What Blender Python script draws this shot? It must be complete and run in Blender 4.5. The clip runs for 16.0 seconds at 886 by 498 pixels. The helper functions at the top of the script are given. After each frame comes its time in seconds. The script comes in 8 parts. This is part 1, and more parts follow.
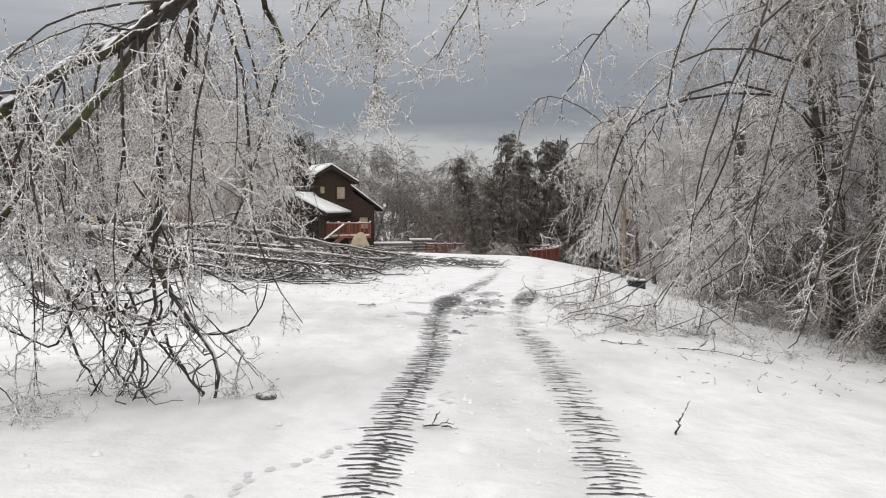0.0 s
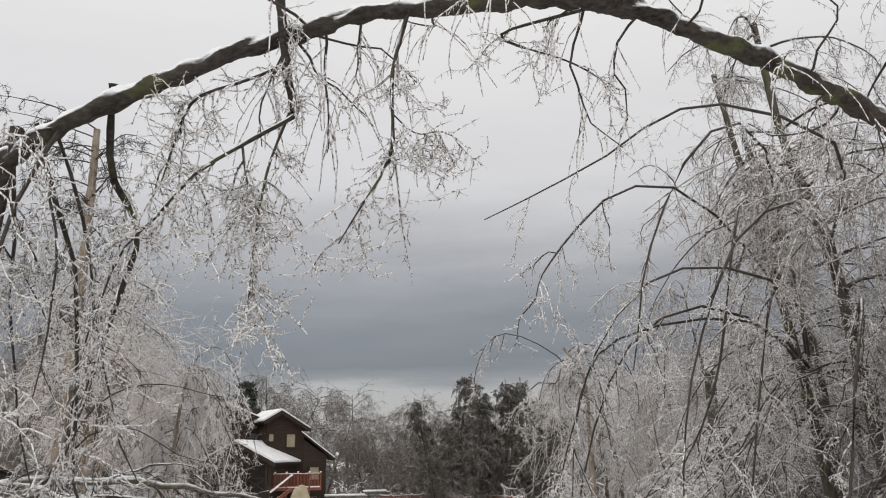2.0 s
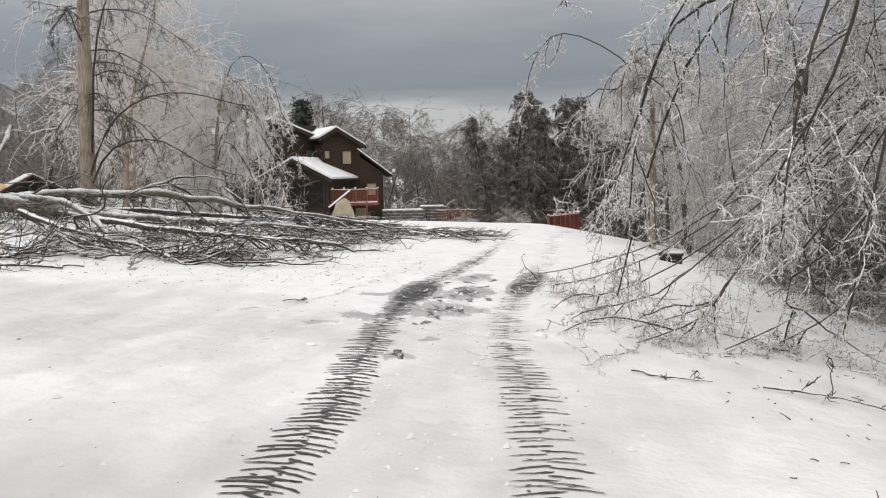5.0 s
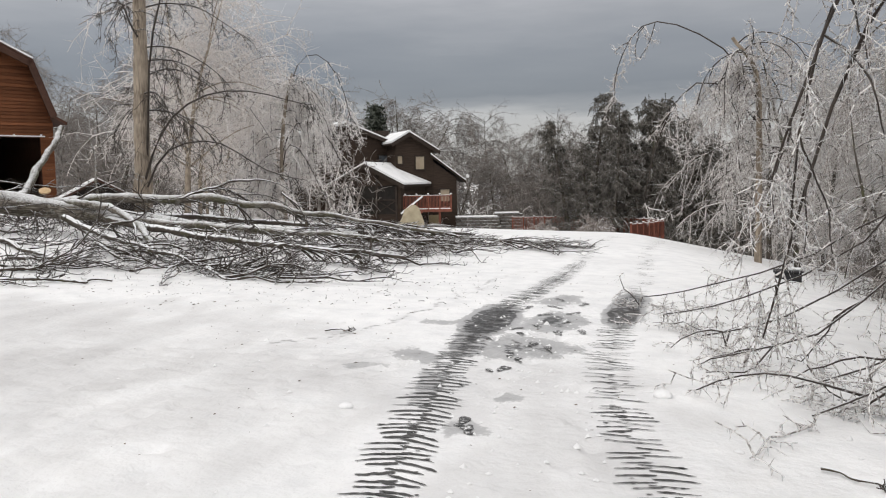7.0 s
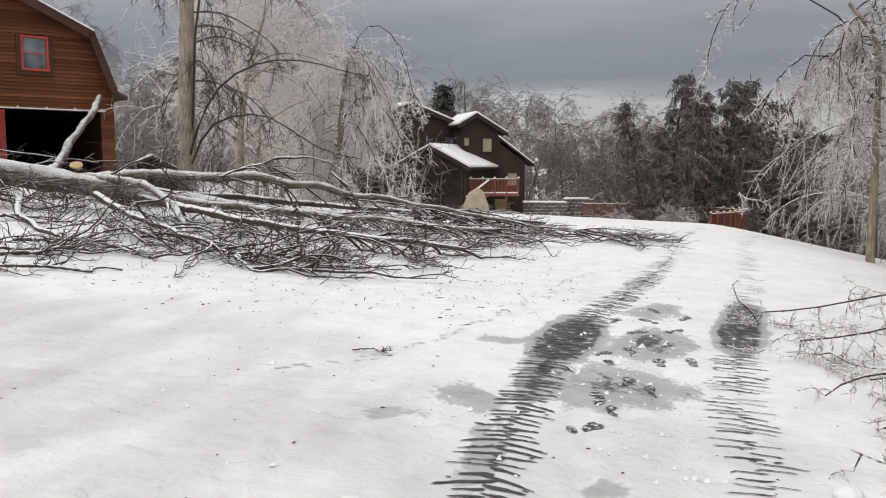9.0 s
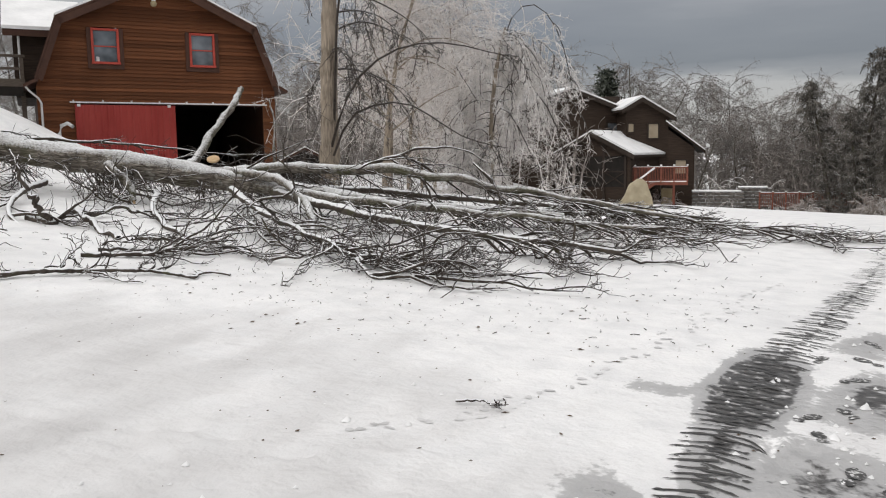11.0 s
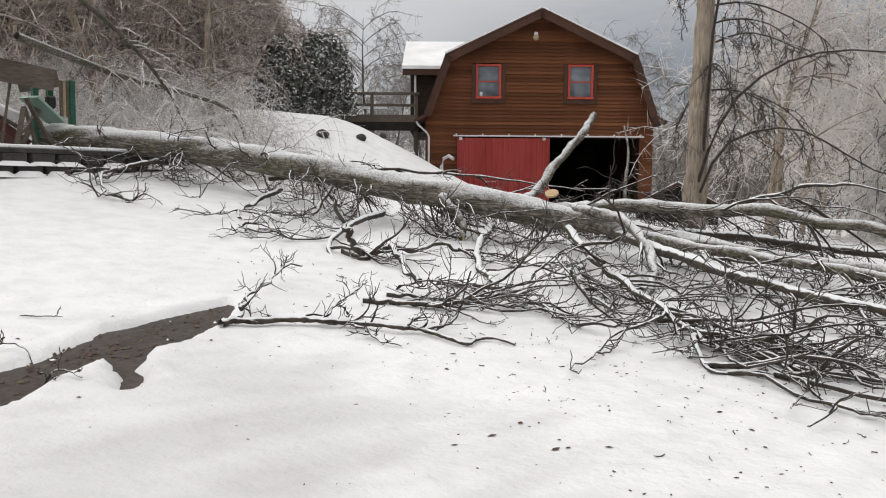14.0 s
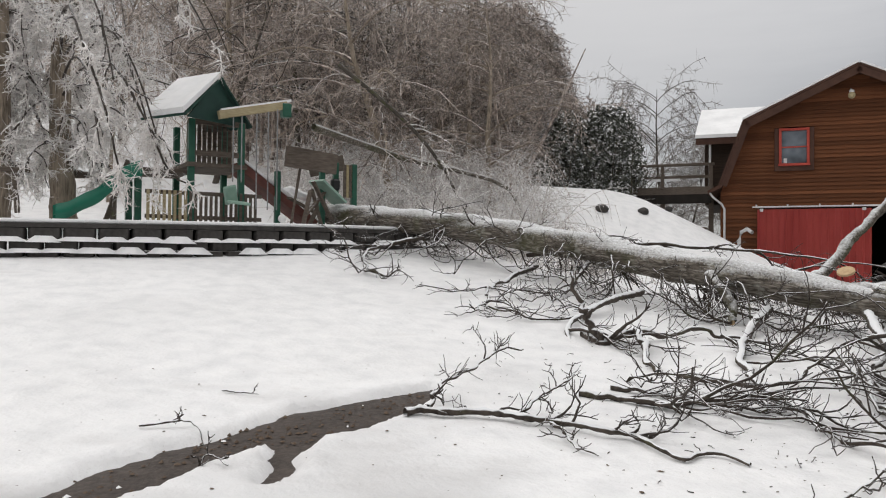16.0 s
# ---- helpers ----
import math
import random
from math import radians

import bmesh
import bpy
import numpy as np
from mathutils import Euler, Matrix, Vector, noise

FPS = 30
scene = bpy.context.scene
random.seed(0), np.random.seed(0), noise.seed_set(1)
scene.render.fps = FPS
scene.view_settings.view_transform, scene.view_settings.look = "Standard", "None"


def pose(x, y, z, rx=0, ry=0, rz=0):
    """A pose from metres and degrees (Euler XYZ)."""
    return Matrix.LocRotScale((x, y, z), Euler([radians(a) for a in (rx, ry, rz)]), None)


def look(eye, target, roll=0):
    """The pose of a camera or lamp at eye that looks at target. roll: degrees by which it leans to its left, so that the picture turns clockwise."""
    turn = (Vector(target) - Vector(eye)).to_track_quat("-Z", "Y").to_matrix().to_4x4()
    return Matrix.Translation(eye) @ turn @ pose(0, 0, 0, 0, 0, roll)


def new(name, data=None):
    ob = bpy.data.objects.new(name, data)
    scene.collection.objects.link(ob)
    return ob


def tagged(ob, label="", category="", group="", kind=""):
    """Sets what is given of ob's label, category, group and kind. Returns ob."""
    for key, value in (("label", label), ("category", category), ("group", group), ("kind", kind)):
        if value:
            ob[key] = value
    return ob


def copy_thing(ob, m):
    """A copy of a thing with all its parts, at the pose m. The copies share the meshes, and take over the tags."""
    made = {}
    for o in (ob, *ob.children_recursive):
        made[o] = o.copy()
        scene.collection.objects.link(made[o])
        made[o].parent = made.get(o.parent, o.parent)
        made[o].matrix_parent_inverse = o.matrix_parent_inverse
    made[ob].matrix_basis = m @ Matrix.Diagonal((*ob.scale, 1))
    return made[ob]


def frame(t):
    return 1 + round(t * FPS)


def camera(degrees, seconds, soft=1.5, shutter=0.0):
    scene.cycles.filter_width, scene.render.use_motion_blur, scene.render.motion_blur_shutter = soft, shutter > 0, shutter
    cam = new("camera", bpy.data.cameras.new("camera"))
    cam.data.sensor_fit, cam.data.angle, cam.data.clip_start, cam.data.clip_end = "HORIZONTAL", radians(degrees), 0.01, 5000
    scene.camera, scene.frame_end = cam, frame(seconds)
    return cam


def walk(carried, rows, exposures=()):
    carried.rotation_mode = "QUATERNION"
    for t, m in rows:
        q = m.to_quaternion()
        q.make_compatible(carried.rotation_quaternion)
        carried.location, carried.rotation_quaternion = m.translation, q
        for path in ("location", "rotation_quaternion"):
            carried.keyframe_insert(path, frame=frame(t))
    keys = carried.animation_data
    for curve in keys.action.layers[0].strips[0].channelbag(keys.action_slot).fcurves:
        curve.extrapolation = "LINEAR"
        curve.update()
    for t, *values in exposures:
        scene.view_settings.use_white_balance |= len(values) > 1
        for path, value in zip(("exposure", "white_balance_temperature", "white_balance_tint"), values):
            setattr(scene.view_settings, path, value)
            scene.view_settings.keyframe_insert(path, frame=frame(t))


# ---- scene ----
cam = camera(57.9, 16.0, 1.1)
PATH = [
    (0, (0.211, 0.443, 1.781), (0.184, 2.44, 1.675), -0.2),
    (0.5, (0.325, 0.913, 1.757), (0.474, 2.904, 1.632), 1.5),
    (1, (0.42, 1.469, 1.723), (0.821, 3.421, 1.555), 0.6),
    (1.5, (0.491, 1.919, 1.733), (0.81, 3.893, 1.767), 0.5),
    (2, (0.481, 2.295, 1.771), (0.557, 4.231, 2.266), -0.9),
    (2.5, (0.554, 2.636, 1.73), (0.628, 4.556, 2.287), -1.6),
    (3, (0.688, 3.07, 1.68), (0.8, 5.042, 1.997), -1.0),
    (3.5, (0.795, 3.574, 1.652), (0.961, 5.565, 1.731), -0.3),
    (4, (0.933, 4.006, 1.634), (1.092, 5.999, 1.631), 0.7),
    (4.5, (0.96, 4.384, 1.617), (1.041, 6.38, 1.522), -0.5),
    (5, (0.95, 4.736, 1.595), (0.866, 6.725, 1.406), -1.0),
    (7.5, (0.704, 7.372, 1.495), (0.416, 9.344, 1.327), -0.8),
    (8, (0.622, 7.877, 1.464), (0.296, 9.841, 1.277), -0.5),
    (10.5, (0.384, 9.99, 1.485), (-0.302, 11.854, 1.251), -0.4),
    (11, (0.313, 10.396, 1.483), (-0.496, 12.21, 1.249), -0.8),
    (11.5, (0.188, 10.829, 1.499), (-0.727, 12.594, 1.284), -0.5),
    (12, (0.046, 11.221, 1.496), (-0.97, 12.931, 1.292), -0.9),
    (12.5, (-0.084, 11.583, 1.511), (-1.294, 13.162, 1.304), -1.0),
    (13, (-0.276, 11.97, 1.501), (-1.619, 13.439, 1.304), -1.0),
    (13.5, (-0.423, 12.411, 1.506), (-1.877, 13.773, 1.332), -0.2),
    (14, (-0.561, 12.765, 1.498), (-2.114, 14.017, 1.352), 0.4),
    (14.5, (-0.665, 13.126, 1.506), (-2.259, 14.332, 1.425), 0.7),
    (15, (-0.783, 13.503, 1.501), (-2.485, 14.553, 1.447), 1.9),
    (15.5, (-0.868, 13.762, 1.504), (-2.672, 14.626, 1.485), 0.3),
    (16, (-0.92, 13.939, 1.517), (-2.829, 14.534, 1.554), 0.5),
]
walk(cam, [(t, look(eye, target, roll)) for t, eye, target, roll in PATH], [(0.0, 0.06), (1.5, 0.06), (2.1, -0.16), (2.6, -0.32), (3.1, 0.04), (3.6, 0.12), (5.2, 0.05), (8.2, 0.02), (10.5, -0.09), (12.5, -0.07), (14.0, 0.0), (15.0, 0.02), (16.0, -0.12)])

# ---- sky, sun ----
world = bpy.data.worlds.new("world")
scene.world = world
world.use_nodes = True
wn, wl = world.node_tree.nodes, world.node_tree.links
wn.clear()
w_out, w_bg = wn.new("ShaderNodeOutputWorld"), wn.new("ShaderNodeBackground")
w_co, w_sep = wn.new("ShaderNodeTexCoord"), wn.new("ShaderNodeSeparateXYZ")
w_map, w_noise = wn.new("ShaderNodeMapping"), wn.new("ShaderNodeTexNoise")
w_map.inputs["Scale"].default_value = (2.2, 2.2, 13.0)
w_noise.inputs["Scale"].default_value = 1.0
w_noise.inputs["Detail"].default_value = 7.0
w_noise.inputs["Roughness"].default_value = 0.55
w_add = wn.new("ShaderNodeMath"); w_add.operation = "MULTIPLY_ADD"
w_add.inputs[1].default_value = 0.15
w_sub = wn.new("ShaderNodeMath"); w_sub.operation = "ADD"; w_sub.inputs[1].default_value = -0.075
w_ramp = wn.new("ShaderNodeValToRGB")
CLOUDS = [(0.0, (0.40, 0.395, 0.395)), (0.045, (0.45, 0.443, 0.443)), (0.078, (0.44, 0.434, 0.437)), (0.095, (0.27, 0.272, 0.29)), (0.118, (0.192, 0.199, 0.22)), (0.165, (0.245, 0.25, 0.267)),
          (0.205, (0.34, 0.34, 0.352)), (0.255, (0.52, 0.513, 0.517)), (0.33, (0.70, 0.69, 0.69)), (0.45, (0.80, 0.787, 0.78)), (0.72, (0.98, 0.96, 0.945)), (1.0, (1.30, 1.27, 1.24))]
while len(w_ramp.color_ramp.elements) < len(CLOUDS):
    w_ramp.color_ramp.elements.new(0.5)
for el, (at, col) in zip(w_ramp.color_ramp.elements, CLOUDS):
    el.position, el.color = at, (*col, 1)
w_even = wn.new("ShaderNodeValToRGB")
for el, (at, col) in zip(w_even.color_ramp.elements, [(0.0, (0.43, 0.425, 0.43)), (1.0, (1.25, 1.21, 1.17))]):
    el.position, el.color = at, (*col, 1)
w_side = wn.new("ShaderNodeMapRange"); w_side.interpolation_type = "SMOOTHSTEP"
w_side.inputs["From Min"].default_value, w_side.inputs["From Max"].default_value = -0.55, -0.9
w_mix = wn.new("ShaderNodeMix"); w_mix.data_type = "RGBA"
w_sky = wn.new("ShaderNodeTexSky"); w_sky.sky_type = "NISHITA"; w_sky.sun_disc = False
w_sky.sun_elevation, w_sky.sun_rotation = radians(38), radians(150)
w_haze = wn.new("ShaderNodeMix"); w_haze.data_type = "RGBA"; w_haze.blend_type = "ADD"; w_haze.inputs[0].default_value = 0.012
wl.new(w_co.outputs["Generated"], w_map.inputs["Vector"]); wl.new(w_map.outputs[0], w_noise.inputs["Vector"])
wl.new(w_co.outputs["Generated"], w_sep.inputs[0])
wl.new(w_noise.outputs[0], w_add.inputs[0]); wl.new(w_sep.outputs["Z"], w_add.inputs[2])
wl.new(w_add.outputs[0], w_sub.inputs[0]); wl.new(w_sub.outputs[0], w_ramp.inputs[0]); wl.new(w_sub.outputs[0], w_even.inputs[0])
wl.new(w_sep.outputs["X"], w_side.inputs["Value"]); wl.new(w_side.outputs[0], w_mix.inputs[0])
wl.new(w_ramp.outputs[0], w_mix.inputs[6]); wl.new(w_even.outputs[0], w_mix.inputs[7])
wl.new(w_mix.outputs[2], w_haze.inputs[6]); wl.new(w_sky.outputs[0], w_haze.inputs[7])
wl.new(w_haze.outputs[2], w_bg.inputs[0]); wl.new(w_bg.outputs[0], w_out.inputs[0])
w_bg.inputs[1].default_value = 1.0

sun = new("sun", bpy.data.lights.new("sun", "SUN"))
sun.data.energy, sun.data.angle, sun.data.color = 1.0, radians(35), (1.0, 0.975, 0.95)
sun.matrix_world = look((-20, -30, 40), (0, 10, 0))


# ---- materials ----
def shader(name, rough=0.8, spec=0.3):
    m = bpy.data.materials.new(name)
    m.use_nodes = True
    b = m.node_tree.nodes["Principled BSDF"]
    b.inputs["Roughness"].default_value = rough
    b.inputs["Specular IOR Level"].default_value = spec
    return m, m.node_tree.nodes, m.node_tree.links, b


def noise_node(n, l, scale, detail=4.0, stretch=None, kind="Object"):
    co, tex = n.new("ShaderNodeTexCoord"), n.new("ShaderNodeTexNoise")
    tex.inputs["Scale"].default_value, tex.inputs["Detail"].default_value = scale, detail
    src = co.outputs[kind]
    if stretch:
        mp = n.new("ShaderNodeMapping")
        mp.inputs["Scale"].default_value = stretch
        l.new(src, mp.inputs[0])
        src = mp.outputs[0]
    l.new(src, tex.inputs["Vector"])
    return tex.outputs[0]


def ramp(n, l, fac, stops):
    r = n.new("ShaderNodeValToRGB")
    while len(r.color_ramp.elements) < len(stops):
        r.color_ramp.elements.new(0.5)
    for el, (at, col) in zip(r.color_ramp.elements, stops):
        el.position, el.color = at, (*col, 1)
    l.new(fac, r.inputs[0])
    return r.outputs[0]


def mix(n, l, fac, a, b, blend="MIX"):
    m = n.new("ShaderNodeMix"); m.data_type = "RGBA"; m.blend_type = blend
    for sock, v in ((m.inputs[0], fac), (m.inputs[6], a), (m.inputs[7], b)):
        if isinstance(v, (float, int)):
            sock.default_value = v
        elif isinstance(v, tuple):
            sock.default_value = (*v, 1)
        else:
            l.new(v, sock)
    return m.outputs[2]


def bump(n, l, b, height, strength=0.3, dist=0.02):
    k = n.new("ShaderNodeBump")
    k.inputs["Strength"].default_value, k.inputs["Distance"].default_value = strength, dist
    l.new(height, k.inputs["Height"])
    l.new(k.outputs[0], b.inputs["Normal"])


def up_mask(n, l, lo, hi, scale=9.0, amount=0.5):
    """How far a face looks up, roughened by a noise."""
    g, s = n.new("ShaderNodeNewGeometry"), n.new("ShaderNodeSeparateXYZ")
    l.new(g.outputs["Normal"], s.inputs[0])
    a = n.new("ShaderNodeMath"); a.operation = "MULTIPLY_ADD"
    l.new(noise_node(n, l, scale, 3.0), a.inputs[0]); a.inputs[1].default_value = amount
    l.new(s.outputs["Z"], a.inputs[2])
    r = n.new("ShaderNodeMapRange")
    r.inputs["From Min"].default_value, r.inputs["From Max"].default_value = lo + amount / 2, hi + amount / 2
    l.new(a.outputs[0], r.inputs["Value"])
    return r.outputs[0]


def make_bark(name, dark, light, snow=None, stretch=(1, 1, 1), scale=14.0, moss=0.0, rough=0.85):
    m, n, l, b = shader(name, rough, 0.25)
    t1, t2 = noise_node(n, l, scale, 6.0, stretch), noise_node(n, l, 2.2, 3.0)
    col = ramp(n, l, t1, [(0.3, dark), (0.7, light)])
    col = mix(n, l, ramp(n, l, t2, [(0.35, (0, 0, 0)), (0.7, (0.5, 0.5, 0.5))]), col, tuple(v * 1.35 for v in light))
    if moss:
        col = mix(n, l, ramp(n, l, noise_node(n, l, 3.1, 4.0), [(0.55, (0, 0, 0)), (0.66, (moss, moss, moss))]), col, (0.10, 0.115, 0.035))
    if snow:
        col = mix(n, l, up_mask(n, l, *snow), col, (0.78, 0.79, 0.80))
    l.new(col, b.inputs["Base Color"])
    bump(n, l, b, t1, 0.6, 0.015)
    return m


def make_ice(name, core, ice, lo=0.35, hi=0.62, scale=26.0, rough=0.22, snow=(0.45, 0.95)):
    """Ice-glazed twig: dark wood that shows here and there through a pale glassy coat."""
    m, n, l, b = shader(name, rough, 0.6)
    col = ramp(n, l, noise_node(n, l, scale, 4.0), [(lo, core), (hi, ice)])
    if snow:
        col = mix(n, l, up_mask(n, l, *snow, 18.0, 0.6), col, (0.80, 0.81, 0.82))
    l.new(col, b.inputs["Base Color"])
    b.inputs["Coat Weight"].default_value = 0.35
    b.inputs["Coat Roughness"].default_value = 0.12
    return m


def make_plain(name, a, c, scale=6.0, rough=0.7, spec=0.3, bumpy=0.15, stretch=None, snow=None, metal=0.0):
    m, n, l, b = shader(name, rough, spec)
    t = noise_node(n, l, scale, 5.0, stretch)
    col = ramp(n, l, t, [(0.3, a), (0.7, c)])
    big = noise_node(n, l, scale * 0.13, 3.0)
    col = mix(n, l, 0.35, col, ramp(n, l, big, [(0.3, tuple(v * 0.6 for v in a)), (0.7, c)]))
    if snow:
        col = mix(n, l, up_mask(n, l, *snow), col, (0.82, 0.83, 0.84))
    l.new(col, b.inputs["Base Color"])
    b.inputs["Metallic"].default_value = metal
    if bumpy:
        bump(n, l, b, t, bumpy, 0.01)
    return m


def make_snow(name):
    """Crusted snow; the mesh's melt and ice values say where it has thawed to slush, to bare asphalt, or to grey ice."""
    m, n, l, b = shader(name, 0.55, 0.3)
    fine, mid, big = noise_node(n, l, 24.0, 6.0), noise_node(n, l, 3.2, 6.0), noise_node(n, l, 0.5, 5.0)
    streak = noise_node(n, l, 1.7, 5.0, (1.0, 0.45, 1.0))
    col = ramp(n, l, mid, [(0.3, (0.755, 0.757, 0.762)), (0.5, (0.835, 0.834, 0.836)), (0.7, (0.885, 0.882, 0.88))])
    grit = noise_node(n, l, 75.0, 3.0)
    col = mix(n, l, ramp(n, l, grit, [(0.56, (0, 0, 0)), (0.72, (0.32, 0.32, 0.32))]), col, (0.58, 0.578, 0.58))
    melt, ice = n.new("ShaderNodeAttribute"), n.new("ShaderNodeAttribute")
    melt.attribute_name, ice.attribute_name = "melt", "ice"

    def plus(fac, noise_out, amp):
        k = n.new("ShaderNodeMath"); k.operation = "MULTIPLY_ADD"; k.inputs[1].default_value = amp
        q = n.new("ShaderNodeMath"); q.operation = "ADD"; q.inputs[1].default_value = -amp / 2
        l.new(noise_out, k.inputs[0]); l.new(fac, k.inputs[2]); l.new(k.outputs[0], q.inputs[0])
        return q.outputs[0]

    icy = ramp(n, l, plus(plus(ice.outputs["Fac"], streak, 1.1), mid, 0.5), [(0.18, (0, 0, 0)), (0.42, (0.5, 0.5, 0.5)), (0.75, (1, 1, 1))])
    col = mix(n, l, icy, col, (0.56, 0.553, 0.553))
    wet = plus(plus(melt.outputs["Fac"], noise_node(n, l, 5.0, 6.0, (1.0, 0.55, 1.0)), 0.46), fine, 0.22)
    col = mix(n, l, ramp(n, l, wet, [(0.31, (0, 0, 0)), (0.36, (0.85, 0.85, 0.85)), (0.46, (1, 1, 1))]), col, (0.42, 0.418, 0.42))
    col = mix(n, l, ramp(n, l, wet, [(0.52, (0, 0, 0)), (0.585, (1, 1, 1))]), col, ramp(n, l, noise_node(n, l, 13.0, 7.0), [(0.36, (0.030, 0.028, 0.027)), (0.54, (0.075, 0.072, 0.07)), (0.60, (0.26, 0.257, 0.255)), (0.68, (0.56, 0.556, 0.555))]))
    l.new(col, b.inputs["Base Color"])
    l.new(mix(n, l, ramp(n, l, wet, [(0.3, (0, 0, 0)), (0.42, (1, 1, 1))]), ramp(n, l, big, [(0.4, (0.62, 0.62, 0.62)), (0.7, (0.38, 0.38, 0.38))]), (0.32, 0.32, 0.32)), b.inputs["Roughness"])
    bump(n, l, b, mix(n, l, 0.16, mix(n, l, 0.35, mid, noise_node(n, l, 9.0, 4.0)), fine), 0.72, 0.06)
    return m


def make_siding(name, a, c, per):
    """Stained boards seen from afar: lines and streaks."""
    m, n, l, b = shader(name, 0.75, 0.25)
    co, w = n.new("ShaderNodeTexCoord"), n.new("ShaderNodeTexWave")
    w.bands_direction, w.wave_profile = "Z", "SAW"
    w.inputs["Scale"].default_value = 0.5 / per / 3.14159
    w.inputs["Distortion"].default_value = 0.0
    l.new(co.outputs["Object"], w.inputs["Vector"])
    t = noise_node(n, l, 5.0, 5.0, (0.3, 0.3, 6.0))
    col = ramp(n, l, t, [(0.3, a), (0.7, c)])
    col = mix(n, l, ramp(n, l, w.outputs[1], [(0.0, (0.35, 0.35, 0.35)), (0.12, (0, 0, 0))]), col, tuple(v * 0.3 for v in a))
    l.new(col, b.inputs["Base Color"])
    bump(n, l, b, w.outputs[1], 0.5, 0.02)
    return m


SNOW = make_snow("snow")
CAP = make_plain("snow_cap", (0.82, 0.825, 0.83), (0.90, 0.90, 0.90), 7.0, 0.6, 0.3, 0.3)
ASPHALT = make_plain("wet_asphalt", (0.022, 0.020, 0.019), (0.060, 0.056, 0.052), 30.0, 0.45, 0.5, 0.5, snow=None)
SLUSH = make_plain("grey_slush", (0.58, 0.578, 0.58), (0.78, 0.777, 0.777), 16.0, 0.3, 0.5, 0.3)
TRODDEN, _n, _l, _b = shader("trodden_slush", 0.45, 0.4)
_l.new(ramp(_n, _l, noise_node(_n, _l, 42.0, 4.0), [(0.42, (0.028, 0.027, 0.026)), (0.52, (0.10, 0.098, 0.096)), (0.60, (0.66, 0.66, 0.66))]), _b.inputs["Base Color"])
DIRT = make_plain("wet_dirt", (0.022, 0.016, 0.013), (0.085, 0.066, 0.055), 22.0, 0.6, 0.35, 0.9)
def make_log_bark(name):
    """Grey bark of a lying trunk: furrows along its length, lichen, moss on the flanks, frost that thins down the sides."""
    m, n, l, b = shader(name, 0.85, 0.25)
    co, turn, squeeze = n.new("ShaderNodeTexCoord"), n.new("ShaderNodeMapping"), n.new("ShaderNodeMapping")
    turn.inputs["Rotation"].default_value = (0, radians(-7), radians(-31))
    squeeze.inputs["Scale"].default_value = (0.16, 1.0, 1.0)
    l.new(co.outputs["Object"], turn.inputs[0]); l.new(turn.outputs[0], squeeze.inputs[0])
    furrow, cracks = n.new("ShaderNodeTexNoise"), n.new("ShaderNodeTexVoronoi")
    furrow.inputs["Scale"].default_value, furrow.inputs["Detail"].default_value = 30.0, 7.0
    cracks.feature = "DISTANCE_TO_EDGE"; cracks.inputs["Scale"].default_value = 22.0
    l.new(squeeze.outputs[0], furrow.inputs["Vector"]); l.new(squeeze.outputs[0], cracks.inputs["Vector"])
    col = ramp(n, l, furrow.outputs[0], [(0.32, (0.055, 0.046, 0.037)), (0.52, (0.17, 0.148, 0.122)), (0.70, (0.34, 0.31, 0.27))])
    col = mix(n, l, ramp(n, l, cracks.outputs["Distance"], [(0.0, (0.75, 0.75, 0.75)), (0.13, (0, 0, 0))]), col, (0.040, 0.033, 0.027))
    col = mix(n, l, ramp(n, l, noise_node(n, l, 1.6, 5.0), [(0.50, (0, 0, 0)), (0.66, (0.55, 0.55, 0.55))]), col, (0.075, 0.082, 0.034))
    col = mix(n, l, ramp(n, l, noise_node(n, l, 7.0, 4.0), [(0.58, (0, 0, 0)), (0.70, (0.5, 0.5, 0.5))]), col, (0.40, 0.40, 0.36))
    frost = up_mask(n, l, 0.24, 1.05, 34.0, 1.1)
    col = mix(n, l, frost, col, (0.76, 0.77, 0.78))
    l.new(col, b.inputs["Base Color"])
    bump(n, l, b, mix(n, l, 0.5, furrow.outputs[0], cracks.outputs["Distance"]), 1.0, 0.03)
    return m


BARK_LOG = make_log_bark("bark_fallen")
BARK_TAN = make_bark("bark_tan", (0.075, 0.058, 0.043), (0.36, 0.30, 0.235), None, (1, 1, 0.10), 30.0, 0.0)
BARK_DARK = make_bark("bark_dark", (0.035, 0.030, 0.026), (0.11, 0.095, 0.08), (0.6, 0.95, 8.0, 0.5), (1, 1, 0.3), 20.0, 0.5)
BARK_WET = make_bark("bark_wet", (0.007, 0.006, 0.005), (0.060, 0.050, 0.041), (0.12, 0.45, 6.0, 0.9), (0.5, 1, 1), 42.0, 0.75, 0.75)
TWIG_WET = make_bark("wet_twig", (0.018, 0.014, 0.012), (0.065, 0.052, 0.043), (0.72, 1.0, 14.0, 0.5), (1, 1, 1), 16.0, 0.0, 0.5)
ICE_NEAR = make_ice("iced_twig", (0.085, 0.07, 0.062), (0.70, 0.685, 0.675), 0.36, 0.58)
ICE_PALE = make_ice("iced_twig_pale", (0.22, 0.178, 0.15), (0.80, 0.765, 0.735), 0.31, 0.56)
ICE_GLAZE = make_ice("iced_twig_glazed", (0.10, 0.08, 0.067), (0.82, 0.79, 0.77), 0.37, 0.54, 55.0)
ICE_GLAZE_FAR = make_ice("iced_twig_streaked", (0.11, 0.085, 0.07), (0.84, 0.81, 0.785), 0.36, 0.54, 30.0)
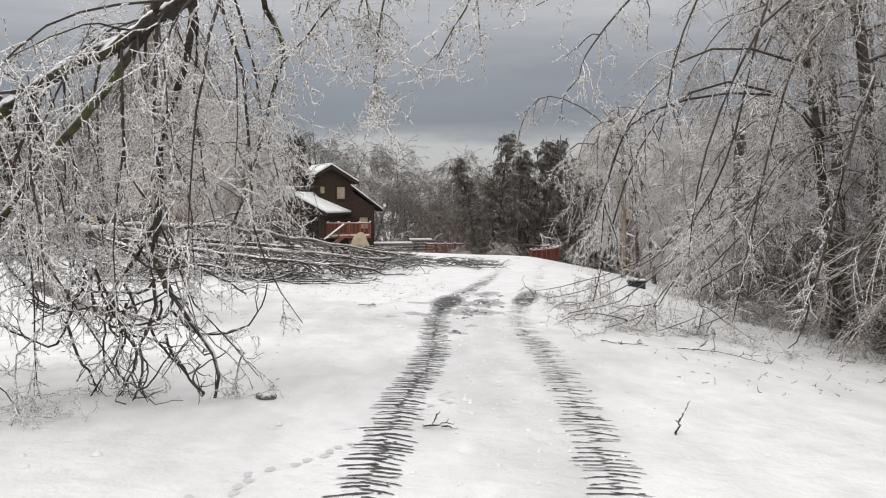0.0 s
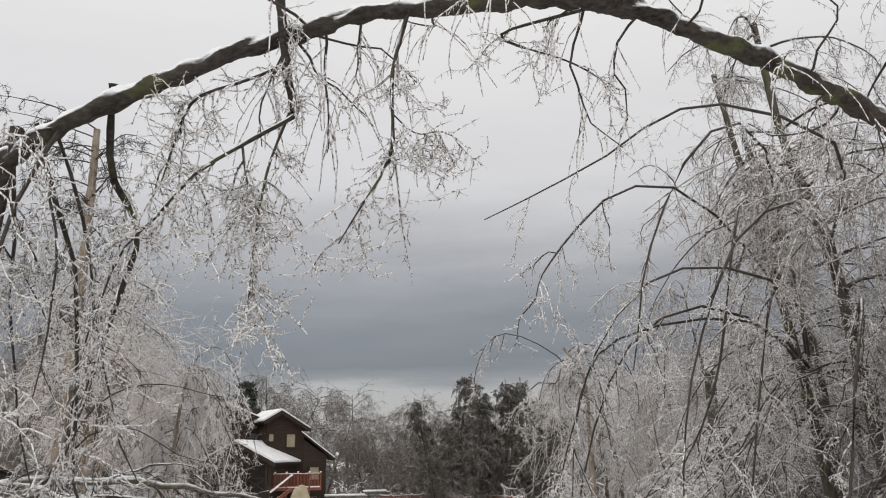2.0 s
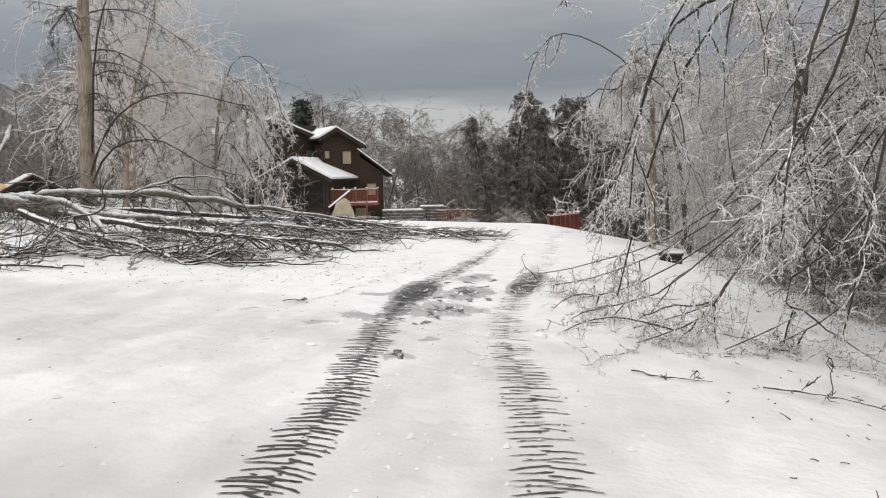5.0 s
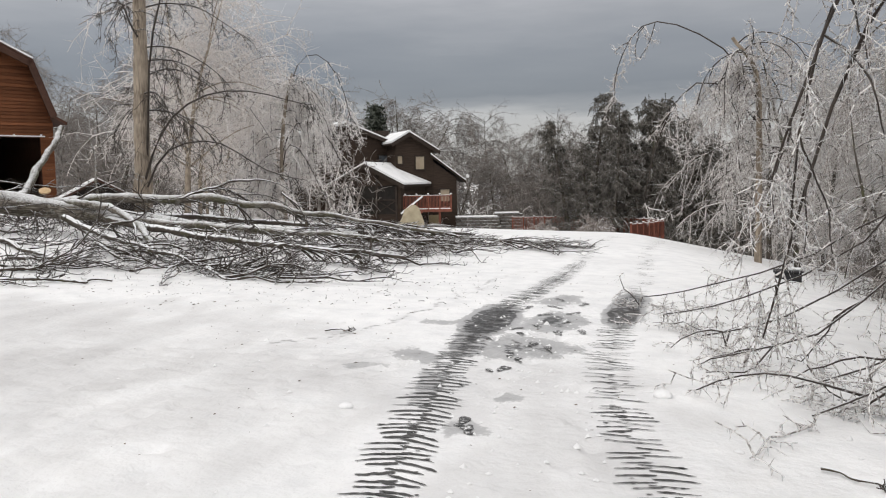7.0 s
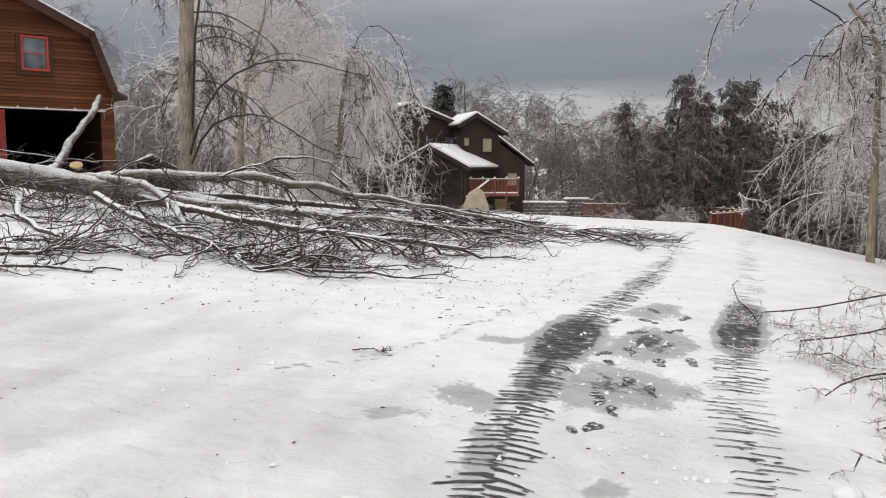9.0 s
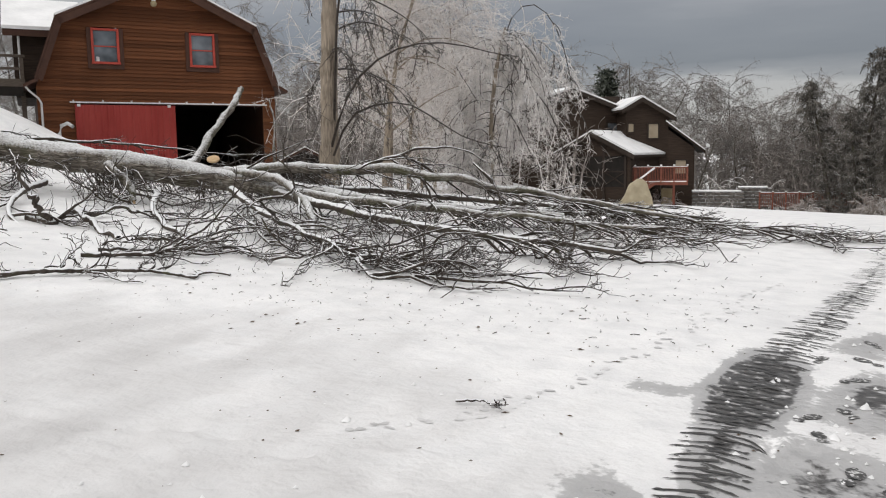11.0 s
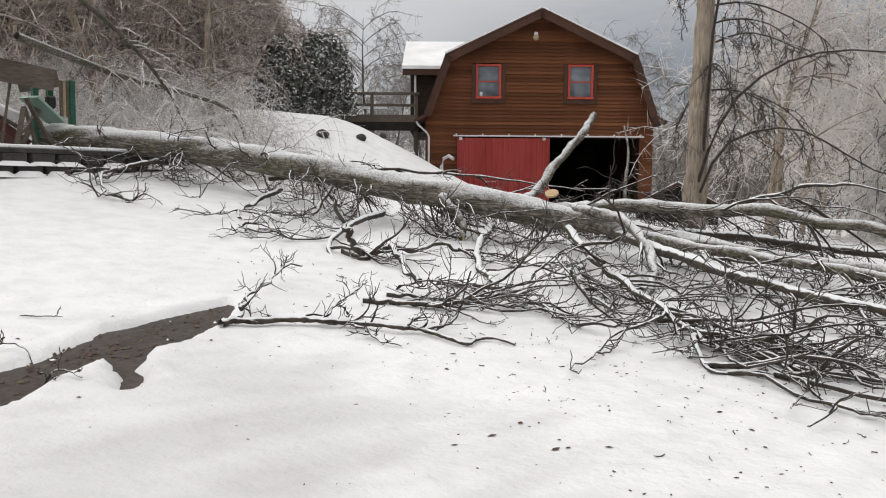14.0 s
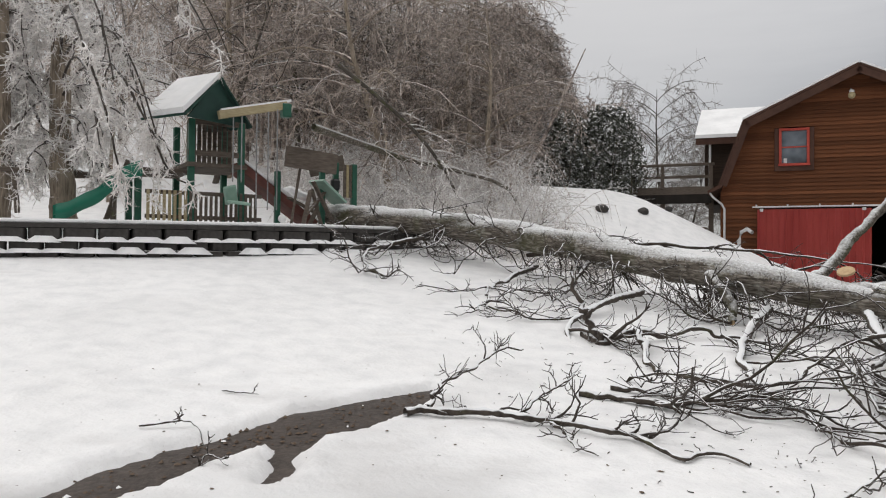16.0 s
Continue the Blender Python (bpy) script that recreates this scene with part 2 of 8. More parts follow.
ICE_ROSE = make_ice("iced_twig_tan", (0.43, 0.36, 0.32), (0.88, 0.83, 0.79), 0.30, 0.58, 9.0, 0.3)
ICE_MID = make_ice("iced_twig_mixed", (0.10, 0.078, 0.065), (0.68, 0.635, 0.60), 0.35, 0.62)
ICE_BRUSH = make_ice("iced_brush", (0.036, 0.026, 0.020), (0.20, 0.16, 0.135), 0.38, 0.74, 8.0, 0.4, (0.5, 1.1))
ICE_FAR = make_ice("iced_twig_far", (0.070, 0.056, 0.046), (0.34, 0.30, 0.268), 0.34, 0.72, 2.6, 0.45, None)
ICE_BROWN = make_ice("iced_twig_brown", (0.095, 0.070, 0.056), (0.58, 0.48, 0.41), 0.38, 0.64, 3.2, 0.45, (0.6, 1.2))
ICE_WHITE = make_ice("iced_twig_white", (0.56, 0.505, 0.47), (0.92, 0.88, 0.85), 0.28, 0.54)
ICICLE = make_ice("icicle", (0.55, 0.56, 0.57), (0.82, 0.83, 0.84), 0.2, 0.6, 40.0, 0.08, None)
CEDAR = make_ice("cedar_green", (0.048, 0.042, 0.032), (0.27, 0.245, 0.215), 0.38, 0.70, 2.2, 0.6, (0.8, 1.4))
LITTER = make_plain("leaf_litter", (0.05, 0.035, 0.025), (0.16, 0.11, 0.075), 30.0, 0.8)
CUT = make_plain("cut_wood", (0.45, 0.30, 0.16), (0.62, 0.46, 0.28), 20.0, 0.8)
BARN_WOOD = make_plain("stained_barn_board", (0.072, 0.027, 0.013), (0.205, 0.082, 0.038), 4.0, 0.85, 0.15, 0.3, (0.25, 1.0, 9.0))
_nt = BARN_WOOD.node_tree
_info, _hsv = _nt.nodes.new("ShaderNodeObjectInfo"), _nt.nodes.new("ShaderNodeHueSaturation")
_mr = _nt.nodes.new("ShaderNodeMapRange"); _mr.inputs["To Min"].default_value, _mr.inputs["To Max"].default_value = 0.7, 1.3
_bc = _nt.nodes["Principled BSDF"].inputs["Base Color"]
_nt.links.new(_bc.links[0].from_socket, _hsv.inputs["Color"]); _nt.links.new(_info.outputs["Random"], _mr.inputs["Value"])
_nt.links.new(_mr.outputs[0], _hsv.inputs["Value"]); _nt.links.new(_hsv.outputs[0], _bc)
BARN_TRIM = make_plain("brown_trim", (0.05, 0.022, 0.014), (0.085, 0.04, 0.026), 5.0, 0.7)
RED_TRIM = make_plain("red_paint", (0.36, 0.045, 0.03), (0.50, 0.08, 0.055), 8.0, 0.55)
RED_DOOR = make_plain("red_steel", (0.52, 0.075, 0.066), (0.66, 0.12, 0.105), 2.0, 0.5, 0.3, 0.05, (1, 1, 0.2))
WHITE_METAL = make_plain("white_metal", (0.55, 0.55, 0.55), (0.75, 0.75, 0.75), 5.0, 0.5)
# near-black: interior gloom as colour in the barn; also shed, beam and screen
DARK_IN = make_plain("dark_timber_and_gloom", (0.012, 0.010, 0.009), (0.03, 0.026, 0.022), 3.0, 0.9)
GREY_WOOD = make_plain("weathered_wood", (0.07, 0.055, 0.045), (0.17, 0.14, 0.115), 6.0, 0.85, 0.2, 0.3, (1, 1, 5), (0.75, 0.95))
GREEN_PAINT = make_plain("green_paint", (0.012, 0.07, 0.045), (0.025, 0.12, 0.075), 7.0, 0.45, 0.4, 0.1, None, (0.7, 0.95))
GREEN_ROOF = make_plain("green_board", (0.012, 0.04, 0.033), (0.022, 0.065, 0.05), 5.0, 0.6)
MINT = make_plain("faded_mint_plastic", (0.22, 0.36, 0.29), (0.34, 0.48, 0.40), 5.0, 0.5)
TAN_WOOD = make_plain("yellowed_wood", (0.30, 0.24, 0.13), (0.47, 0.40, 0.26), 7.0, 0.8, 0.2, 0.2, (1, 6, 6))
RED_WOOD = make_plain("reddish_deck_wood", (0.13, 0.044, 0.030), (0.24, 0.088, 0.060), 4.0, 0.75, 0.2, 0.2, None, (0.7, 0.95))
BLOCK = make_plain("dark_concrete_block", (0.035, 0.032, 0.030), (0.085, 0.08, 0.075), 9.0, 0.9, 0.2, 0.5)
STONE = make_plain("tan_stone", (0.30, 0.255, 0.17), (0.50, 0.435, 0.31), 5.0, 0.85, 0.2, 0.6)
STACK = make_plain("grey_stack_stone", (0.06, 0.054, 0.048), (0.17, 0.155, 0.14), 3.0, 0.9, 0.2, 0.4, None, (0.6, 0.9))
HOUSE_TRIM = make_plain("dark_house_trim", (0.024, 0.016, 0.012), (0.046, 0.033, 0.025), 5.0, 0.75)
HOUSE_WOOD = make_siding("brown_house_siding", (0.026, 0.017, 0.012), (0.054, 0.036, 0.025), 0.2)
BLACK = make_plain("black_plastic", (0.012, 0.012, 0.013), (0.03, 0.03, 0.032), 5.0, 0.5)
CURTAIN = make_plain("window_blind", (0.30, 0.24, 0.16), (0.42, 0.36, 0.27), 3.0, 0.8)
CHAIN = make_plain("grey_chain", (0.2, 0.2, 0.2), (0.35, 0.35, 0.35), 9.0, 0.5)

GLASS, _n, _l, _b = shader("window_glass", 0.04, 0.5)
_b.inputs["Base Color"].default_value = (0.16, 0.18, 0.20, 1)
_b.inputs["Metallic"].default_value = 0.35
_l.new(ramp(_n, _l, noise_node(_n, _l, 1.3, 2.0), [(0.3, (0.06, 0.07, 0.08)), (0.7, (0.26, 0.29, 0.32))]), _b.inputs["Base Color"])


# ---- mesh helpers ----
def mesh_of(name, V, F, material, smooth=True):
    """A mesh from an (n,3) array of places and an (m,3 or 4) array of corners."""
    V, F = np.asarray(V, np.float32), np.asarray(F, np.int32)
    me = bpy.data.meshes.new(name)
    me.vertices.add(len(V)); me.vertices.foreach_set("co", V.ravel())
    me.loops.add(F.size); me.loops.foreach_set("vertex_index", F.ravel())
    me.polygons.add(len(F)); me.polygons.foreach_set("loop_start", np.arange(0, F.size, F.shape[1], dtype=np.int32))
    me.polygons.foreach_set("use_smooth", np.full(len(F), smooth))
    me.update(calc_edges=True)
    me.materials.append(material)
    return me


def hang(ob, parent, label=""):
    ob.parent = parent
    return tagged(ob, label)


def part(name, bm, material, parent, label=""):
    me = bpy.data.meshes.new(name)
    bm.to_mesh(me); bm.free()
    me.materials.append(material)
    return hang(new(name, me), parent, label)


def thing(name, label, category, m=None, group="", kind=""):
    ob = new(name)
    ob.empty_display_size = 0.2
    if m is not None:
        ob.matrix_basis = m
    return tagged(ob, label, category, group, kind)


def solo(name, bm, material, label, category, m=None, group="", kind=""):
    me = bpy.data.meshes.new(name)
    bm.to_mesh(me); bm.free()
    me.materials.append(material)
    ob = new(name, me)
    if m is not None:
        ob.matrix_basis = m
    return tagged(ob, label, category, group, kind)


def add_box(bm, c, s, rot=(0, 0, 0), bevel=0.0):
    """A box at c with sides s, turned by degrees, with softened edges."""
    m = pose(*c, *rot) @ Matrix.Diagonal((*s, 1))
    r = bmesh.ops.create_cube(bm, size=1.0, matrix=m)
    if bevel:
        es = list({e for v in r["verts"] for e in v.link_edges})
        bmesh.ops.bevel(bm, geom=es, offset=bevel, segments=1, affect="EDGES", profile=0.5)
    return bm


def box(c, s, rot=(0, 0, 0), bevel=0.0):
    return add_box(bmesh.new(), c, s, rot, bevel)


def add_prism(bm, poly, axis_from, axis_to, place):
    """A polygon of (a, b), pushed from one depth to another; place(a, b, depth) gives the corner."""
    A = [bm.verts.new(place(a, b, axis_from)) for a, b in poly]
    B = [bm.verts.new(place(a, b, axis_to)) for a, b in poly]
    bm.faces.new(A); bm.faces.new(B[::-1])
    for i in range(len(poly)):
        j = (i + 1) % len(poly)
        bm.faces.new((A[j], A[i], B[i], B[j]))
    bmesh.ops.recalc_face_normals(bm, faces=bm.faces)
    return bm


def prism(poly, a, b, place=lambda x, z, d: (x, d, z)):
    return add_prism(bmesh.new(), poly, a, b, place)


def beam(bm, p, q, w, h=None, bevel=0.0):
    """A bar from p to q."""
    p, q = Vector(p), Vector(q)
    d = q - p
    m = Matrix.Translation((p + q) / 2) @ d.to_track_quat("X", "Z").to_matrix().to_4x4() @ Matrix.Diagonal((d.length, w, h or w, 1))
    r = bmesh.ops.create_cube(bm, size=1.0, matrix=m)
    if bevel:
        bmesh.ops.bevel(bm, geom=list({e for v in r["verts"] for e in v.link_edges}), offset=bevel, segments=1, affect="EDGES", profile=0.5)
    return bm


def bar(p, q, w, h=None, bevel=0.0):
    return beam(bmesh.new(), p, q, w, h, bevel)


def pipe(pts, r, k=8):
    P = np.array(pts, float)[None]
    V, F = tubes(P, np.full(P.shape[:2], r), k)
    bm = bmesh.new()
    vs = [bm.verts.new(v) for v in V]
    for f in F:
        bm.faces.new([vs[i] for i in f])
    return bm


# ---- growth of branches ----
def unit(v):
    return v / np.maximum(np.linalg.norm(v, axis=-1, keepdims=True), 1e-9)


def grow(rng, p, d, length, n, bend=0.0, wiggle=0.1, floor=None):
    """Branches from places p in directions d: (N, n, 3) places along them. bend pulls them down."""
    p, d = np.array(p, float), unit(np.array(d, float))
    bend = np.broadcast_to(bend, (len(p),))
    out, step = [p.copy()], (np.broadcast_to(length, (len(p),)) / (n - 1))[:, None]
    for _ in range(n - 1):
        d = d + rng.normal(size=d.shape) * wiggle
        d[:, 2] -= bend / (n - 1)
        d = unit(d)
        p = p + d * step
        if floor is not None:
            low = floor(p[:, 0], p[:, 1]) + 0.02
            under = p[:, 2] < low
            p[under, 2] = low[under] + rng.uniform(0, 0.04, under.sum())
            d[under, 2] = np.abs(d[under, 2]) * 0.25
        out.append(p.copy())
    return np.stack(out, 1)


def sprout(rng, P, each, lo, hi, spread, down=0.0):
    """Places and directions for side branches on the branches P."""
    N, n = P.shape[:2]
    who = np.repeat(np.arange(N), each)
    u = rng.uniform(lo, hi, len(who)) * (n - 1)
    i = np.minimum(u.astype(int), n - 2)
    f = (u - i)[:, None]
    a, b = P[who, i], P[who, i + 1]
    t = unit(b - a)
    side = unit(np.cross(t, rng.normal(size=t.shape)))
    d = t * (1 - spread) + side * spread
    d[:, 2] -= down
    return a + (b - a) * f, unit(d), who, u / (n - 1)


def tubes(P, R, k=3):
    N, n = P.shape[:2]
    t = unit(np.gradient(P, axis=1))
    ref = np.where(np.abs(t[..., 2:3]) > 0.85, [1.0, 0.0, 0.0], [0.0, 0.0, 1.0])
    a = unit(np.cross(t, ref)); b = np.cross(t, a)
    w = np.arange(k) * 2 * np.pi / k
    ring = a[:, :, None] * np.cos(w)[:, None] + b[:, :, None] * np.sin(w)[:, None]
    V = (P[:, :, None] + ring * R[:, :, None, None]).reshape(-1, 3)
    base = (np.arange(N) * n * k)[:, None, None] + (np.arange(n - 1) * k)[None, :, None]
    j = np.arange(k)
    F = np.stack([base + j, base + (j + 1) % k, base + k + (j + 1) % k, base + k + j], -1).reshape(-1, 4)
    return V, F


def knobbly(P, R, k, seed, amp=0.12, per=0.5):
    """A trunk whose surface bulges and is ridged lengthwise."""
    rng = np.random.default_rng(seed)
    n = P.shape[1]
    ln = np.r_[0, np.cumsum(np.linalg.norm(np.diff(P[0], axis=0), axis=1))]
    w = np.arange(k) * 2 * np.pi / k
    f = np.ones((n, k))
    for _ in range(9):
        f += amp / 4 * np.sin(ln[:, None] / per * rng.uniform(0.5, 3.5) + w[None] * rng.integers(0, 5) + rng.uniform(0, 6.28))
    f += rng.normal(size=(n, k)) * amp * 0.16
    V, F = tubes(P, R, k)
    c = np.repeat(P.reshape(-1, 3), k, axis=0)
    return c + (V - c) * f.reshape(-1, 1), F


def taper(P, r0, r1, power=1.0):
    u = np.linspace(0, 1, P.shape[1]) ** power
    r0 = np.broadcast_to(r0, (len(P),))[:, None]
    return r0 + (np.broadcast_to(r1, (len(P),))[:, None] - r0) * u


def joined(*sets):
    V, F, o = [], [], 0
    three = any(f.shape[1] == 3 for _, f in sets)
    for v, f in sets:
        if three and f.shape[1] == 4:
            f = np.concatenate([f[:, [0, 1, 2]], f[:, [0, 2, 3]]])
        V.append(v); F.append(f + o); o += len(v)
    return np.concatenate(V), np.concatenate(F)


def spikes(p, q, r):
    """Pointed slivers from places p to places q."""
    t = unit(q - p)
    a = unit(np.cross(t, np.where(np.abs(t[:, 2:3]) > 0.85, [1.0, 0.0, 0.0], [0.0, 0.0, 1.0]))); b = np.cross(t, a)
    w = np.arange(3) * 2 * np.pi / 3
    ring = p[:, None] + (a[:, None] * np.cos(w)[:, None] + b[:, None] * np.sin(w)[:, None]) * np.broadcast_to(r, (len(p),))[:, None, None]
    V = np.concatenate([ring, q[:, None]], 1).reshape(-1, 3)
    o = np.arange(len(p))[:, None] * 4
    return V, np.concatenate([o + [0, 1, 3], o + [1, 2, 3], o + [2, 0, 3]])


def twig_ends(rng, P, each, lo, hi, r, down=0.15, spread=0.75):
    """Short side twigs on the branches P."""
    p, d, _, _ = sprout(rng, P, each, 0.05, 1.0, spread, down)
    return spikes(p, p + d * rng.uniform(lo, hi, len(p))[:, None], r)


def icicles(rng, P, each, lo=0.015, hi=0.05, r=0.004):
    """Little ice points that hang from the branches P."""
    p, d, _, _ = sprout(rng, P, each, 0.05, 1.0, 0.5)
    ln = rng.uniform(lo, hi, len(p))
    q = p + np.stack([rng.normal(size=len(p)) * 0.12 * ln, rng.normal(size=len(p)) * 0.12 * ln, -ln], -1)
    return spikes(p, q, r * 1.1)


def spline(pts, n):
    """n places along a smooth line through pts."""
    p = np.array(pts, float)
    p = np.vstack([2 * p[0] - p[1], p, 2 * p[-1] - p[-2]])
    out = []
    for u in np.linspace(0, len(p) - 3 - 1e-6, n):
        i, f = int(u), u - int(u)
        a, b, c, d = p[i], p[i + 1], p[i + 2], p[i + 3]
        out.append(0.5 * (2 * b + (c - a) * f + (2 * a - 5 * b + 4 * c - d) * f * f + (3 * b - 3 * c + d - a) * f ** 3))
    return np.array(out)


# ---- ground ----
def gnd(x, y):
    """Height of the snow-covered ground."""
    x, y = np.asarray(x, float), np.asarray(y, float)
    step = lambda a, b, v: (lambda s: s * s * (3 - 2 * s))(np.clip((v - a) / (b - a), 0, 1))
    z = 0.26 - 0.0386 * np.clip(x, -40, 60) - 0.0214 * np.clip(y, -30, 90)
    z = z + 0.0247 * np.clip(-x - 5, 0, 14) ** 1.57 * (1 - 0.85 * step(17, 33, y))
    z = z - 0.09 * np.clip(x - 3.5, 0, 40) ** 1.2
    z = z + 0.33 * np.exp(-((y - 30) / 9) ** 2) * step(-30, -12, x) * (1 - step(2, 9, x))
    z = z - 0.055 * np.clip(y - 37, 0, 40) * step(-24, -12, x)
    hill = step(-20.5, -34, x - 0.25 * (y - 14)) * (1 - step(24, 34, y + 0.25 * (x + 26)))
    z = z + 1.7 * hill + 0.26 * np.clip(-27 - x, 0, 45) * (1 - step(26, 36, y))
    z = z + 2.15 * np.exp(-(((x + 26.0) / 4.0) ** 2 + ((y - 29.0) / 5.0) ** 2)) + 0.7 * np.exp(-(((x + 31.8) / 3.6) ** 2 + ((y - 32.5) / 3.6) ** 2))
    return z


def G(x, y):
    return float(gnd(x, y))


def axis(lo, hi, fine, far):
    mid = np.arange(lo, hi + 1e-6, fine)
    out, s, v = [], fine, hi
    while v < far:
        s *= 1.13; v += s; out.append(v)
    left, s, v = [], fine, lo
    while v > -far:
        s *= 1.13; v -= s; left.append(v)
    return np.array(left[::-1] + list(mid) + out)


def waves(X, Y, seed, size):
    """Soft lumps: a sum of turned sines."""
    r = np.random.default_rng(seed)
    z = np.zeros_like(X)
    for _ in range(14):
        a, ph, s = r.uniform(0, 6.28), r.uniform(0, 6.28), size * r.uniform(0.5, 1.8)
        z += np.sin((X * np.cos(a) + Y * np.sin(a)) / s + ph)
    return z / 14


TRACK_L = spline([(-0.42, 0.0), (-0.33, 4.0), (-0.22, 7.5), (-0.06, 9.5), (-0.06, 12.5), (-0.02, 14.8), (0.2, 16.6), (0.6, 18.6), (1.1, 21.3), (1.45, 23.7), (1.9, 27.0), (3.0, 32.0)], 260)
TRACK_R = spline([(1.0, 0.0), (1.17, 5.0), (1.32, 8.2), (1.32, 10.5), (1.24, 12.6), (1.35, 14.6), (1.68, 16.9), (2.1, 19.3), (2.5, 21.6), (2.8, 24.5), (3.4, 28.0), (4.4, 32.0)], 260)


def rut(X, Y, line):
    d = np.full(X.shape, 9.0)
    for x, y in line[::4]:
        d = np.minimum(d, np.hypot(X - x, Y - y))
    return np.clip(1 - d / 0.34, 0, 1)


xs, ys = axis(-10.0, 7.0, 0.055, 420.0), axis(1.0, 25.0, 0.055, 420.0)
GX, GY = np.meshgrid(xs, ys)
near = np.exp(-((GX / 14) ** 2 + ((GY - 13) / 16) ** 2))
GZ = gnd(GX, GY) + 0.032 * waves(GX, GY, 5, 0.9) + (0.020 * waves(GX, GY, 6, 0.28) + 0.010 * waves(GX, GY, 7, 0.13)) * near
RUT_L, RUT_R = rut(GX, GY, TRACK_L), rut(GX, GY, TRACK_R)
GZ -= 0.028 * np.maximum(RUT_L, RUT_R)
GZ_WHOLE = GZ.copy()


def blot(x, y, a, b, turn=0.0):
    c, s_ = math.cos(turn), math.sin(turn)
    u, v = (GX - x) * c + (GY - y) * s_, -(GX - x) * s_ + (GY - y) * c
    return np.clip(1.15 - np.hypot(u / a, v / b), 0, 1)


# bare strip where the snow has slid off the wet dirt: the snow sheet dips under the dirt there
STRIP = [(-4.3, 11.9, 0.30), (-5.2, 12.8, 0.26), (-5.8, 13.33, 0.22), (-6.05, 13.55, 0.26), (-6.63, 14.16, 0.22), (-6.85, 14.5, 0.28), (-7.15, 14.93, 0.36), (-7.45, 15.35, 0.32), (-7.78, 15.82, 0.18), (-8.1, 16.12, 0.02)]
TONGUES = [[(-6.75, 14.7, 0.12), (-6.45, 14.58, 0.10), (-6.22, 14.5, 0.07), (-6.02, 14.49, 0.09), (-5.88, 14.41, 0.07), (-5.76, 14.36, 0.02)], [(-4.9, 10.1, 0.10), (-4.4, 10.3, 0.16), (-3.8, 10.45, 0.08)], [(-4.2, 7.55, 0.12), (-3.85, 7.9, 0.15), (-3.5, 8.22, 0.10), (-3.35, 8.4, 0.03)]]


def bare(X, Y):
    """How far inside the bare strip a place lies (negative outside)."""
    out = np.full(np.shape(X), -9.0)
    for line in [STRIP] + TONGUES:
        for x, y, h in spline(line, 14 * len(line)):
            out = np.maximum(out, h - np.hypot(X - x, Y - y))
    return out


inside = bare(GX, GY)
ragged = inside + 0.055 * waves(GX, GY, 17, 0.09) + 0.05 * waves(GX, GY, 18, 0.035) + 0.06 * waves(GX, GY, 19, 0.25)
GZ -= 0.13 * np.clip(ragged / 0.11 + 0.35, 0, 1)
GZ += 0.022 * np.exp(-((inside + 0.14) / 0.10) ** 2) * (1 + 0.9 * waves(GX, GY, 20, 0.07))

# boot prints and hollows trodden into the crust
_d = np.random.default_rng(12)


def press(x, y, a, b, turn, depth):
    i0_, i1_ = np.searchsorted(xs, [x - 0.6, x + 0.6]); j0_, j1_ = np.searchsorted(ys, [y - 0.6, y + 0.6])
    X, Y = GX[j0_:j1_, i0_:i1_], GY[j0_:j1_, i0_:i1_]
    c, s_ = math.cos(turn), math.sin(turn)
    r = np.hypot(((X - x) * c + (Y - y) * s_) / a, (-(X - x) * s_ + (Y - y) * c) / b)
    GZ[j0_:j1_, i0_:i1_] += -depth * np.exp(-r ** 4) + depth * 0.35 * np.exp(-((r - 1.5) / 0.35) ** 2)


for k in range(46):
    press(_d.uniform(0.2, 1.0), _d.uniform(2.5, 15.5), _d.uniform(0.05, 0.075), _d.uniform(0.10, 0.15), _d.normal() * 0.4 - 0.1, _d.uniform(0.012, 0.028))
for k in range(90):
    press(_d.uniform(-4.2, -0.8), _d.uniform(4.0, 14.5), _d.uniform(0.05, 0.09), _d.uniform(0.06, 0.14), _d.uniform(0, 3.1), _d.uniform(0.006, 0.018))
for k in range(330):
    press(_d.uniform(-4.5, -0.4), _d.uniform(8.5, 13.6), _d.uniform(0.04, 0.08), _d.uniform(0.04, 0.10), _d.uniform(0, 3.1), _d.uniform(0.012, 0.030))
for k in range(60):
    press(_d.uniform(-9.0, -1.0), _d.uniform(12.0, 20.0), _d.uniform(0.05, 0.16), _d.uniform(0.05, 0.2), _d.uniform(0, 3.1), _d.uniform(0.006, 0.016))
for k in range(30):
    press(_d.uniform(1.8, 5.5), _d.uniform(4.0, 14.0), _d.uniform(0.05, 0.12), _d.uniform(0.06, 0.2), _d.uniform(0, 3.1), _d.uniform(0.006, 0.014))
nx, ny = len(xs), len(ys)
i0 = (np.arange(ny - 1)[:, None] * nx + np.arange(nx - 1)[None, :]).ravel()
ground = new("ground", mesh_of("ground", np.stack([GX, GY, GZ], -1).reshape(-1, 3), np.stack([i0, i0 + 1, i0 + nx + 1, i0 + nx], -1), SNOW))

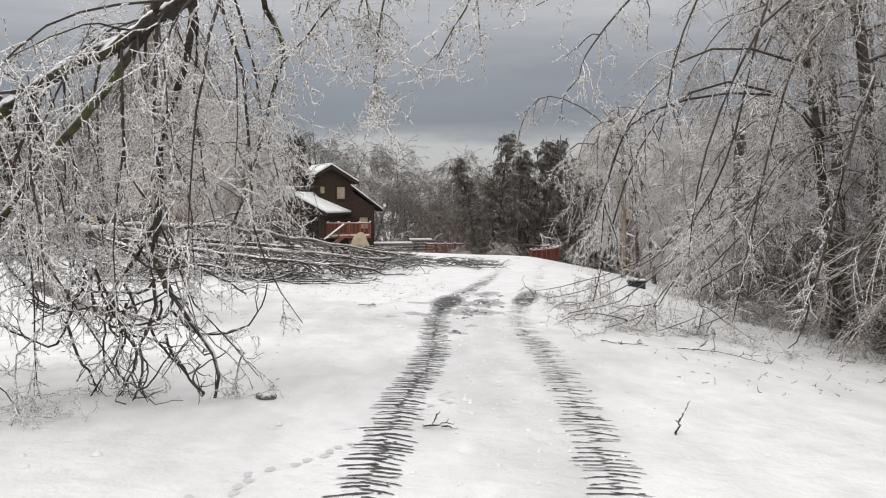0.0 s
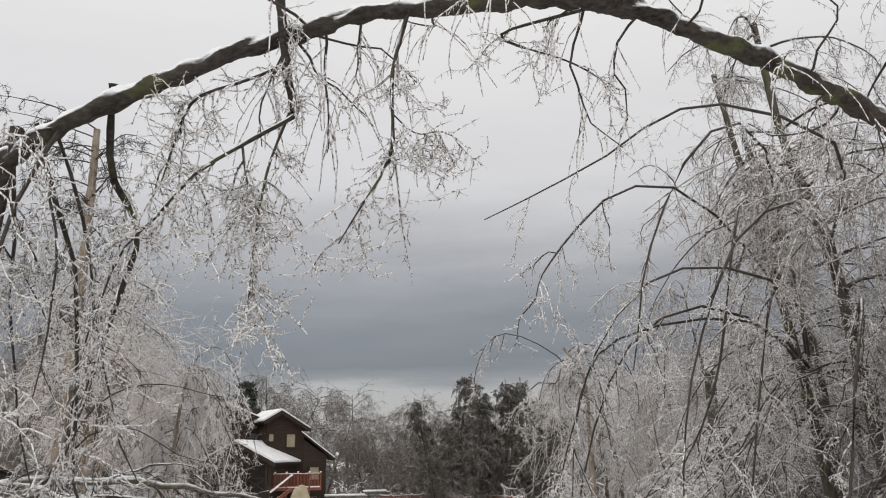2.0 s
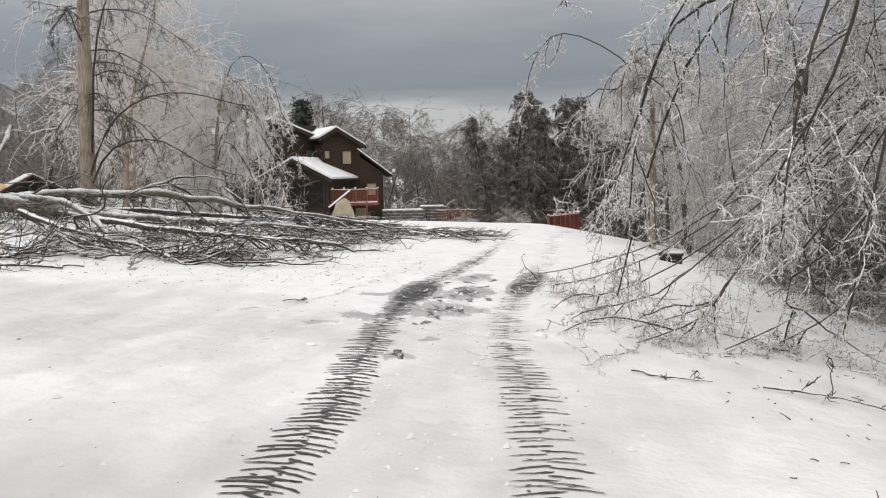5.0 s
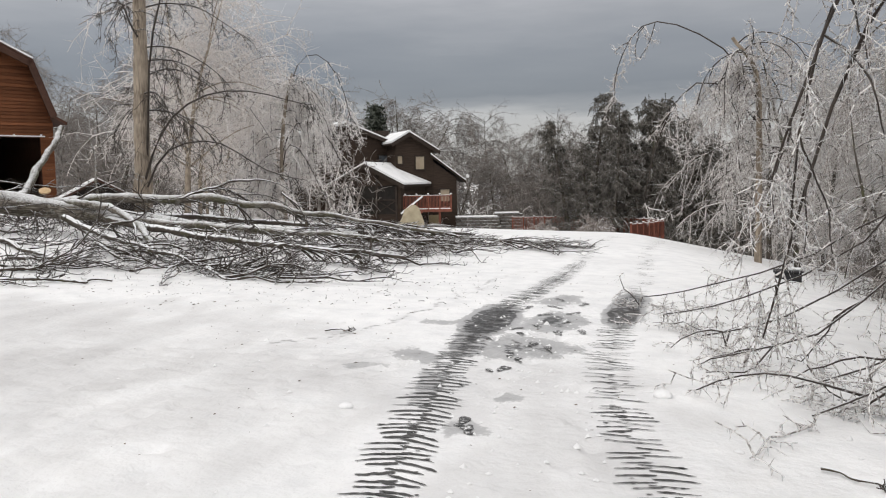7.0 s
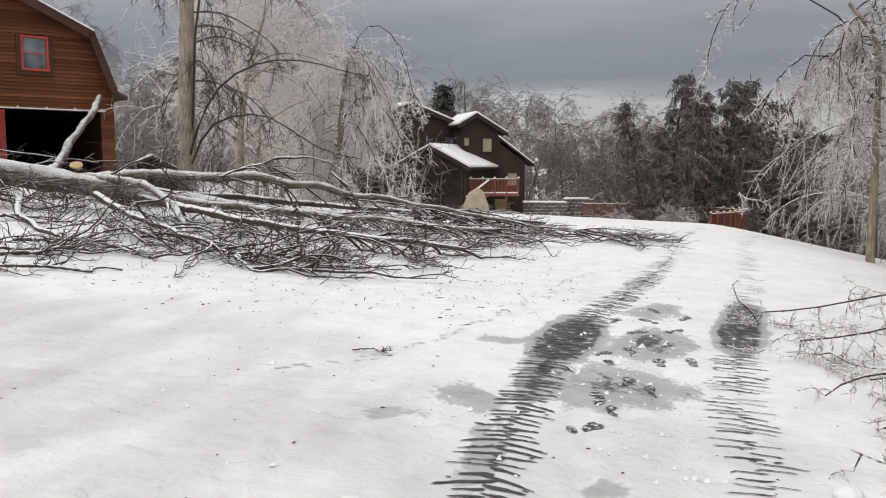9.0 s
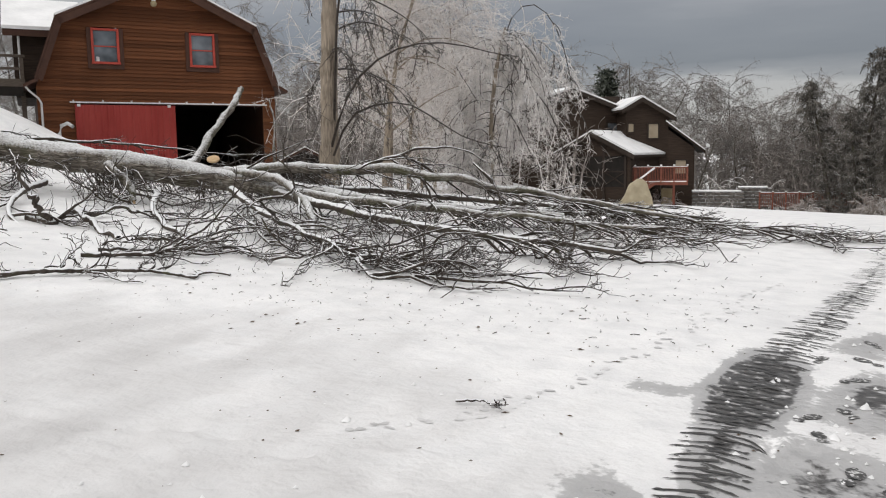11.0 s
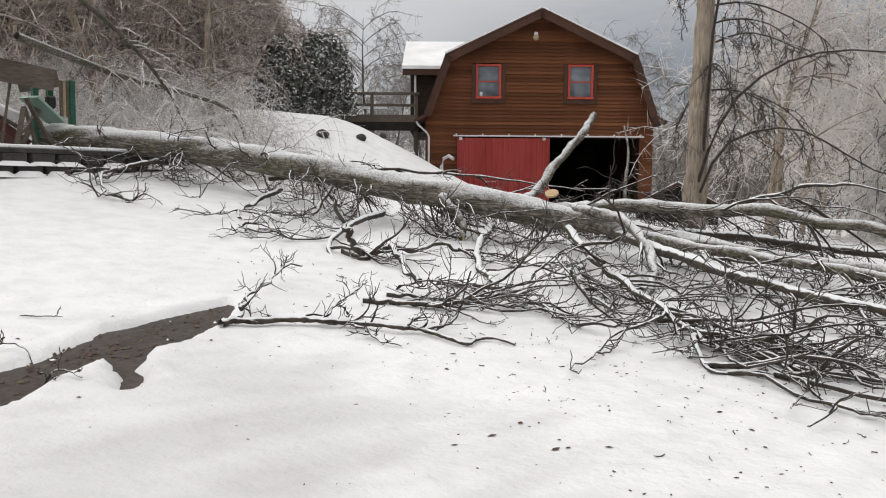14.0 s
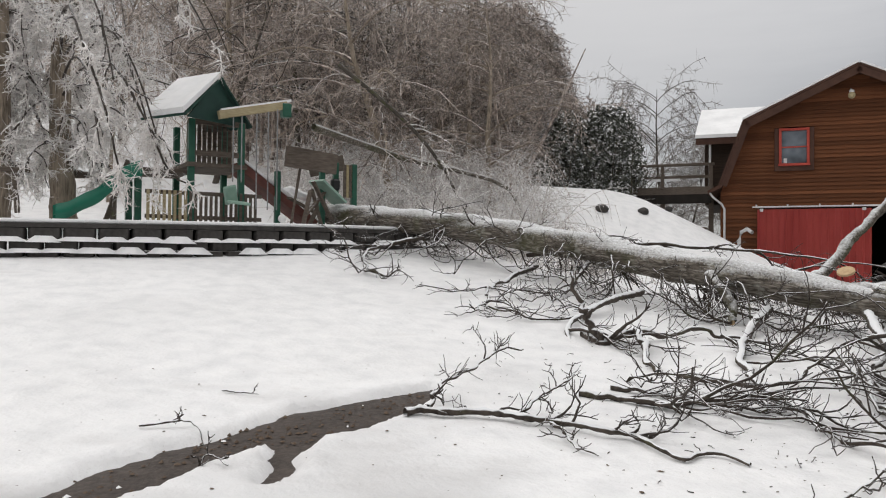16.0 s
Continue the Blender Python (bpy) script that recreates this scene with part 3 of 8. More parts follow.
melt = np.zeros_like(GX)
for q, w in ((blot(0.10, 15.95, 0.42, 1.5, -0.09), 1.05), (blot(0.0, 14.6, 0.30, 1.5, -0.02), 0.62), (blot(1.66, 16.75, 0.34, 1.3, -0.15), 0.95), (blot(1.84, 17.7, 0.34, 1.2, -0.17), 0.9), (blot(0.82, 15.9, 0.62, 1.35, -0.2), 0.56), (blot(0.5, 14.3, 0.85, 1.15, -0.3), 0.57), (blot(0.95, 17.6, 0.6, 1.1, -0.3), 0.46),
             (blot(0.78, 16.0, 0.36, 0.8, -0.3), 0.72), (blot(-0.42, 13.75, 0.36, 0.72, 0.5), 0.50), (blot(-0.75, 13.2, 0.45, 0.32, 0.5), 0.44), (blot(-0.15, 12.8, 0.3, 1.6), 0.42), (blot(-0.5, 15.6, 0.5, 0.35), 0.42), (blot(0.45, 12.4, 0.35, 0.3), 0.42), (blot(0.24, 11.6, 0.3, 0.34), 0.5)):
    melt = np.maximum(melt, q * w)
melt = np.maximum(melt, RUT_L * np.where(GY < 20, 0.29, 0.30))
melt = np.maximum(melt, RUT_R * np.where(GY < 9, 0.26, 0.24))
ice = np.clip(0.62 * blot(-3.0, 12.6, 4.2, 2.4, 0.2) + 0.5 * blot(-5.0, 15.0, 4.0, 1.6, 0.1) + 0.35 * blot(-1.2, 8.0, 1.2, 5.0) + 0.45 * blot(0.8, 8.0, 1.5, 8.0) + 0.3 * blot(3.5, 11.0, 3.0, 5.0), 0, 0.75)
for nm, arr in (("melt", melt), ("ice", ice)):
    ground.data.attributes.new(nm, "FLOAT", "POINT").data.foreach_set("value", arr.astype(np.float32).ravel())
tagged(ground, "snow-covered sloping ground with icy grey patches", "ground", kind="structure")


def on_ground(x, y, Z=None):
    """Height of the built sheet, by its own squares."""
    Z = GZ if Z is None else Z
    i = np.clip(np.searchsorted(xs, x) - 1, 0, nx - 2); j = np.clip(np.searchsorted(ys, y) - 1, 0, ny - 2)
    u, v = (x - xs[i]) / (xs[i + 1] - xs[i]), (y - ys[j]) / (ys[j + 1] - ys[j])
    return (Z[j, i] * (1 - u) + Z[j, i + 1] * u) * (1 - v) + (Z[j + 1, i] * (1 - u) + Z[j + 1, i + 1] * u) * v


def flat_patches(name, outlines, material, lift, label, category, kind="structure"):
    """Thin irregular patches that lie on the ground sheet, each a fan of triangles with rings so that it follows the lumps."""
    V, F = [], []
    for pts in outlines:
        pts = np.array(pts); c = pts.mean(0); n, o = len(pts), len(V)
        rings = [1.0, 0.66, 0.33]
        for r in rings:
            V += [(*q, 0) for q in c + (pts - c) * r]
        V.append((*c, 0))
        for k in range(2):
            for i in range(n):
                j = (i + 1) % n
                F += [(o + k * n + i, o + k * n + j, o + k * n + n + j), (o + k * n + i, o + k * n + n + j, o + k * n + n + i)]
        F += [(o + 2 * n + i, o + 2 * n + (i + 1) % n, o + 3 * n) for i in range(n)]
    V = np.array(V)
    V[:, 2] = on_ground(V[:, 0], V[:, 1]) + lift
    ob = new(name, mesh_of(name, V, F, material))
    return tagged(ob, label, category, kind=kind)


def blob(rng, x, y, a, b, turn=0.0, rough=0.25, n=26):
    w = np.linspace(0, 2 * np.pi, n, endpoint=False)
    r = 1 + rough * sum(np.sin(w * k + rng.uniform(0, 6.28)) / k ** 0.6 for k in (2, 3, 5, 7, 9)) / 2
    px, py = a * r * np.cos(w), b * r * np.sin(w)
    c, s = math.cos(turn), math.sin(turn)
    return np.stack([x + c * px - s * py, y + s * px + c * py], -1)


def lugs(seed, line, every, width, fade, lean=1.0, bold=1.0):
    """Dark herringbone bars that a lugged tyre pressed through the snow: each bends back towards its outer end."""
    rng = np.random.default_rng(seed)
    out, ln = [], np.r_[0, np.cumsum(np.hypot(*np.diff(line, axis=0).T))]
    s = 0.3
    while s < ln[-1] - 0.4:
        for side in (-1, 1):
            at = s + (0.5 * every if side > 0 else 0.0) + rng.normal() * 0.012
            x, y = np.interp(at, ln, line[:, 0]), np.interp(at, ln, line[:, 1])
            x2, y2 = np.interp(at + 0.1, ln, line[:, 0]), np.interp(at + 0.1, ln, line[:, 1])
            t = np.array([x2 - x, y2 - y]); t /= np.hypot(*t); nrm = np.array([t[1], -t[0]])
            if rng.random() < fade(y) * 0.7:
                continue
            a0, a1 = rng.uniform(-0.06, 0.0), width * rng.uniform(0.62, 1.08) * (1 - 0.35 * fade(y) * rng.random())
            w0 = rng.uniform(0.008, 0.0165) * (1 - 0.35 * fade(y)) * bold
            rake, bow = rng.uniform(0.10, 0.34) * lean, rng.uniform(0.6, 1.6)
            us = np.array([0, 0.1, 0.25, 0.4, 0.55, 0.7, 0.85, 0.95, 1.0])
            mids = a0 + (a1 - a0) * us
            wide = w0 * np.array([0.5, 1.0, 1.15, 1.05, 0.95, 0.85, 0.75, 0.55, 0.25]) * rng.uniform(0.65, 1.3, 9)
            off = -rake * mids - bow * np.clip(mids, 0, 1) ** 2 + rng.normal(size=9) * 0.0035
            pts = [(m * side, q + w) for m, q, w in zip(mids, off, wide)] + [(m * side, q - w) for m, q, w in list(zip(mids, off, wide))[::-1]]
            pts = [np.array([x, y]) + nrm * p + t * q for p, q in pts]
            out.append(pts if side > 0 else pts[::-1])
            # crumbs of bare asphalt beside the bar
            if rng.random() < 0.55 * (1 - fade(y)):
                c = np.array([x, y]) + nrm * side * rng.uniform(0, a1) + t * rng.uniform(-0.05, 0.05)
                out.append(blob(rng, c[0], c[1], rng.uniform(0.008, 0.03), rng.uniform(0.005, 0.012), rng.normal() * 0.3, 0.35, 9))
        s += every * rng.uniform(0.9, 1.1)
    return out


fade_l = lambda y: 0.0 if y < 20 else min(1, (y - 20) / 5)
fade_r = lambda y: 0.25 if y < 9 else (0.3 if y < 16 else min(1, 0.4 + (y - 16) / 8))
flat_patches("tyre_track", lugs(1, TRACK_L, 0.098, 0.225, fade_l), ASPHALT, 0.006, "dark herringbone tyre track pressed through the snow", "tyre track")
flat_patches("tyre_track", lugs(2, TRACK_R, 0.102, 0.235, fade_r, 0.6, 0.66), ASPHALT, 0.006, "faint herringbone tyre track pressed through the snow", "tyre track")

_r = np.random.default_rng(11)


def boot(x, y, turn, k=1.0):
    """A ragged boot print: sole and heel with gaps where the tread held snow."""
    out = []
    for cy, a, b in ((0.045, 0.044, 0.075), (-0.085, 0.036, 0.035)):
        q = blob(_r, 0, cy * k, a * k, b * k, 0, 0.35, 18)
        c, s_ = math.cos(turn), math.sin(turn)
        out.append(np.stack([x + c * q[:, 0] - s_ * q[:, 1], y + s_ * q[:, 0] + c * q[:, 1]], -1))
    return out


dark = []
for x, y in ((0.22, 11.74), (0.27, 11.56), (0.35, 13.29), (0.49, 13.68), (0.4, 13.95), (0.59, 14.5), (0.46, 15.04), (0.75, 14.3), (0.85, 15.2), (0.62, 15.6), (0.95, 15.9), (0.70, 16.4), (1.05, 16.6), (0.82, 17.0), (0.5, 16.9), (1.1, 15.3), (0.4, 15.4), (0.9, 17.6), (1.2, 17.3)):
    dark += boot(x, y, _r.normal() * 0.5 - 0.15, _r.uniform(0.8, 1.1))
flat_patches("footprint", dark, TRODDEN, 0.008, "dark boot prints melted down to the asphalt", "footprint")
# crumbs and clods of snow thrown up along the drive
n = 640
cx = np.concatenate([_r.uniform(0.2, 1.1, n // 2), _r.uniform(-2.5, 2.6, n - n // 2)]); cy = _r.uniform(2.5, 19.0, n); cs = _r.uniform(0.005, 0.022, n) * np.where(_r.random(n) < 0.07, 1.9, 1.0)
oct_ = np.array([[1, 0, 0], [0.3, 0.95, 0.1], [-0.9, 0.4, 0], [-0.5, -0.9, 0.1], [0.5, -0.8, 0], [0.1, 0.1, 0.9]])
V = (np.stack([cx, cy, on_ground(cx, cy) + 0.002], -1)[:, None] + oct_[None] * cs[:, None, None] * _r.uniform(0.6, 1.4, (n, 6, 1))).reshape(-1, 3)
o = np.arange(n)[:, None] * 6
F = np.concatenate([o + [i, (i + 1) % 5, 5] for i in range(5)])
tagged(new("snow_crumbs", mesh_of("snow_crumbs", V, F, CAP)), "small clods of snow strewn along the drive", "snow", kind="stuff")
# a line of small animal tracks towards the crown
_tl = spline([(-1.75, 13.9), (-1.25, 14.7), (-0.9, 15.8), (-0.6, 17.2), (-0.3, 18.8), (0.1, 20.5)], 60)
paws = [blob(_r, x + _r.normal() * 0.05, y + _r.normal() * 0.04, _r.uniform(0.015, 0.035), _r.uniform(0.02, 0.04), _r.uniform(0, 3), 0.4, 10) for x, y in _tl]
paws += [blob(_r, -1.5 + 0.05 * k + _r.normal() * 0.06, 3.8 + 0.11 * k, 0.03, 0.05, 0, 0.4, 10) for k in range(36)]
flat_patches("paw_print", paws, SLUSH, 0.004, "line of small animal tracks in the snow", "paw print")

# strip of wet dirt along the yard, lying a little below the snow
dx, dy = np.meshgrid(np.arange(-9.0, -3.0, 0.07), np.arange(7.2, 16.8, 0.07))
dz = on_ground(dx, dy, GZ_WHOLE) - 0.055 + 0.012 * waves(dx, dy, 31, 0.12) + 0.006 * waves(dx, dy, 32, 0.05)
nxd = dx.shape[1]
keep_d = (bare(dx, dy) > -0.32)
cell = (np.arange(dx.shape[0] - 1)[:, None] * nxd + np.arange(nxd - 1)[None, :])[keep_d[:-1, :-1] & keep_d[1:, 1:]]
tagged(new("dirt_strip", mesh_of("dirt_strip", np.stack([dx, dy, dz], -1).reshape(-1, 3), np.stack([cell, cell + 1, cell + nxd + 1, cell + nxd], -1), DIRT)), "bare strip of wet brown dirt between snow banks", "dirt", kind="structure")
# pebbles and clods on the dirt, and crumbs of snow fallen on it
for nm_, mat_, seed_, count_, size_, lab_ in (("pebbles", LITTER, 33, 260, (0.006, 0.022), "dark pebbles and leaf bits on the wet dirt"), ("snow_crumbs", CAP, 34, 16, (0.008, 0.026), "crumbs of snow fallen on the wet dirt")):
    q_ = np.random.default_rng(seed_)
    line_ = spline(STRIP, 200)
    at_ = line_[q_.integers(0, 185, count_)]
    px_, py_ = at_[:, 0] + q_.uniform(-0.9, 0.9, count_) * at_[:, 2], at_[:, 1] + q_.uniform(-0.9, 0.9, count_) * at_[:, 2]
    sz_ = q_.uniform(*size_, count_)
    V = (np.stack([px_, py_, on_ground(px_, py_, GZ_WHOLE) - 0.05], -1)[:, None] + oct_[None] * sz_[:, None, None] * q_.uniform(0.6, 1.4, (count_, 6, 1))).reshape(-1, 3)
    o = np.arange(count_)[:, None] * 6
    tagged(new(nm_, mesh_of(nm_, V, np.concatenate([o + [i, (i + 1) % 5, 5] for i in range(5)]), mat_)), lab_, "pebbles" if mat_ is LITTER else "snow", kind="stuff")


# ---- trees ----
def tree_parts(root, trunk, crown, wood, ice, extra=None, wood_label="", ice_label=""):
    hang(new("trunk", mesh_of("trunk", *trunk, wood)), root, wood_label)
    hang(new("crown", mesh_of("crown", *crown, ice)), root, ice_label)
    if extra is not None:
        hang(new("icicles", mesh_of("icicles", *extra, ICICLE)), root, "row of fine hanging icicles")
    return root


def weeping_tree(seed, label, H, r0, wood, ice, limbs=14, subs=8, twigs=7, sub_r=0.012, twig_r=0.006, spread=0.55, arch=2.4, start=0.28, bare=0, lean=0.12, long=0.5, icy=0, cheap=False, droop=1.0):
    """A leafless tree whose limbs arch over under the ice and whose twigs hang."""
    rng = np.random.default_rng(seed)
    root = thing("tree", label, "tree")
    T = grow(rng, [[0, 0, -0.15]], [[rng.normal() * lean, rng.normal() * lean, 1]], H, 12, 0.0, 0.05)
    p, d, _, u = sprout(rng, T, limbs, start, 0.98, 0.62)
    d[:, 2] = np.abs(d[:, 2]) * 0.6 + 0.45
    ln = H * rng.uniform(0.6, 1.0, limbs) * (long + 0.12 - 0.35 * (u - start) * long)
    L = grow(rng, p, d, ln, 9, arch * rng.uniform(0.6, 1.3, limbs), 0.07)
    p, d, _, _ = sprout(rng, L, subs, 0.12, 1.0, spread, 0.25)
    S = grow(rng, p, d, H * rng.uniform(0.10, 0.26, len(p)), 4 if cheap else 6, rng.uniform(1.2, 2.8, len(p)) * droop, 0.17)
    W = twig_ends(rng, S, twigs, H * 0.025, H * 0.085, twig_r * 0.9, 0.35 * droop)
    rl = np.interp(u, [0, 1], [0.34, 0.14]) * r0
    trunk = joined(tubes(T, taper(T, r0, r0 * 0.08), 8), tubes(L[: limbs // 2 + bare], taper(L, rl, sub_r * 1.2)[: limbs // 2 + bare], 5))
    crown = joined(tubes(L[limbs // 2 + bare:], taper(L, rl, sub_r * 1.2)[limbs // 2 + bare:], 4), tubes(S, taper(S, sub_r, twig_r), 3), W)
    ex = icicles(rng, S, icy, 0.02, 0.06) if icy else None
    return tree_parts(root, trunk, crown, wood, ice, ex)


def cedar_tree(seed, label, H, R, snow=0.0):
    """A dark evergreen whose ice-laden sprays sag in tiers."""
    rng = np.random.default_rng(seed)
    root = thing("evergreen_tree", label, "tree")
    T = grow(rng, [[0, 0, -0.15]], [[0.03, 0.02, 1]], H, 10, 0.0, 0.03)
    p, d, _, u = sprout(rng, T, 90, 0.05, 1.0, 0.75)
    d[:, 2] = rng.uniform(0.25, 1.0, len(p))
    L = grow(rng, p, d, R * (0.95 - u * 0.62) * rng.uniform(0.45, 1.2, len(p)), 7, rng.uniform(0.4, 1.5, len(p)), 0.16)
    p, d, _, _ = sprout(rng, L, 12, 0.1, 1.0, 0.7, 0.1)
    S = grow(rng, p, d, rng.uniform(0.25, 0.8, len(p)), 4, rng.uniform(0.4, 2.2, len(p)), 0.28)
    p, d, _, _ = sprout(rng, S, 5, 0.1, 1.0, 0.7, 0.2)
    W = grow(rng, p, d, rng.uniform(0.1, 0.36, len(p)), 2, 0.9, 0.25)
    X = twig_ends(rng, L, 18, 0.15, 0.6, 0.020, 0.3, 0.7)
    hang(new("trunk", mesh_of("trunk", *joined(tubes(T, taper(T, 0.2, 0.03), 7), tubes(L, taper(L, 0.035, 0.012), 3)), BARK_DARK)), root)
    hang(new("crown", mesh_of("crown", *joined(tubes(S, taper(S, 0.030, 0.014), 3), spikes(W[:, 0], W[:, -1], 0.028), X), CEDAR)), root)
    return root


def scatter(first, places, group, seed):
    """Copies of some trees at places (x, y, scale)."""
    rng = np.random.default_rng(seed)
    used = set()
    for x, y, s in places:
        src = first[int(rng.integers(len(first)))]
        m = pose(x, y, G(x, y), rng.normal() * 3, rng.normal() * 3, rng.uniform(0, 360)) @ Matrix.Diagonal((s, s, s * rng.uniform(0.9, 1.1), 1))
        if src.name in used:
            ob = copy_thing(src, m)
            ob.matrix_basis = m
        else:
            used.add(src.name)
            src.matrix_basis = m
            ob = src
        ob["group"] = group
    for src in first:
        if src.name not in used:
            src.matrix_basis = pose(*places[0][:2], G(*places[0][:2]))
            src["group"] = group


# bent tree whose top is pulled down over the drive
rng = np.random.default_rng(21)
ARCH = spline([(7.32, 9.5, -0.85), (6.86, 9.2, 0.27), (6.31, 8.8, 1.31), (5.5, 8.25, 2.6), (4.8, 7.85, 3.3), (3.8, 7.35, 3.85), (2.9, 7.0, 4.14), (2.1, 6.75, 4.3), (1.42, 6.55, 4.33), (0.48, 6.5, 4.24),
               (-0.14, 6.5, 4.08), (-0.73, 6.5, 3.88), (-1.5, 6.5, 3.47), (-2.04, 6.5, 3.14), (-2.65, 6.5, 2.80), (-3.3, 6.45, 2.42), (-4.1, 6.35, 1.8), (-4.8, 6.3, 1.15)], 150)[None]
ARCH[..., 2] += 0.07 * np.sin(np.linspace(0, np.pi, 150)) + 0.012 * np.sin(np.linspace(0, 47, 150)) + 0.01 * np.sin(np.linspace(0, 93, 150))
bent = thing("bent_tree", "tree bowed over the drive by ice, mossy dark trunk", "tree", pose(7.32, 9.5, G(7.32, 9.5)))
base = np.array([7.32, 9.5, G(7.32, 9.5)])
arch_r = np.interp(np.linspace(0, 1, 150), [0, 0.3, 0.55, 0.8, 1], [0.102, 0.068, 0.049, 0.056, 0.03])[None]
p, d, _, _ = sprout(rng, ARCH, 78, 0.6, 1.0, 0.75, 0.35)
d[:, 1] = d[:, 1] * 1.3
keep = p[:, 0] < -1.3
p, d = p[keep], d[keep]
B1 = grow(rng, p, d, rng.uniform(0.9, 2.5, len(p)) * np.where(p[:, 0] > -1.3, 0.45, 1.0), 9, rng.uniform(1.0, 2.6, len(p)), 0.13, gnd)
HANG = np.stack([spline(q, 9) for q in (
    [(-2.0, 6.5, 3.2), (-2.15, 6.6, 2.4), (-2.1, 6.9, 1.5), (-1.95, 7.0, 0.75)],
    [(-2.3, 6.5, 3.05), (-2.5, 6.7, 2.2), (-2.2, 7.0, 1.2), (-1.7, 7.05, 0.35)],
    [(-1.6, 6.5, 3.5), (-1.4, 6.9, 2.6), (-1.5, 7.2, 1.5), (-1.2, 7.5, 0.75)],
    [(-2.8, 6.5, 2.75), (-3.1, 6.6, 1.9), (-2.7, 6.9, 1.0), (-2.2, 6.8, 0.3)],
    [(-3.3, 6.4, 2.4), (-3.6, 6.3, 1.4), (-3.3, 6.2, 0.7), (-2.9, 6.0, 0.3)])])
HANG[:, 0, 2] += 0.08
HANG[:, 1:] += np.cumsum(rng.normal(size=(len(HANG), 8, 3)), axis=1) * [0.035, 0.035, 0.01]
BIG = [spline(q, 14)[None] for q in (
    [(-2.0, 6.5, 3.24), (-2.06, 6.5, 3.15), (-2.51, 6.55, 2.59), (-2.91, 6.5, 2.12), (-3.19, 6.4, 1.69), (-3.48, 6.3, 1.32), (-3.8, 6.2, 0.8)],
    [(-1.7, 6.5, 3.45), (-1.72, 6.5, 3.33), (-1.88, 6.7, 2.82), (-2.11, 6.8, 2.35), (-2.16, 6.9, 1.75), (-2.23, 6.9, 1.38), (-2.0, 7.0, 0.88), (-1.75, 7.0, 0.5), (-1.78, 7.0, 0.2)],
    [(-2.16, 6.9, 1.75), (-2.35, 6.9, 1.4), (-2.57, 6.9, 1.08), (-2.5, 6.9, 0.71), (-2.77, 6.9, 0.24)],
    [(-1.2, 6.5, 3.72), (-1.28, 6.8, 3.4), (-1.17, 7.0, 3.09), (-1.29, 7.1, 2.7), (-1.52, 7.2, 1.96), (-1.75, 7.3, 1.52)],
    [(-0.29, 6.45, 4.47), (-0.25, 6.45, 4.12), (-0.22, 6.45, 3.88), (-0.17, 6.45, 3.62)],
    [(-0.22, 6.45, 3.92), (-0.44, 6.45, 3.82), (-0.73, 6.47, 3.71), (-0.83, 6.5, 3.47), (-0.9, 6.5, 3.2)],
    [(-0.17, 6.45, 3.6), (-0.45, 6.45, 3.43), (-0.71, 6.5, 3.28), (-0.9, 6.5, 3.04), (-1.1, 6.55, 2.84), (-1.22, 6.6, 2.5)],
    [(0.46, 6.48, 4.26), (0.37, 6.45, 3.84), (0.37, 6.45, 3.39), (0.21, 6.5, 3.11), (0.08, 6.5, 2.88)],
    [(0.37, 6.45, 3.62), (0.5, 6.45, 3.5), (0.63, 6.5, 3.53)],
    [(-0.45, 6.45, 3.43), (-0.42, 6.45, 3.25), (-0.4, 6.5, 3.15), (-0.33, 6.5, 3.03)],
    [(-0.2, 6.45, 3.62), (-0.3, 6.45, 3.31), (-0.34, 6.45, 3.06), (-0.38, 6.5, 2.77), (-0.39, 6.5, 2.52)],
    [(1.5, 6.55, 4.33), (1.05, 6.9, 4.35), (1.55, 7.2, 4.33), (1.92, 7.4, 4.23)])]
for q in BIG[:4]:
    q[0, 0, 2] += 0.10
for q, r in zip(BIG, (0.05, 0.036, 0.022, 0.026, 0.031, 0.012, 0.014, 0.014, 0.006, 0.008, 0.009, 0.012)):
    V, F = knobbly(q, taper(q, r, r * (0.8 if r == 0.031 else 0.35)), 8, 9, 0.2, 0.12)
    hang(new("limb", mesh_of("limb", V - base, F, BARK_WET)), bent, "mossy dark limb hanging from the arch")
_n = 24
CURL = grow(rng, np.stack([rng.uniform(-2.85, -2.1, _n), rng.uniform(6.6, 7.2, _n), rng.uniform(0.7, 1.45, _n)], -1), np.stack([rng.uniform(-0.4, 0.35, _n), rng.uniform(-0.3, 0.3, _n), np.full(_n, -1.0)], -1), rng.uniform(0.7, 1.4, _n), 13, rng.uniform(-2.2, 0.8, _n), 0.27, gnd)
S1 = np.concatenate([B1, HANG] + [spline(q[0], 9)[None] for q in BIG])
p, d, _, _ = sprout(rng, S1, 9, 0.12, 1.0, 0.6, 0.3)
S2 = grow(rng, p, d, rng.uniform(0.3, 0.95, len(p)) * np.where(p[:, 0] > -1.25, 0.5, 1.0), 8, rng.uniform(0.1, 2.2, len(p)), 0.26, gnd)
EXTRA = np.concatenate([spline(BIG[i][0], 9)[None] for i in (5, 6, 7, 9, 10)] + [spline(BIG[3][0], 9)[None]])
p, d, _, _ = sprout(rng, EXTRA, 7, 0.15, 1.0, 0.6, 0.5)
S2 = np.concatenate([S2, grow(rng, p, d, rng.uniform(0.3, 0.9, len(p)), 8, rng.uniform(0.8, 2.4, len(p)), 0.26)])
p, d, _, _ = sprout(rng, S2, 7, 0.1, 1.0, 0.7, 0.0)
S3 = grow(rng, p, d, rng.uniform(0.06, 0.26, len(p)), 5, rng.uniform(-0.6, 1.0, len(p)), 0.34, gnd)
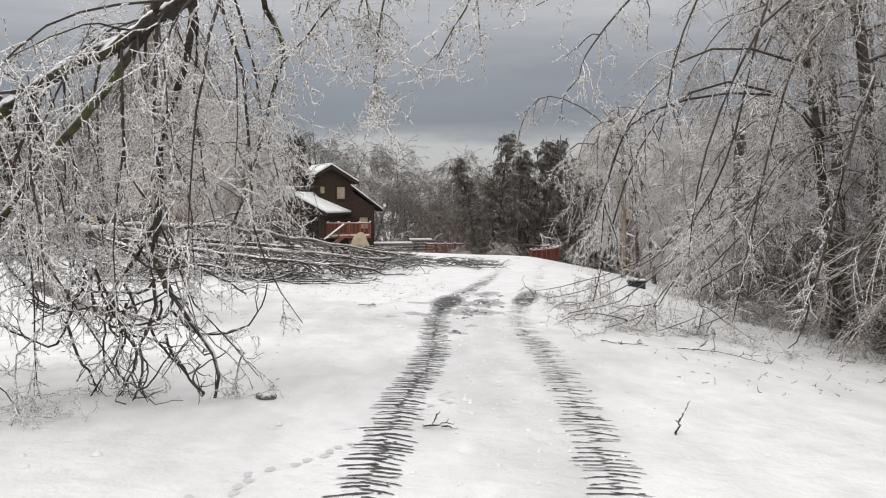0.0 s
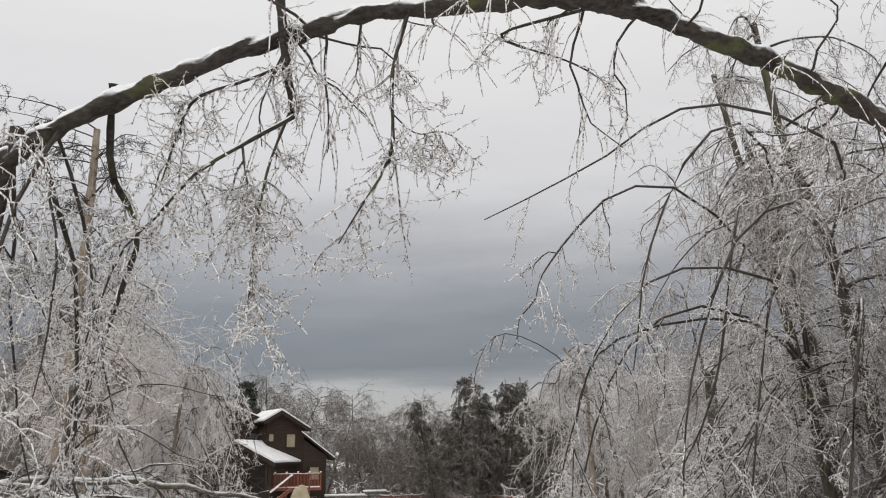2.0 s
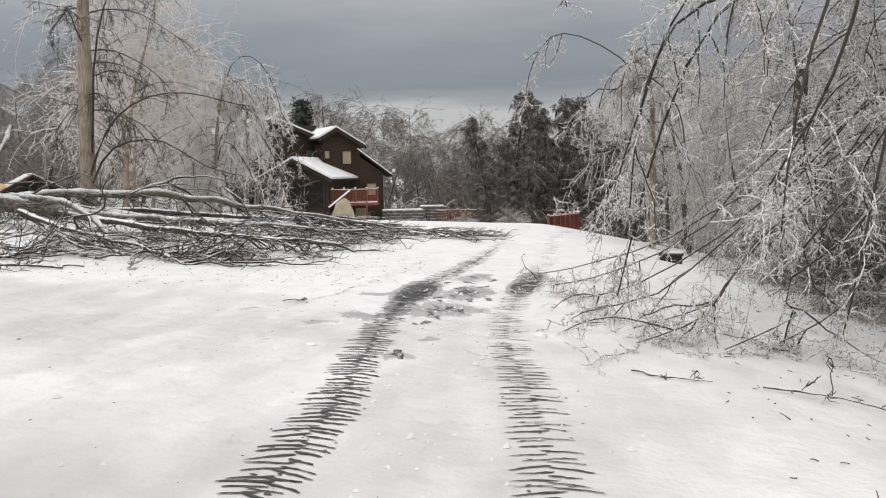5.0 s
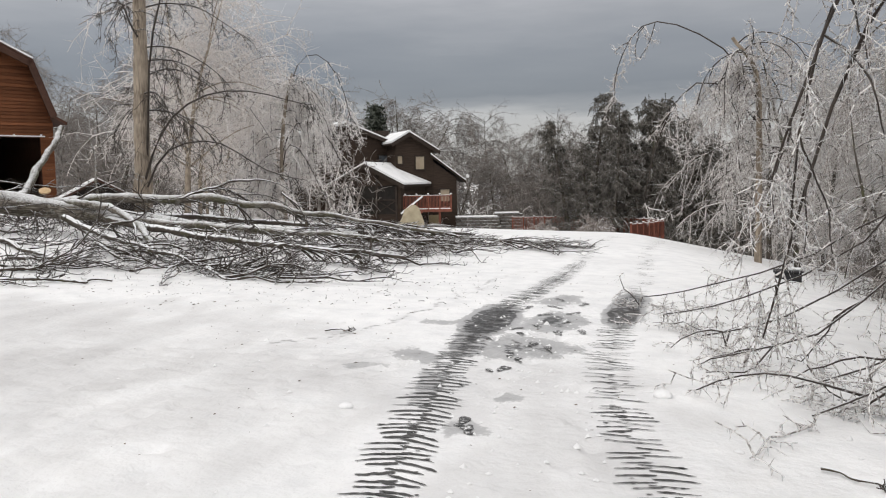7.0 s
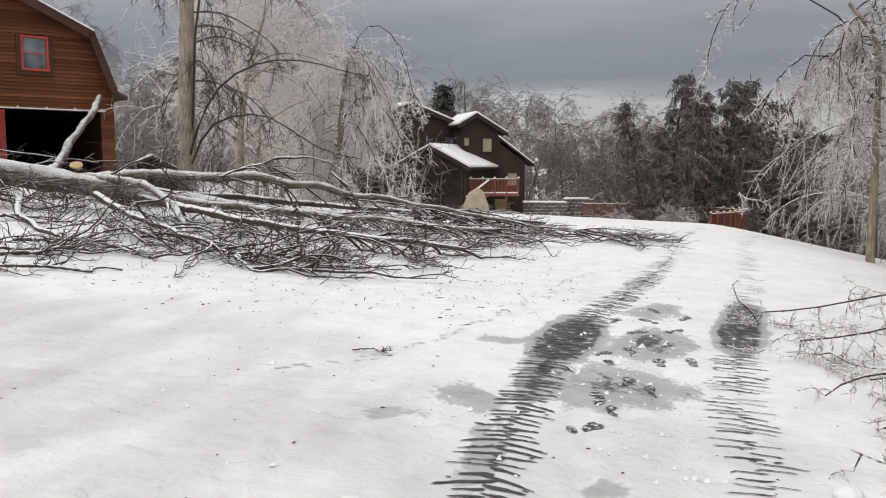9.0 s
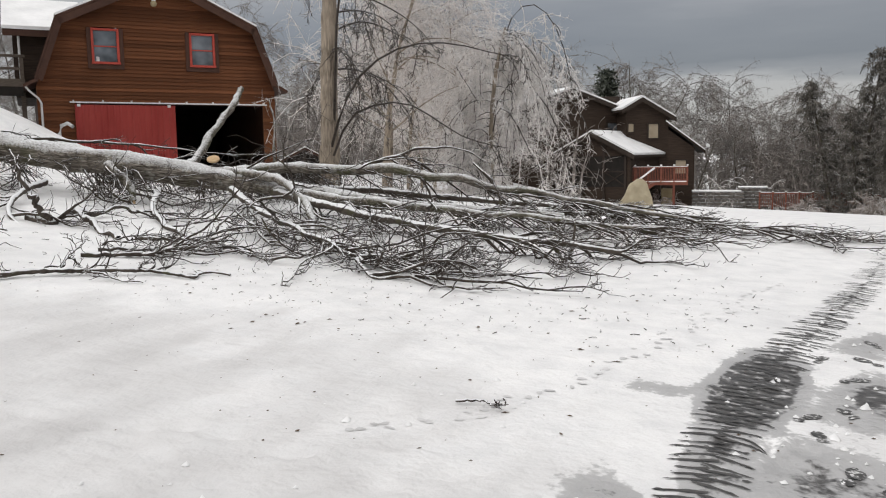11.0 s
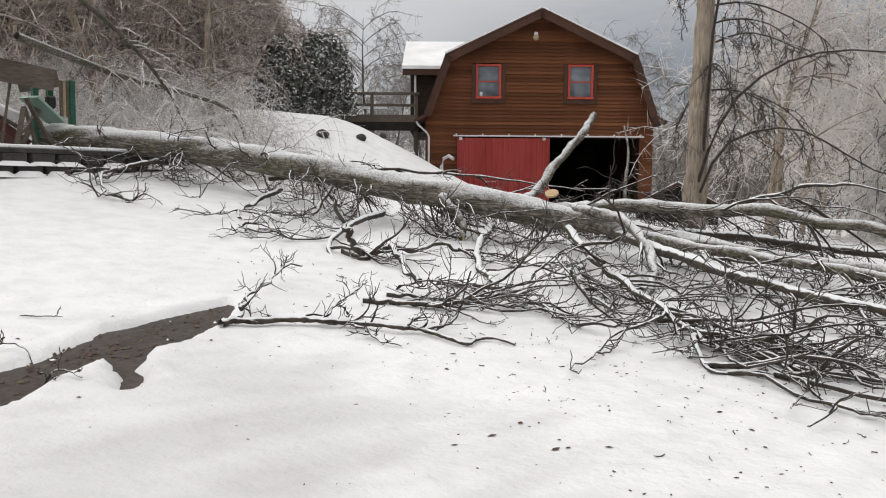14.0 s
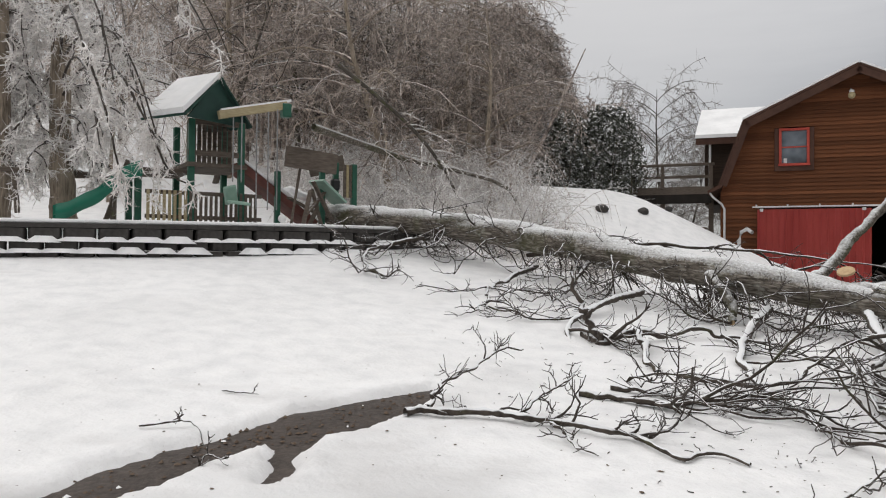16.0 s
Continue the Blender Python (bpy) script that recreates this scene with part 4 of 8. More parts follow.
p, d, _, _ = sprout(rng, CURL, 5, 0.2, 1.0, 0.6, 0.1)
C5 = grow(rng, p, d, rng.uniform(0.12, 0.4, len(p)), 5, rng.uniform(-0.8, 0.8, len(p)), 0.22, gnd)
p, d, _, _ = sprout(rng, ARCH, 20, 0.30, 0.62, 0.8, 0.0)
R1 = grow(rng, p, d, rng.uniform(0.35, 1.1, len(p)), 9, rng.uniform(0.0, 1.2, len(p)), 0.30)
p, d, _, _ = sprout(rng, ARCH, 16, 0.78, 1.0, 0.85, -0.5)
R1 = np.concatenate([R1, grow(rng, p, d, rng.uniform(0.4, 1.2, len(p)), 9, rng.uniform(-0.3, 0.9, len(p)), 0.24)])
p, d, _, _ = sprout(rng, R1, 9, 0.1, 1.0, 0.6, 0.3)
R2 = grow(rng, p, d, rng.uniform(0.15, 0.6, len(p)), 5, 1.6, 0.16)
hang(new("trunk", mesh_of("trunk", *[a - base if i == 0 else a for i, a in enumerate(knobbly(spline(ARCH[0], 420)[None], np.interp(np.linspace(0, 1, 420), np.linspace(0, 1, 150), arch_r[0])[None], 20, 5, 0.30, 0.10))], BARK_WET)), bent, "mossy dark wet trunk with snow along the top")
V, F = joined(tubes(CURL, taper(CURL, 0.013, 0.006), 5), tubes(C5, taper(C5, 0.006, 0.0035), 3), tubes(S1, taper(S1, 0.003 + 0.0048 * np.linalg.norm(np.diff(S1, axis=1), axis=-1).sum(1), 0.0035), 5), tubes(S2[::3], taper(S2[::3], 0.0075, 0.0032), 4), tubes(R1, taper(R1, 0.010, 0.0035), 5))
tagged(hang(new("branchwork", mesh_of("branchwork", V - base, F, TWIG_WET)), bent, "dark wet hanging branches"), kind="stuff")
V, F = joined(tubes(S3, taper(S3, 0.0052, 0.0028), 4), twig_ends(rng, S3, 4, 0.02, 0.07, 0.0030, 0.1), tubes(R2, taper(R2, 0.0055, 0.003), 4), tubes(S2, taper(S2, 0.0066, 0.0036), 5))
hang(new("crown", mesh_of("crown", V - base, F, ICE_GLAZE)), bent, "ice-glazed twigs")
V, F = joined(icicles(rng, S3, 3, 0.012, 0.04, 0.0028), icicles(rng, S2, 9, 0.015, 0.06, 0.0035), icicles(rng, R2, 4, 0.015, 0.05, 0.0035))
tagged(hang(new("ice", mesh_of("ice", V - base, F, ICICLE)), bent, "rows of short clear icicles"), kind="stuff")


def arched_tree(name, label, trunk_pts, r0, limb_sets, seed, wood, ice, spread=(2, 5), extra=10, subs=9, twigs=8, icy=2, reach=1.0, bent_limbs=1.6, thick=1.0, limb_r=None, curl=0.22, hung=(0.35, 1.35)):
    """A standing tree with a given lean and some long limbs that sweep down to the snow."""
    rng = np.random.default_rng(seed)
    T = spline(trunk_pts, 14)[None]
    o = np.array(trunk_pts[0])
    root = thing(name, label, "tree", pose(*o))
    L = np.stack([spline(q, 12) for q in limb_sets]) if limb_sets else np.zeros((0, 12, 3))
    p, d, _, _ = sprout(rng, T, extra, 0.3, 1.0, 0.75)
    d[:, 2] = np.abs(d[:, 2]) * 0.5 + 0.25
    L = np.concatenate([L, grow(rng, p, d, reach * rng.uniform(*spread, len(p)), 12, rng.uniform(0.7, 1.6, len(p)) * bent_limbs, 0.06, gnd)])
    p, d, _, _ = sprout(rng, L, subs, 0.1, 1.0, 0.6, 0.25)
    S = grow(rng, p, d, reach * rng.uniform(*hung, len(p)), 8, rng.uniform(0.5, 2.6, len(p)), curl, gnd)
    p, d, _, _ = sprout(rng, S, twigs, 0.05, 1.0, 0.75, 0.12)
    W = grow(rng, p, d, reach * rng.uniform(0.08, 0.34, len(p)), 4, rng.uniform(-0.2, 1.3, len(p)), curl * 1.5, gnd)
    X = twig_ends(rng, W, 3, 0.05 * thick, 0.16 * thick, 0.0042 * thick, 0.15)
    T2 = spline(T[0], 60)[None]
    V, F = knobbly(T2, taper(T2, r0, r0 * 0.45), 12, seed, 0.13, 0.35)
    hang(new("trunk", mesh_of("trunk", V - o, F, wood)), root)
    for k, q in enumerate(L[: len(limb_sets)]):
        V, F = tubes(q[None], taper(q[None], limb_r[k] if limb_r else r0 * 0.24, 0.007 * thick), 6)
        hang(new("limb", mesh_of("limb", V - o, F, TWIG_WET)), root, "long limb bowed by ice")
    M = L[len(limb_sets):]
    V, F = joined(tubes(M, taper(M, limb_r[0] * 0.75 if limb_r else r0 * 0.22, 0.007), 5), tubes(S[::3], taper(S[::3], 0.011 * thick, 0.005 * thick), 3))
    tagged(hang(new("branchwork", mesh_of("branchwork", V - o, F, TWIG_WET)), root, "dark wet arching branches"), kind="stuff")
    V, F = joined(tubes(S, taper(S, 0.0095 * thick, 0.005 * thick), 3), tubes(W, taper(W, 0.0072 * thick, 0.0042 * thick), 3), X)
    hang(new("crown", mesh_of("crown", V - o, F, ice)), root, "drooping twigs coated in pale ice")
    if icy:
        V, F = joined(icicles(rng, W, icy, 0.02, 0.07, 0.0045), icicles(rng, S, icy * 3, 0.02, 0.09, 0.005))
        tagged(hang(new("ice", mesh_of("ice", V - o, F, ICICLE)), root, "combs of short icicles"), kind="stuff")
    return root


_f = np.random.default_rng(301)
FAN = []
for xe, ye in ((1.9, 17.1), (2.0, 15.8), (2.2, 14.6), (2.1, 13.6), (2.5, 12.7), (2.4, 12.0), (3.1, 11.7), (3.7, 12.0)):
    y0, z0, j = 15.9 + _f.normal() * 0.4, _f.uniform(1.8, 3.3), lambda: _f.normal() * 0.10
    zs = [z0, z0 * 0.98 + 0.1, z0 * 0.78, z0 * 0.48, z0 * 0.22 + 0.05, 0.22, 0.08, 0.02]
    xs_ = [7.5, 6.6, 5.7, 4.7 + j(), 3.8 + j(), xe + 0.9 + j(), xe + 0.4, xe]
    FAN.append([(x, y0 + (ye - y0) * min(1, ((7.5 - x) / (7.5 - xe)) ** 0.8) + j() * (0.4 < k < 6), z) for k, (x, z) in enumerate(zip(xs_, zs))])
ARCS = [
    [(7.2, 16.4, 5.0), (6.0, 14.6, 5.6), (4.9, 12.6, 4.9), (4.35, 11.9, 3.5), (4.2, 12.0, 2.7), (4.0, 12.1, 2.1), (3.8, 12.2, 1.7), (3.65, 12.3, 1.4)],
    [(7.35, 16.0, 3.2), (6.2, 13.8, 3.75), (5.0, 12.2, 3.9), (4.2, 12.5, 4.12), (3.5, 12.7, 3.85), (2.9, 12.8, 3.05), (2.6, 12.9, 2.2), (2.5, 12.9, 1.2)],
    [(7.4, 16.2, 3.0), (5.9, 14.4, 3.6), (4.5, 13.4, 3.75), (3.6, 13.3, 3.3), (3.1, 13.4, 2.5), (2.8, 13.5, 1.5), (2.6, 13.5, 0.7), (2.5, 13.6, 0.2)],
    [(7.4, 16.2, 3.4), (6.6, 14.6, 4.3), (5.8, 13.3, 4.4), (5.2, 12.6, 3.6), (4.8, 12.2, 2.6), (4.5, 12.0, 1.5), (4.3, 11.9, 0.6), (4.2, 11.9, 0.1)],
    [(7.3, 15.8, 3.0), (6.0, 14.5, 3.6), (4.6, 13.6, 3.6), (3.4, 13.1, 3.3), (2.9, 13.0, 2.95), (2.7, 13.05, 2.4), (2.5, 13.1, 1.8), (2.4, 13.1, 1.43)],
    [(7.3, 16.3, 4.2), (6.0, 15.4, 5.4), (4.6, 14.4, 5.9), (3.4, 13.4, 5.4), (2.7, 12.8, 4.7), (2.3, 12.4, 4.2), (2.1, 12.2, 3.9), (2.0, 12.0, 3.6)],
    [(7.2, 16.4, 4.8), (6.4, 14.5, 6.2), (5.2, 13.0, 6.4), (4.2, 12.2, 5.6), (3.6, 11.9, 4.6), (3.3, 11.8, 3.8), (3.2, 11.8, 3.2), (3.1, 11.8, 2.7)]]
arched_tree("leaning_tree", "leaning tree with ice-bowed limbs sweeping to the snow", [(7.95, 16.6, G(7.95, 16.6) - 0.1), (7.6, 16.5, 1.6), (7.3, 16.4, 3.6), (6.9, 16.6, 6.4), (6.5, 16.7, 9.0)], 0.115, ARCS + FAN,
    31, BARK_DARK, ICE_GLAZE_FAR, (1.6, 3.8), 20, 14, 10, 2, limb_r=[0.027] * len(ARCS) + [0.0145] * len(FAN))
arched_tree("leaning_tree", "tall slender tree with brown ivy-like twigs and iced limbs", [(7.95, 14.9, G(7.95, 14.9) - 0.1), (7.75, 15.0, 2.4), (7.45, 15.1, 5.2), (7.1, 15.4, 7.0), (6.9, 15.6, 9.5)], 0.125, [
    [(7.45, 15.1, 5.0), (6.9, 13.4, 5.5), (6.0, 12.0, 5.73), (4.75, 11.9, 6.15), (3.85, 11.9, 6.05), (3.06, 11.9, 5.5), (2.17, 11.9, 5.0), (1.38, 11.9, 4.6)],
    [(7.5, 15.1, 4.4), (6.6, 13.6, 4.9), (5.6, 12.4, 5.0), (4.6, 11.8, 4.4), (4.0, 11.4, 3.5), (3.6, 11.2, 2.6), (3.4, 11.1, 1.8), (3.3, 11.0, 1.1)],
    [(7.6, 15.0, 3.4), (6.9, 13.4, 3.8), (6.2, 12.2, 3.4), (5.6, 11.5, 2.5), (5.2, 11.1, 1.5), (4.9, 10.9, 0.7), (4.7, 10.8, 0.1), (4.5, 10.7, -0.05)]], 32, BARK_DARK, ICE_GLAZE_FAR, (1.5, 3.4), 24, 12, 9, 1)
arched_tree("leaning_tree", "slender roadside tree with ice-bowed limbs", [(9.0, 18.6, G(9.0, 18.6) - 0.1), (8.8, 18.6, 3.0), (8.3, 18.4, 6.0), (7.6, 18.2, 8.4)], 0.14, [], 38, BARK_DARK, ICE_PALE, (1.8, 4.0), 20, 10, 8, 0)
arched_tree("leaning_tree", "slender roadside tree with ice-bowed limbs", [(9.3, 12.6, G(9.3, 12.6) - 0.1), (9.1, 12.6, 3.0), (8.7, 12.5, 6.0), (8.0, 12.4, 9.0)], 0.14, [], 39, BARK_DARK, ICE_NEAR, (1.2, 2.8), 26, 10, 9, 0)
arched_tree("roadside_tree", "small tree on the bank arched over under ice", [(6.3, 29.2, G(6.3, 29.2) - 0.1), (6.3, 29.3, 2.2), (6.2, 29.3, 4.2), (5.6, 29.4, 5.2)], 0.10, [
    [(6.2, 29.3, 3.6), (5.6, 29.4, 4.7), (4.7, 29.6, 5.4), (3.8, 29.7, 5.75), (3.2, 29.8, 5.6), (2.8, 29.9, 5.0), (2.6, 29.9, 4.4), (2.55, 29.9, 3.9)],
    [(6.2, 29.3, 3.0), (5.4, 29.4, 3.9), (4.6, 29.3, 4.0), (4.0, 29.2, 3.3), (3.6, 29.1, 2.4), (3.4, 29.0, 1.6), (3.3, 29.0, 1.0), (3.3, 29.0, 0.5)]],
    33, BARK_TAN, ICE_PALE, (1.5, 3.2), 20, 12, 10, 0, 1.0, 2.0, 1.5)
arched_tree("yard_tree", "tall straight tan-barked tree with bare drooping limbs", [(-9.75, 26.5, G(-9.75, 26.5) - 0.1), (-9.72, 26.55, 3.0), (-9.68, 26.6, 5.0), (-9.6, 26.6, 9.0), (-9.6, 26.6, 12.0)], 0.235, [
    [(-9.6, 26.4, 1.7), (-9.2, 26.3, 2.6), (-8.7, 26.3, 3.3), (-8.0, 26.4, 3.75), (-7.2, 26.5, 3.9), (-6.4, 26.6, 3.8), (-5.7, 26.7, 3.6), (-5.2, 26.7, 3.5)],
    [(-9.55, 26.4, 1.5), (-9.0, 26.2, 2.3), (-8.3, 26.2, 2.6), (-7.6, 26.3, 2.6), (-7.0, 26.3, 2.3), (-6.4, 26.4, 1.9), (-5.8, 26.4, 1.7), (-5.3, 26.4, 1.6)],
    [(-9.6, 26.5, 2.0), (-9.45, 26.4, 3.2), (-9.3, 26.3, 4.6), (-9.0, 26.3, 6.0), (-8.6, 26.4, 6.8), (-8.0, 26.5, 7.0), (-7.4, 26.6, 6.7), (-7.0, 26.7, 6.2)]],
    34, BARK_TAN, TWIG_WET, (1.8, 4.4), 34, 9, 7, 0, 1.0, 0.9, 1.2, limb_r=[0.034, 0.03, 0.034])
fountain = arched_tree("weeping_tree", "ice-bowed tree drooping like a fountain before the house", [(-9.40, 35.0, G(-9.4, 35.0) - 0.1), (-9.47, 34.93, 1.91), (-9.30, 34.93, 3.96), (-8.98, 35.01, 5.51)], 0.095, [
    [(-9.39, 34.93, 3.22), (-9.14, 34.93, 4.69), (-8.73, 35.01, 5.84), (-8.16, 35.09, 6.17), (-7.58, 35.17, 5.76), (-7.17, 35.26, 4.86), (-6.93, 35.26, 3.87), (-6.76, 35.26, 2.89)],
    [(-9.39, 34.93, 2.73), (-8.89, 34.60, 3.55), (-8.16, 34.27, 3.71), (-7.42, 34.11, 3.05), (-6.93, 34.03, 2.07), (-6.68, 34.03, 1.09), (-6.52, 34.03, 0.51), (-6.35, 34.03, 0.27)],
    [(-9.39, 34.93, 2.23), (-8.98, 34.27, 2.89), (-8.40, 33.78, 2.73), (-7.83, 33.45, 1.91), (-7.42, 33.29, 1.09), (-7.17, 33.21, 0.51), (-7.01, 33.12, 0.27), (-6.84, 33.12, 0.27)]],
    35, BARK_TAN, ICE_WHITE, (1.8, 3.8), 30, 16, 12, 0, 0.85, 2.6, 1.7, curl=0.13, hung=(0.7, 2.2), limb_r=[0.02] * 3)
fountain.matrix_basis = pose(-8.85, 35.1, G(-8.85, 35.1) - 0.1)

# weeping trees of the yard and the roadside
PALE = [weeping_tree(s, "leafless tree drooping under pale ice", 9.0, 0.14, BARK_DARK, ICE_PALE, 17, 11, 16, 0.014, 0.0105, icy=0, droop=0.7) for s in (41, 42, 43)]
scatter(PALE, [(10.6, 27.5, 0.85), (14.5, 26.0, 1.1), (8.0, 31.5, 0.75), (9.3, 33.5, 0.8), (10.8, 31.0, 0.9), (8.6, 37.0, 0.7), (12.5, 35.0, 0.95), (9.2, 28.6, 0.6), (13.2, 29.5, 0.9), (11.0, 40.0, 0.8)], "ice-laden trees by the drive", 51)
YARD = [weeping_tree(s, "fine-twigged yard tree drooping under white ice", 9.0, 0.10, BARK_TAN, ICE_WHITE, 18, 12, 18, 0.013, 0.0105, spread=0.7, arch=1.7, droop=0.55) for s in (141, 142)]
scatter(YARD, [(-23.5, 7.0, 0.8), (-26.5, 11.5, 0.7)], "ice-laden trees of the yard", 58)
FINE = [weeping_tree(s, "fine-twigged yard tree with tan twigs glazed in ice", 9.0, 0.10, BARK_TAN, ICE_ROSE, 26, 11, 13, 0.0095, 0.0072, spread=0.6, arch=0.85, start=0.2, lean=0.05, long=0.36, droop=0.45) for s in (143, 146)]
scatter(FINE, [(-11.6, 33.0, 1.0), (-10.4, 36.5, 0.8), (-10.7, 31.0, 0.95), (-13.9, 39.0, 0.95), (-15.5, 45.0, 1.0), (-17.6, 48.0, 0.9), (-13.0, 46.5, 0.8)], "fine-twigged trees behind the fallen crown", 60)
for ob in PALE:
    tagged(ob, group="ice-laden trees by the drive")
MIXED = [weeping_tree(s, "leafless bank tree with brown twigs half coated in ice", 9.0, 0.12, BARK_DARK, ICE_MID, 17, 11, 16, 0.013, 0.0095, droop=0.6) for s in (144, 145)]
scatter(MIXED, [(9.6, 19.5, 0.9), (11.2, 13.2, 1.05), (10.4, 9.3, 1.0), (12.4, 17.0, 1.1), (9.2, 23.5, 0.8), (13.5, 10.5, 1.1), (11.8, 22.5, 1.0), (9.4, 12.0, 0.8), (8.9, 18.4, 0.75), (14.8, 14.6, 1.0)], "bank trees", 59)
THIN = [weeping_tree(s, "slender leafless tree bowed by ice", 8.0, 0.11, BARK_DARK, ICE_NEAR, 14, 10, 14, 0.012, 0.008) for s in (44, 45)]
scatter(THIN, [(9.9, 15.8, 0.8), (10.8, 18.0, 0.9), (8.8, 21.2, 0.7), (12.9, 12.4, 0.9), (9.0, 10.2, 0.6), (11.6, 25.2, 0.9), (8.7, 13.2, 0.55), (7.9, 25.4, 0.55), (7.4, 20.0, 0.5), (13.4, 20.0, 1.1)], "thin trees by the drive", 52)
FAR = [weeping_tree(s, "far grey-brown leafless tree drooping with ice", 12.0, 0.17, BARK_DARK, ICE_FAR, 26, 11, 13, 0.016, 0.015, arch=1.0, cheap=True, start=0.2, droop=0.4, long=0.36) for s in (46, 47, 48)]
rng = np.random.default_rng(77)
far_spots = [(x, rng.uniform(84, 96), rng.uniform(0.75, 1.15)) for x in np.linspace(-58, 58, 20)] + [(x, rng.uniform(100, 118), rng.uniform(0.75, 1.05)) for x in np.linspace(-75, 75, 14)]
far_spots += [(rng.uniform(16, 40), rng.uniform(28, 80), rng.uniform(0.8, 1.1)) for _ in range(14)] + [(rng.uniform(-42, -21), rng.uniform(54, 76), rng.uniform(0.6, 0.9)) for _ in range(12)]
far_spots += [(rng.uniform(17, 30), rng.uniform(4, 28), rng.uniform(0.8, 1.05)) for _ in range(12)]
far_spots += [(x, rng.uniform(76, 86), rng.uniform(0.6, 0.85)) for x in np.linspace(-4, 26, 19)] + [(-15.7, 96.4, 1.25), (-17.4, 97.0, 1.0), (-42.6, 41.5, 0.85), (-46.0, 44.0, 0.7), (-47.5, 51.8, 1.0), (-49.0, 50.0, 0.9)]
scatter(FAR, far_spots, "far woods", 53)
BROWN = [weeping_tree(s, "brown leafless hillside tree hung with vines and ice", 11.0, 0.17, BARK_TAN, ICE_BROWN, 22, 10, 14, 0.015, 0.014, arch=1.3, start=0.15, cheap=True, droop=0.45, spread=0.68, long=0.45) for s in (61, 62, 63)]
hill_spots = [(rng.uniform(-62, -31), rng.uniform(-8, 33), rng.uniform(0.75, 1.15)) for _ in range(26)]
hill_spots += [(-36.5, 28.5, 0.75), (-34.0, 27.0, 0.6)] + [(rng.uniform(-31, -24.5), rng.uniform(6, 24), rng.uniform(0.6, 0.9)) for _ in range(14)]
hill_spots = [q for k, q in enumerate(hill_spots) if (q[1] > 13 or k % 2) and (q[1] > 15 or q[0] < -31) and q[1] - 13.9 < -0.46 * (q[0] + 0.9)]
scatter(BROWN, hill_spots, "hillside woods", 54)
DARK = [weeping_tree(s, "dark bare hillside tree with a wet trunk", 10.0, 0.16, BARK_DARK, TWIG_WET, 14, 5, 5, 0.020, 0.012, arch=1.2, start=0.25, cheap=True, droop=0.5) for s in (64, 65)]
scatter(DARK, [(-33.0, 24.0, 0.75), (-35.4, 26.3, 0.8), (-31.5, 21.0, 0.7), (-36.0, 24.4, 0.85), (-30.6, 17.6, 0.75), (-33.6, 20.6, 0.8), (-28.6, 14.6, 0.7), (-27.2, 11.4, 0.75)], "dark trees on the hillside", 61)


def wood_haze(name, label, box_, n, H, r, material, seed, up=0.25):
    """Far thicket: drooping sprays and stems too small to pick apart."""
    rng = np.random.default_rng(seed)
    x0, x1, y0, y1 = box_
    p = np.stack([rng.uniform(x0, x1, n), rng.uniform(y0, y1, n), np.zeros(n)], -1)
    top = H * (0.72 + 0.28 * np.sin(p[:, 0] * 0.9 + 2.0 * np.sin(p[:, 0] * 0.23 + p[:, 1])))
    p[:, 2] = gnd(p[:, 0], p[:, 1]) + rng.uniform(0.0, 1.0, n) ** 0.8 * top
    d = rng.normal(size=p.shape) * [0.6, 0.6, 0.3] + [0, 0, 0.35]
    S = grow(rng, p, d, rng.uniform(0.6, 2.0, n), 4, rng.uniform(0.3, 2.4, n), 0.26)
    m = int(n * up * 0.12)
    q = np.stack([rng.uniform(x0, x1, m), rng.uniform(y0, y1, m), np.zeros(m)], -1)
    q[:, 2] = gnd(q[:, 0], q[:, 1]) - 0.2
    T = grow(rng, q, rng.normal(size=q.shape) * 0.1 + [0, 0, 1], rng.uniform(0.4, 0.85, m) * H, 6, 0.0, 0.09)
    V, F = joined(tubes(S, taper(S, r, r * 0.4), 3), tubes(T, taper(T, r * 4, r), 4))
    return tagged(new(name, mesh_of(name, V, F, material)), label, "woods", kind="stuff")


wood_haze("far_thicket", "far grey-brown winter woods", (-60, 50, 84, 112), 16000, 9.0, 0.045, ICE_FAR, 201)
wood_haze("far_thicket", "grey winter woods beyond the bank", (13, 40, 4, 80), 9000, 8.0, 0.030, ICE_FAR, 202)
wood_haze("far_thicket", "dense winter woods beyond the fence", (-3, 30, 75, 86), 9000, 6.5, 0.034, ICE_FAR, 207)
wood_haze("hillside_thicket", "brown winter woods on the hillside", (-60, -29, 14, 27), 13000, 9.0, 0.022, ICE_BROWN, 203)
wood_haze("hillside_thicket", "thin brown woods on the snowy hillside", (-60, -30, -10, 14), 3000, 7.5, 0.022, ICE_BROWN, 208)
wood_haze("hillside_thicket", "brown brush at the foot of the hill", (-29, -22.5, 16.5, 24.5), 3400, 2.0, 0.010, ICE_PALE, 204)
wood_haze("far_thicket", "grey winter woods behind the barn", (-60, -12, 56, 84), 4500, 7.0, 0.032, ICE_FAR, 205)
wood_haze("roadside_thicket", "brown iced brush along the bank", (8.9, 14.8, 8.5, 27), 11000, 3.6, 0.009, ICE_BRUSH, 206)
CEDARS = [cedar_tree(s, "dark green ice-laden evergreen with sagging boughs", 10.5, 3.4) for s in (71, 72)]
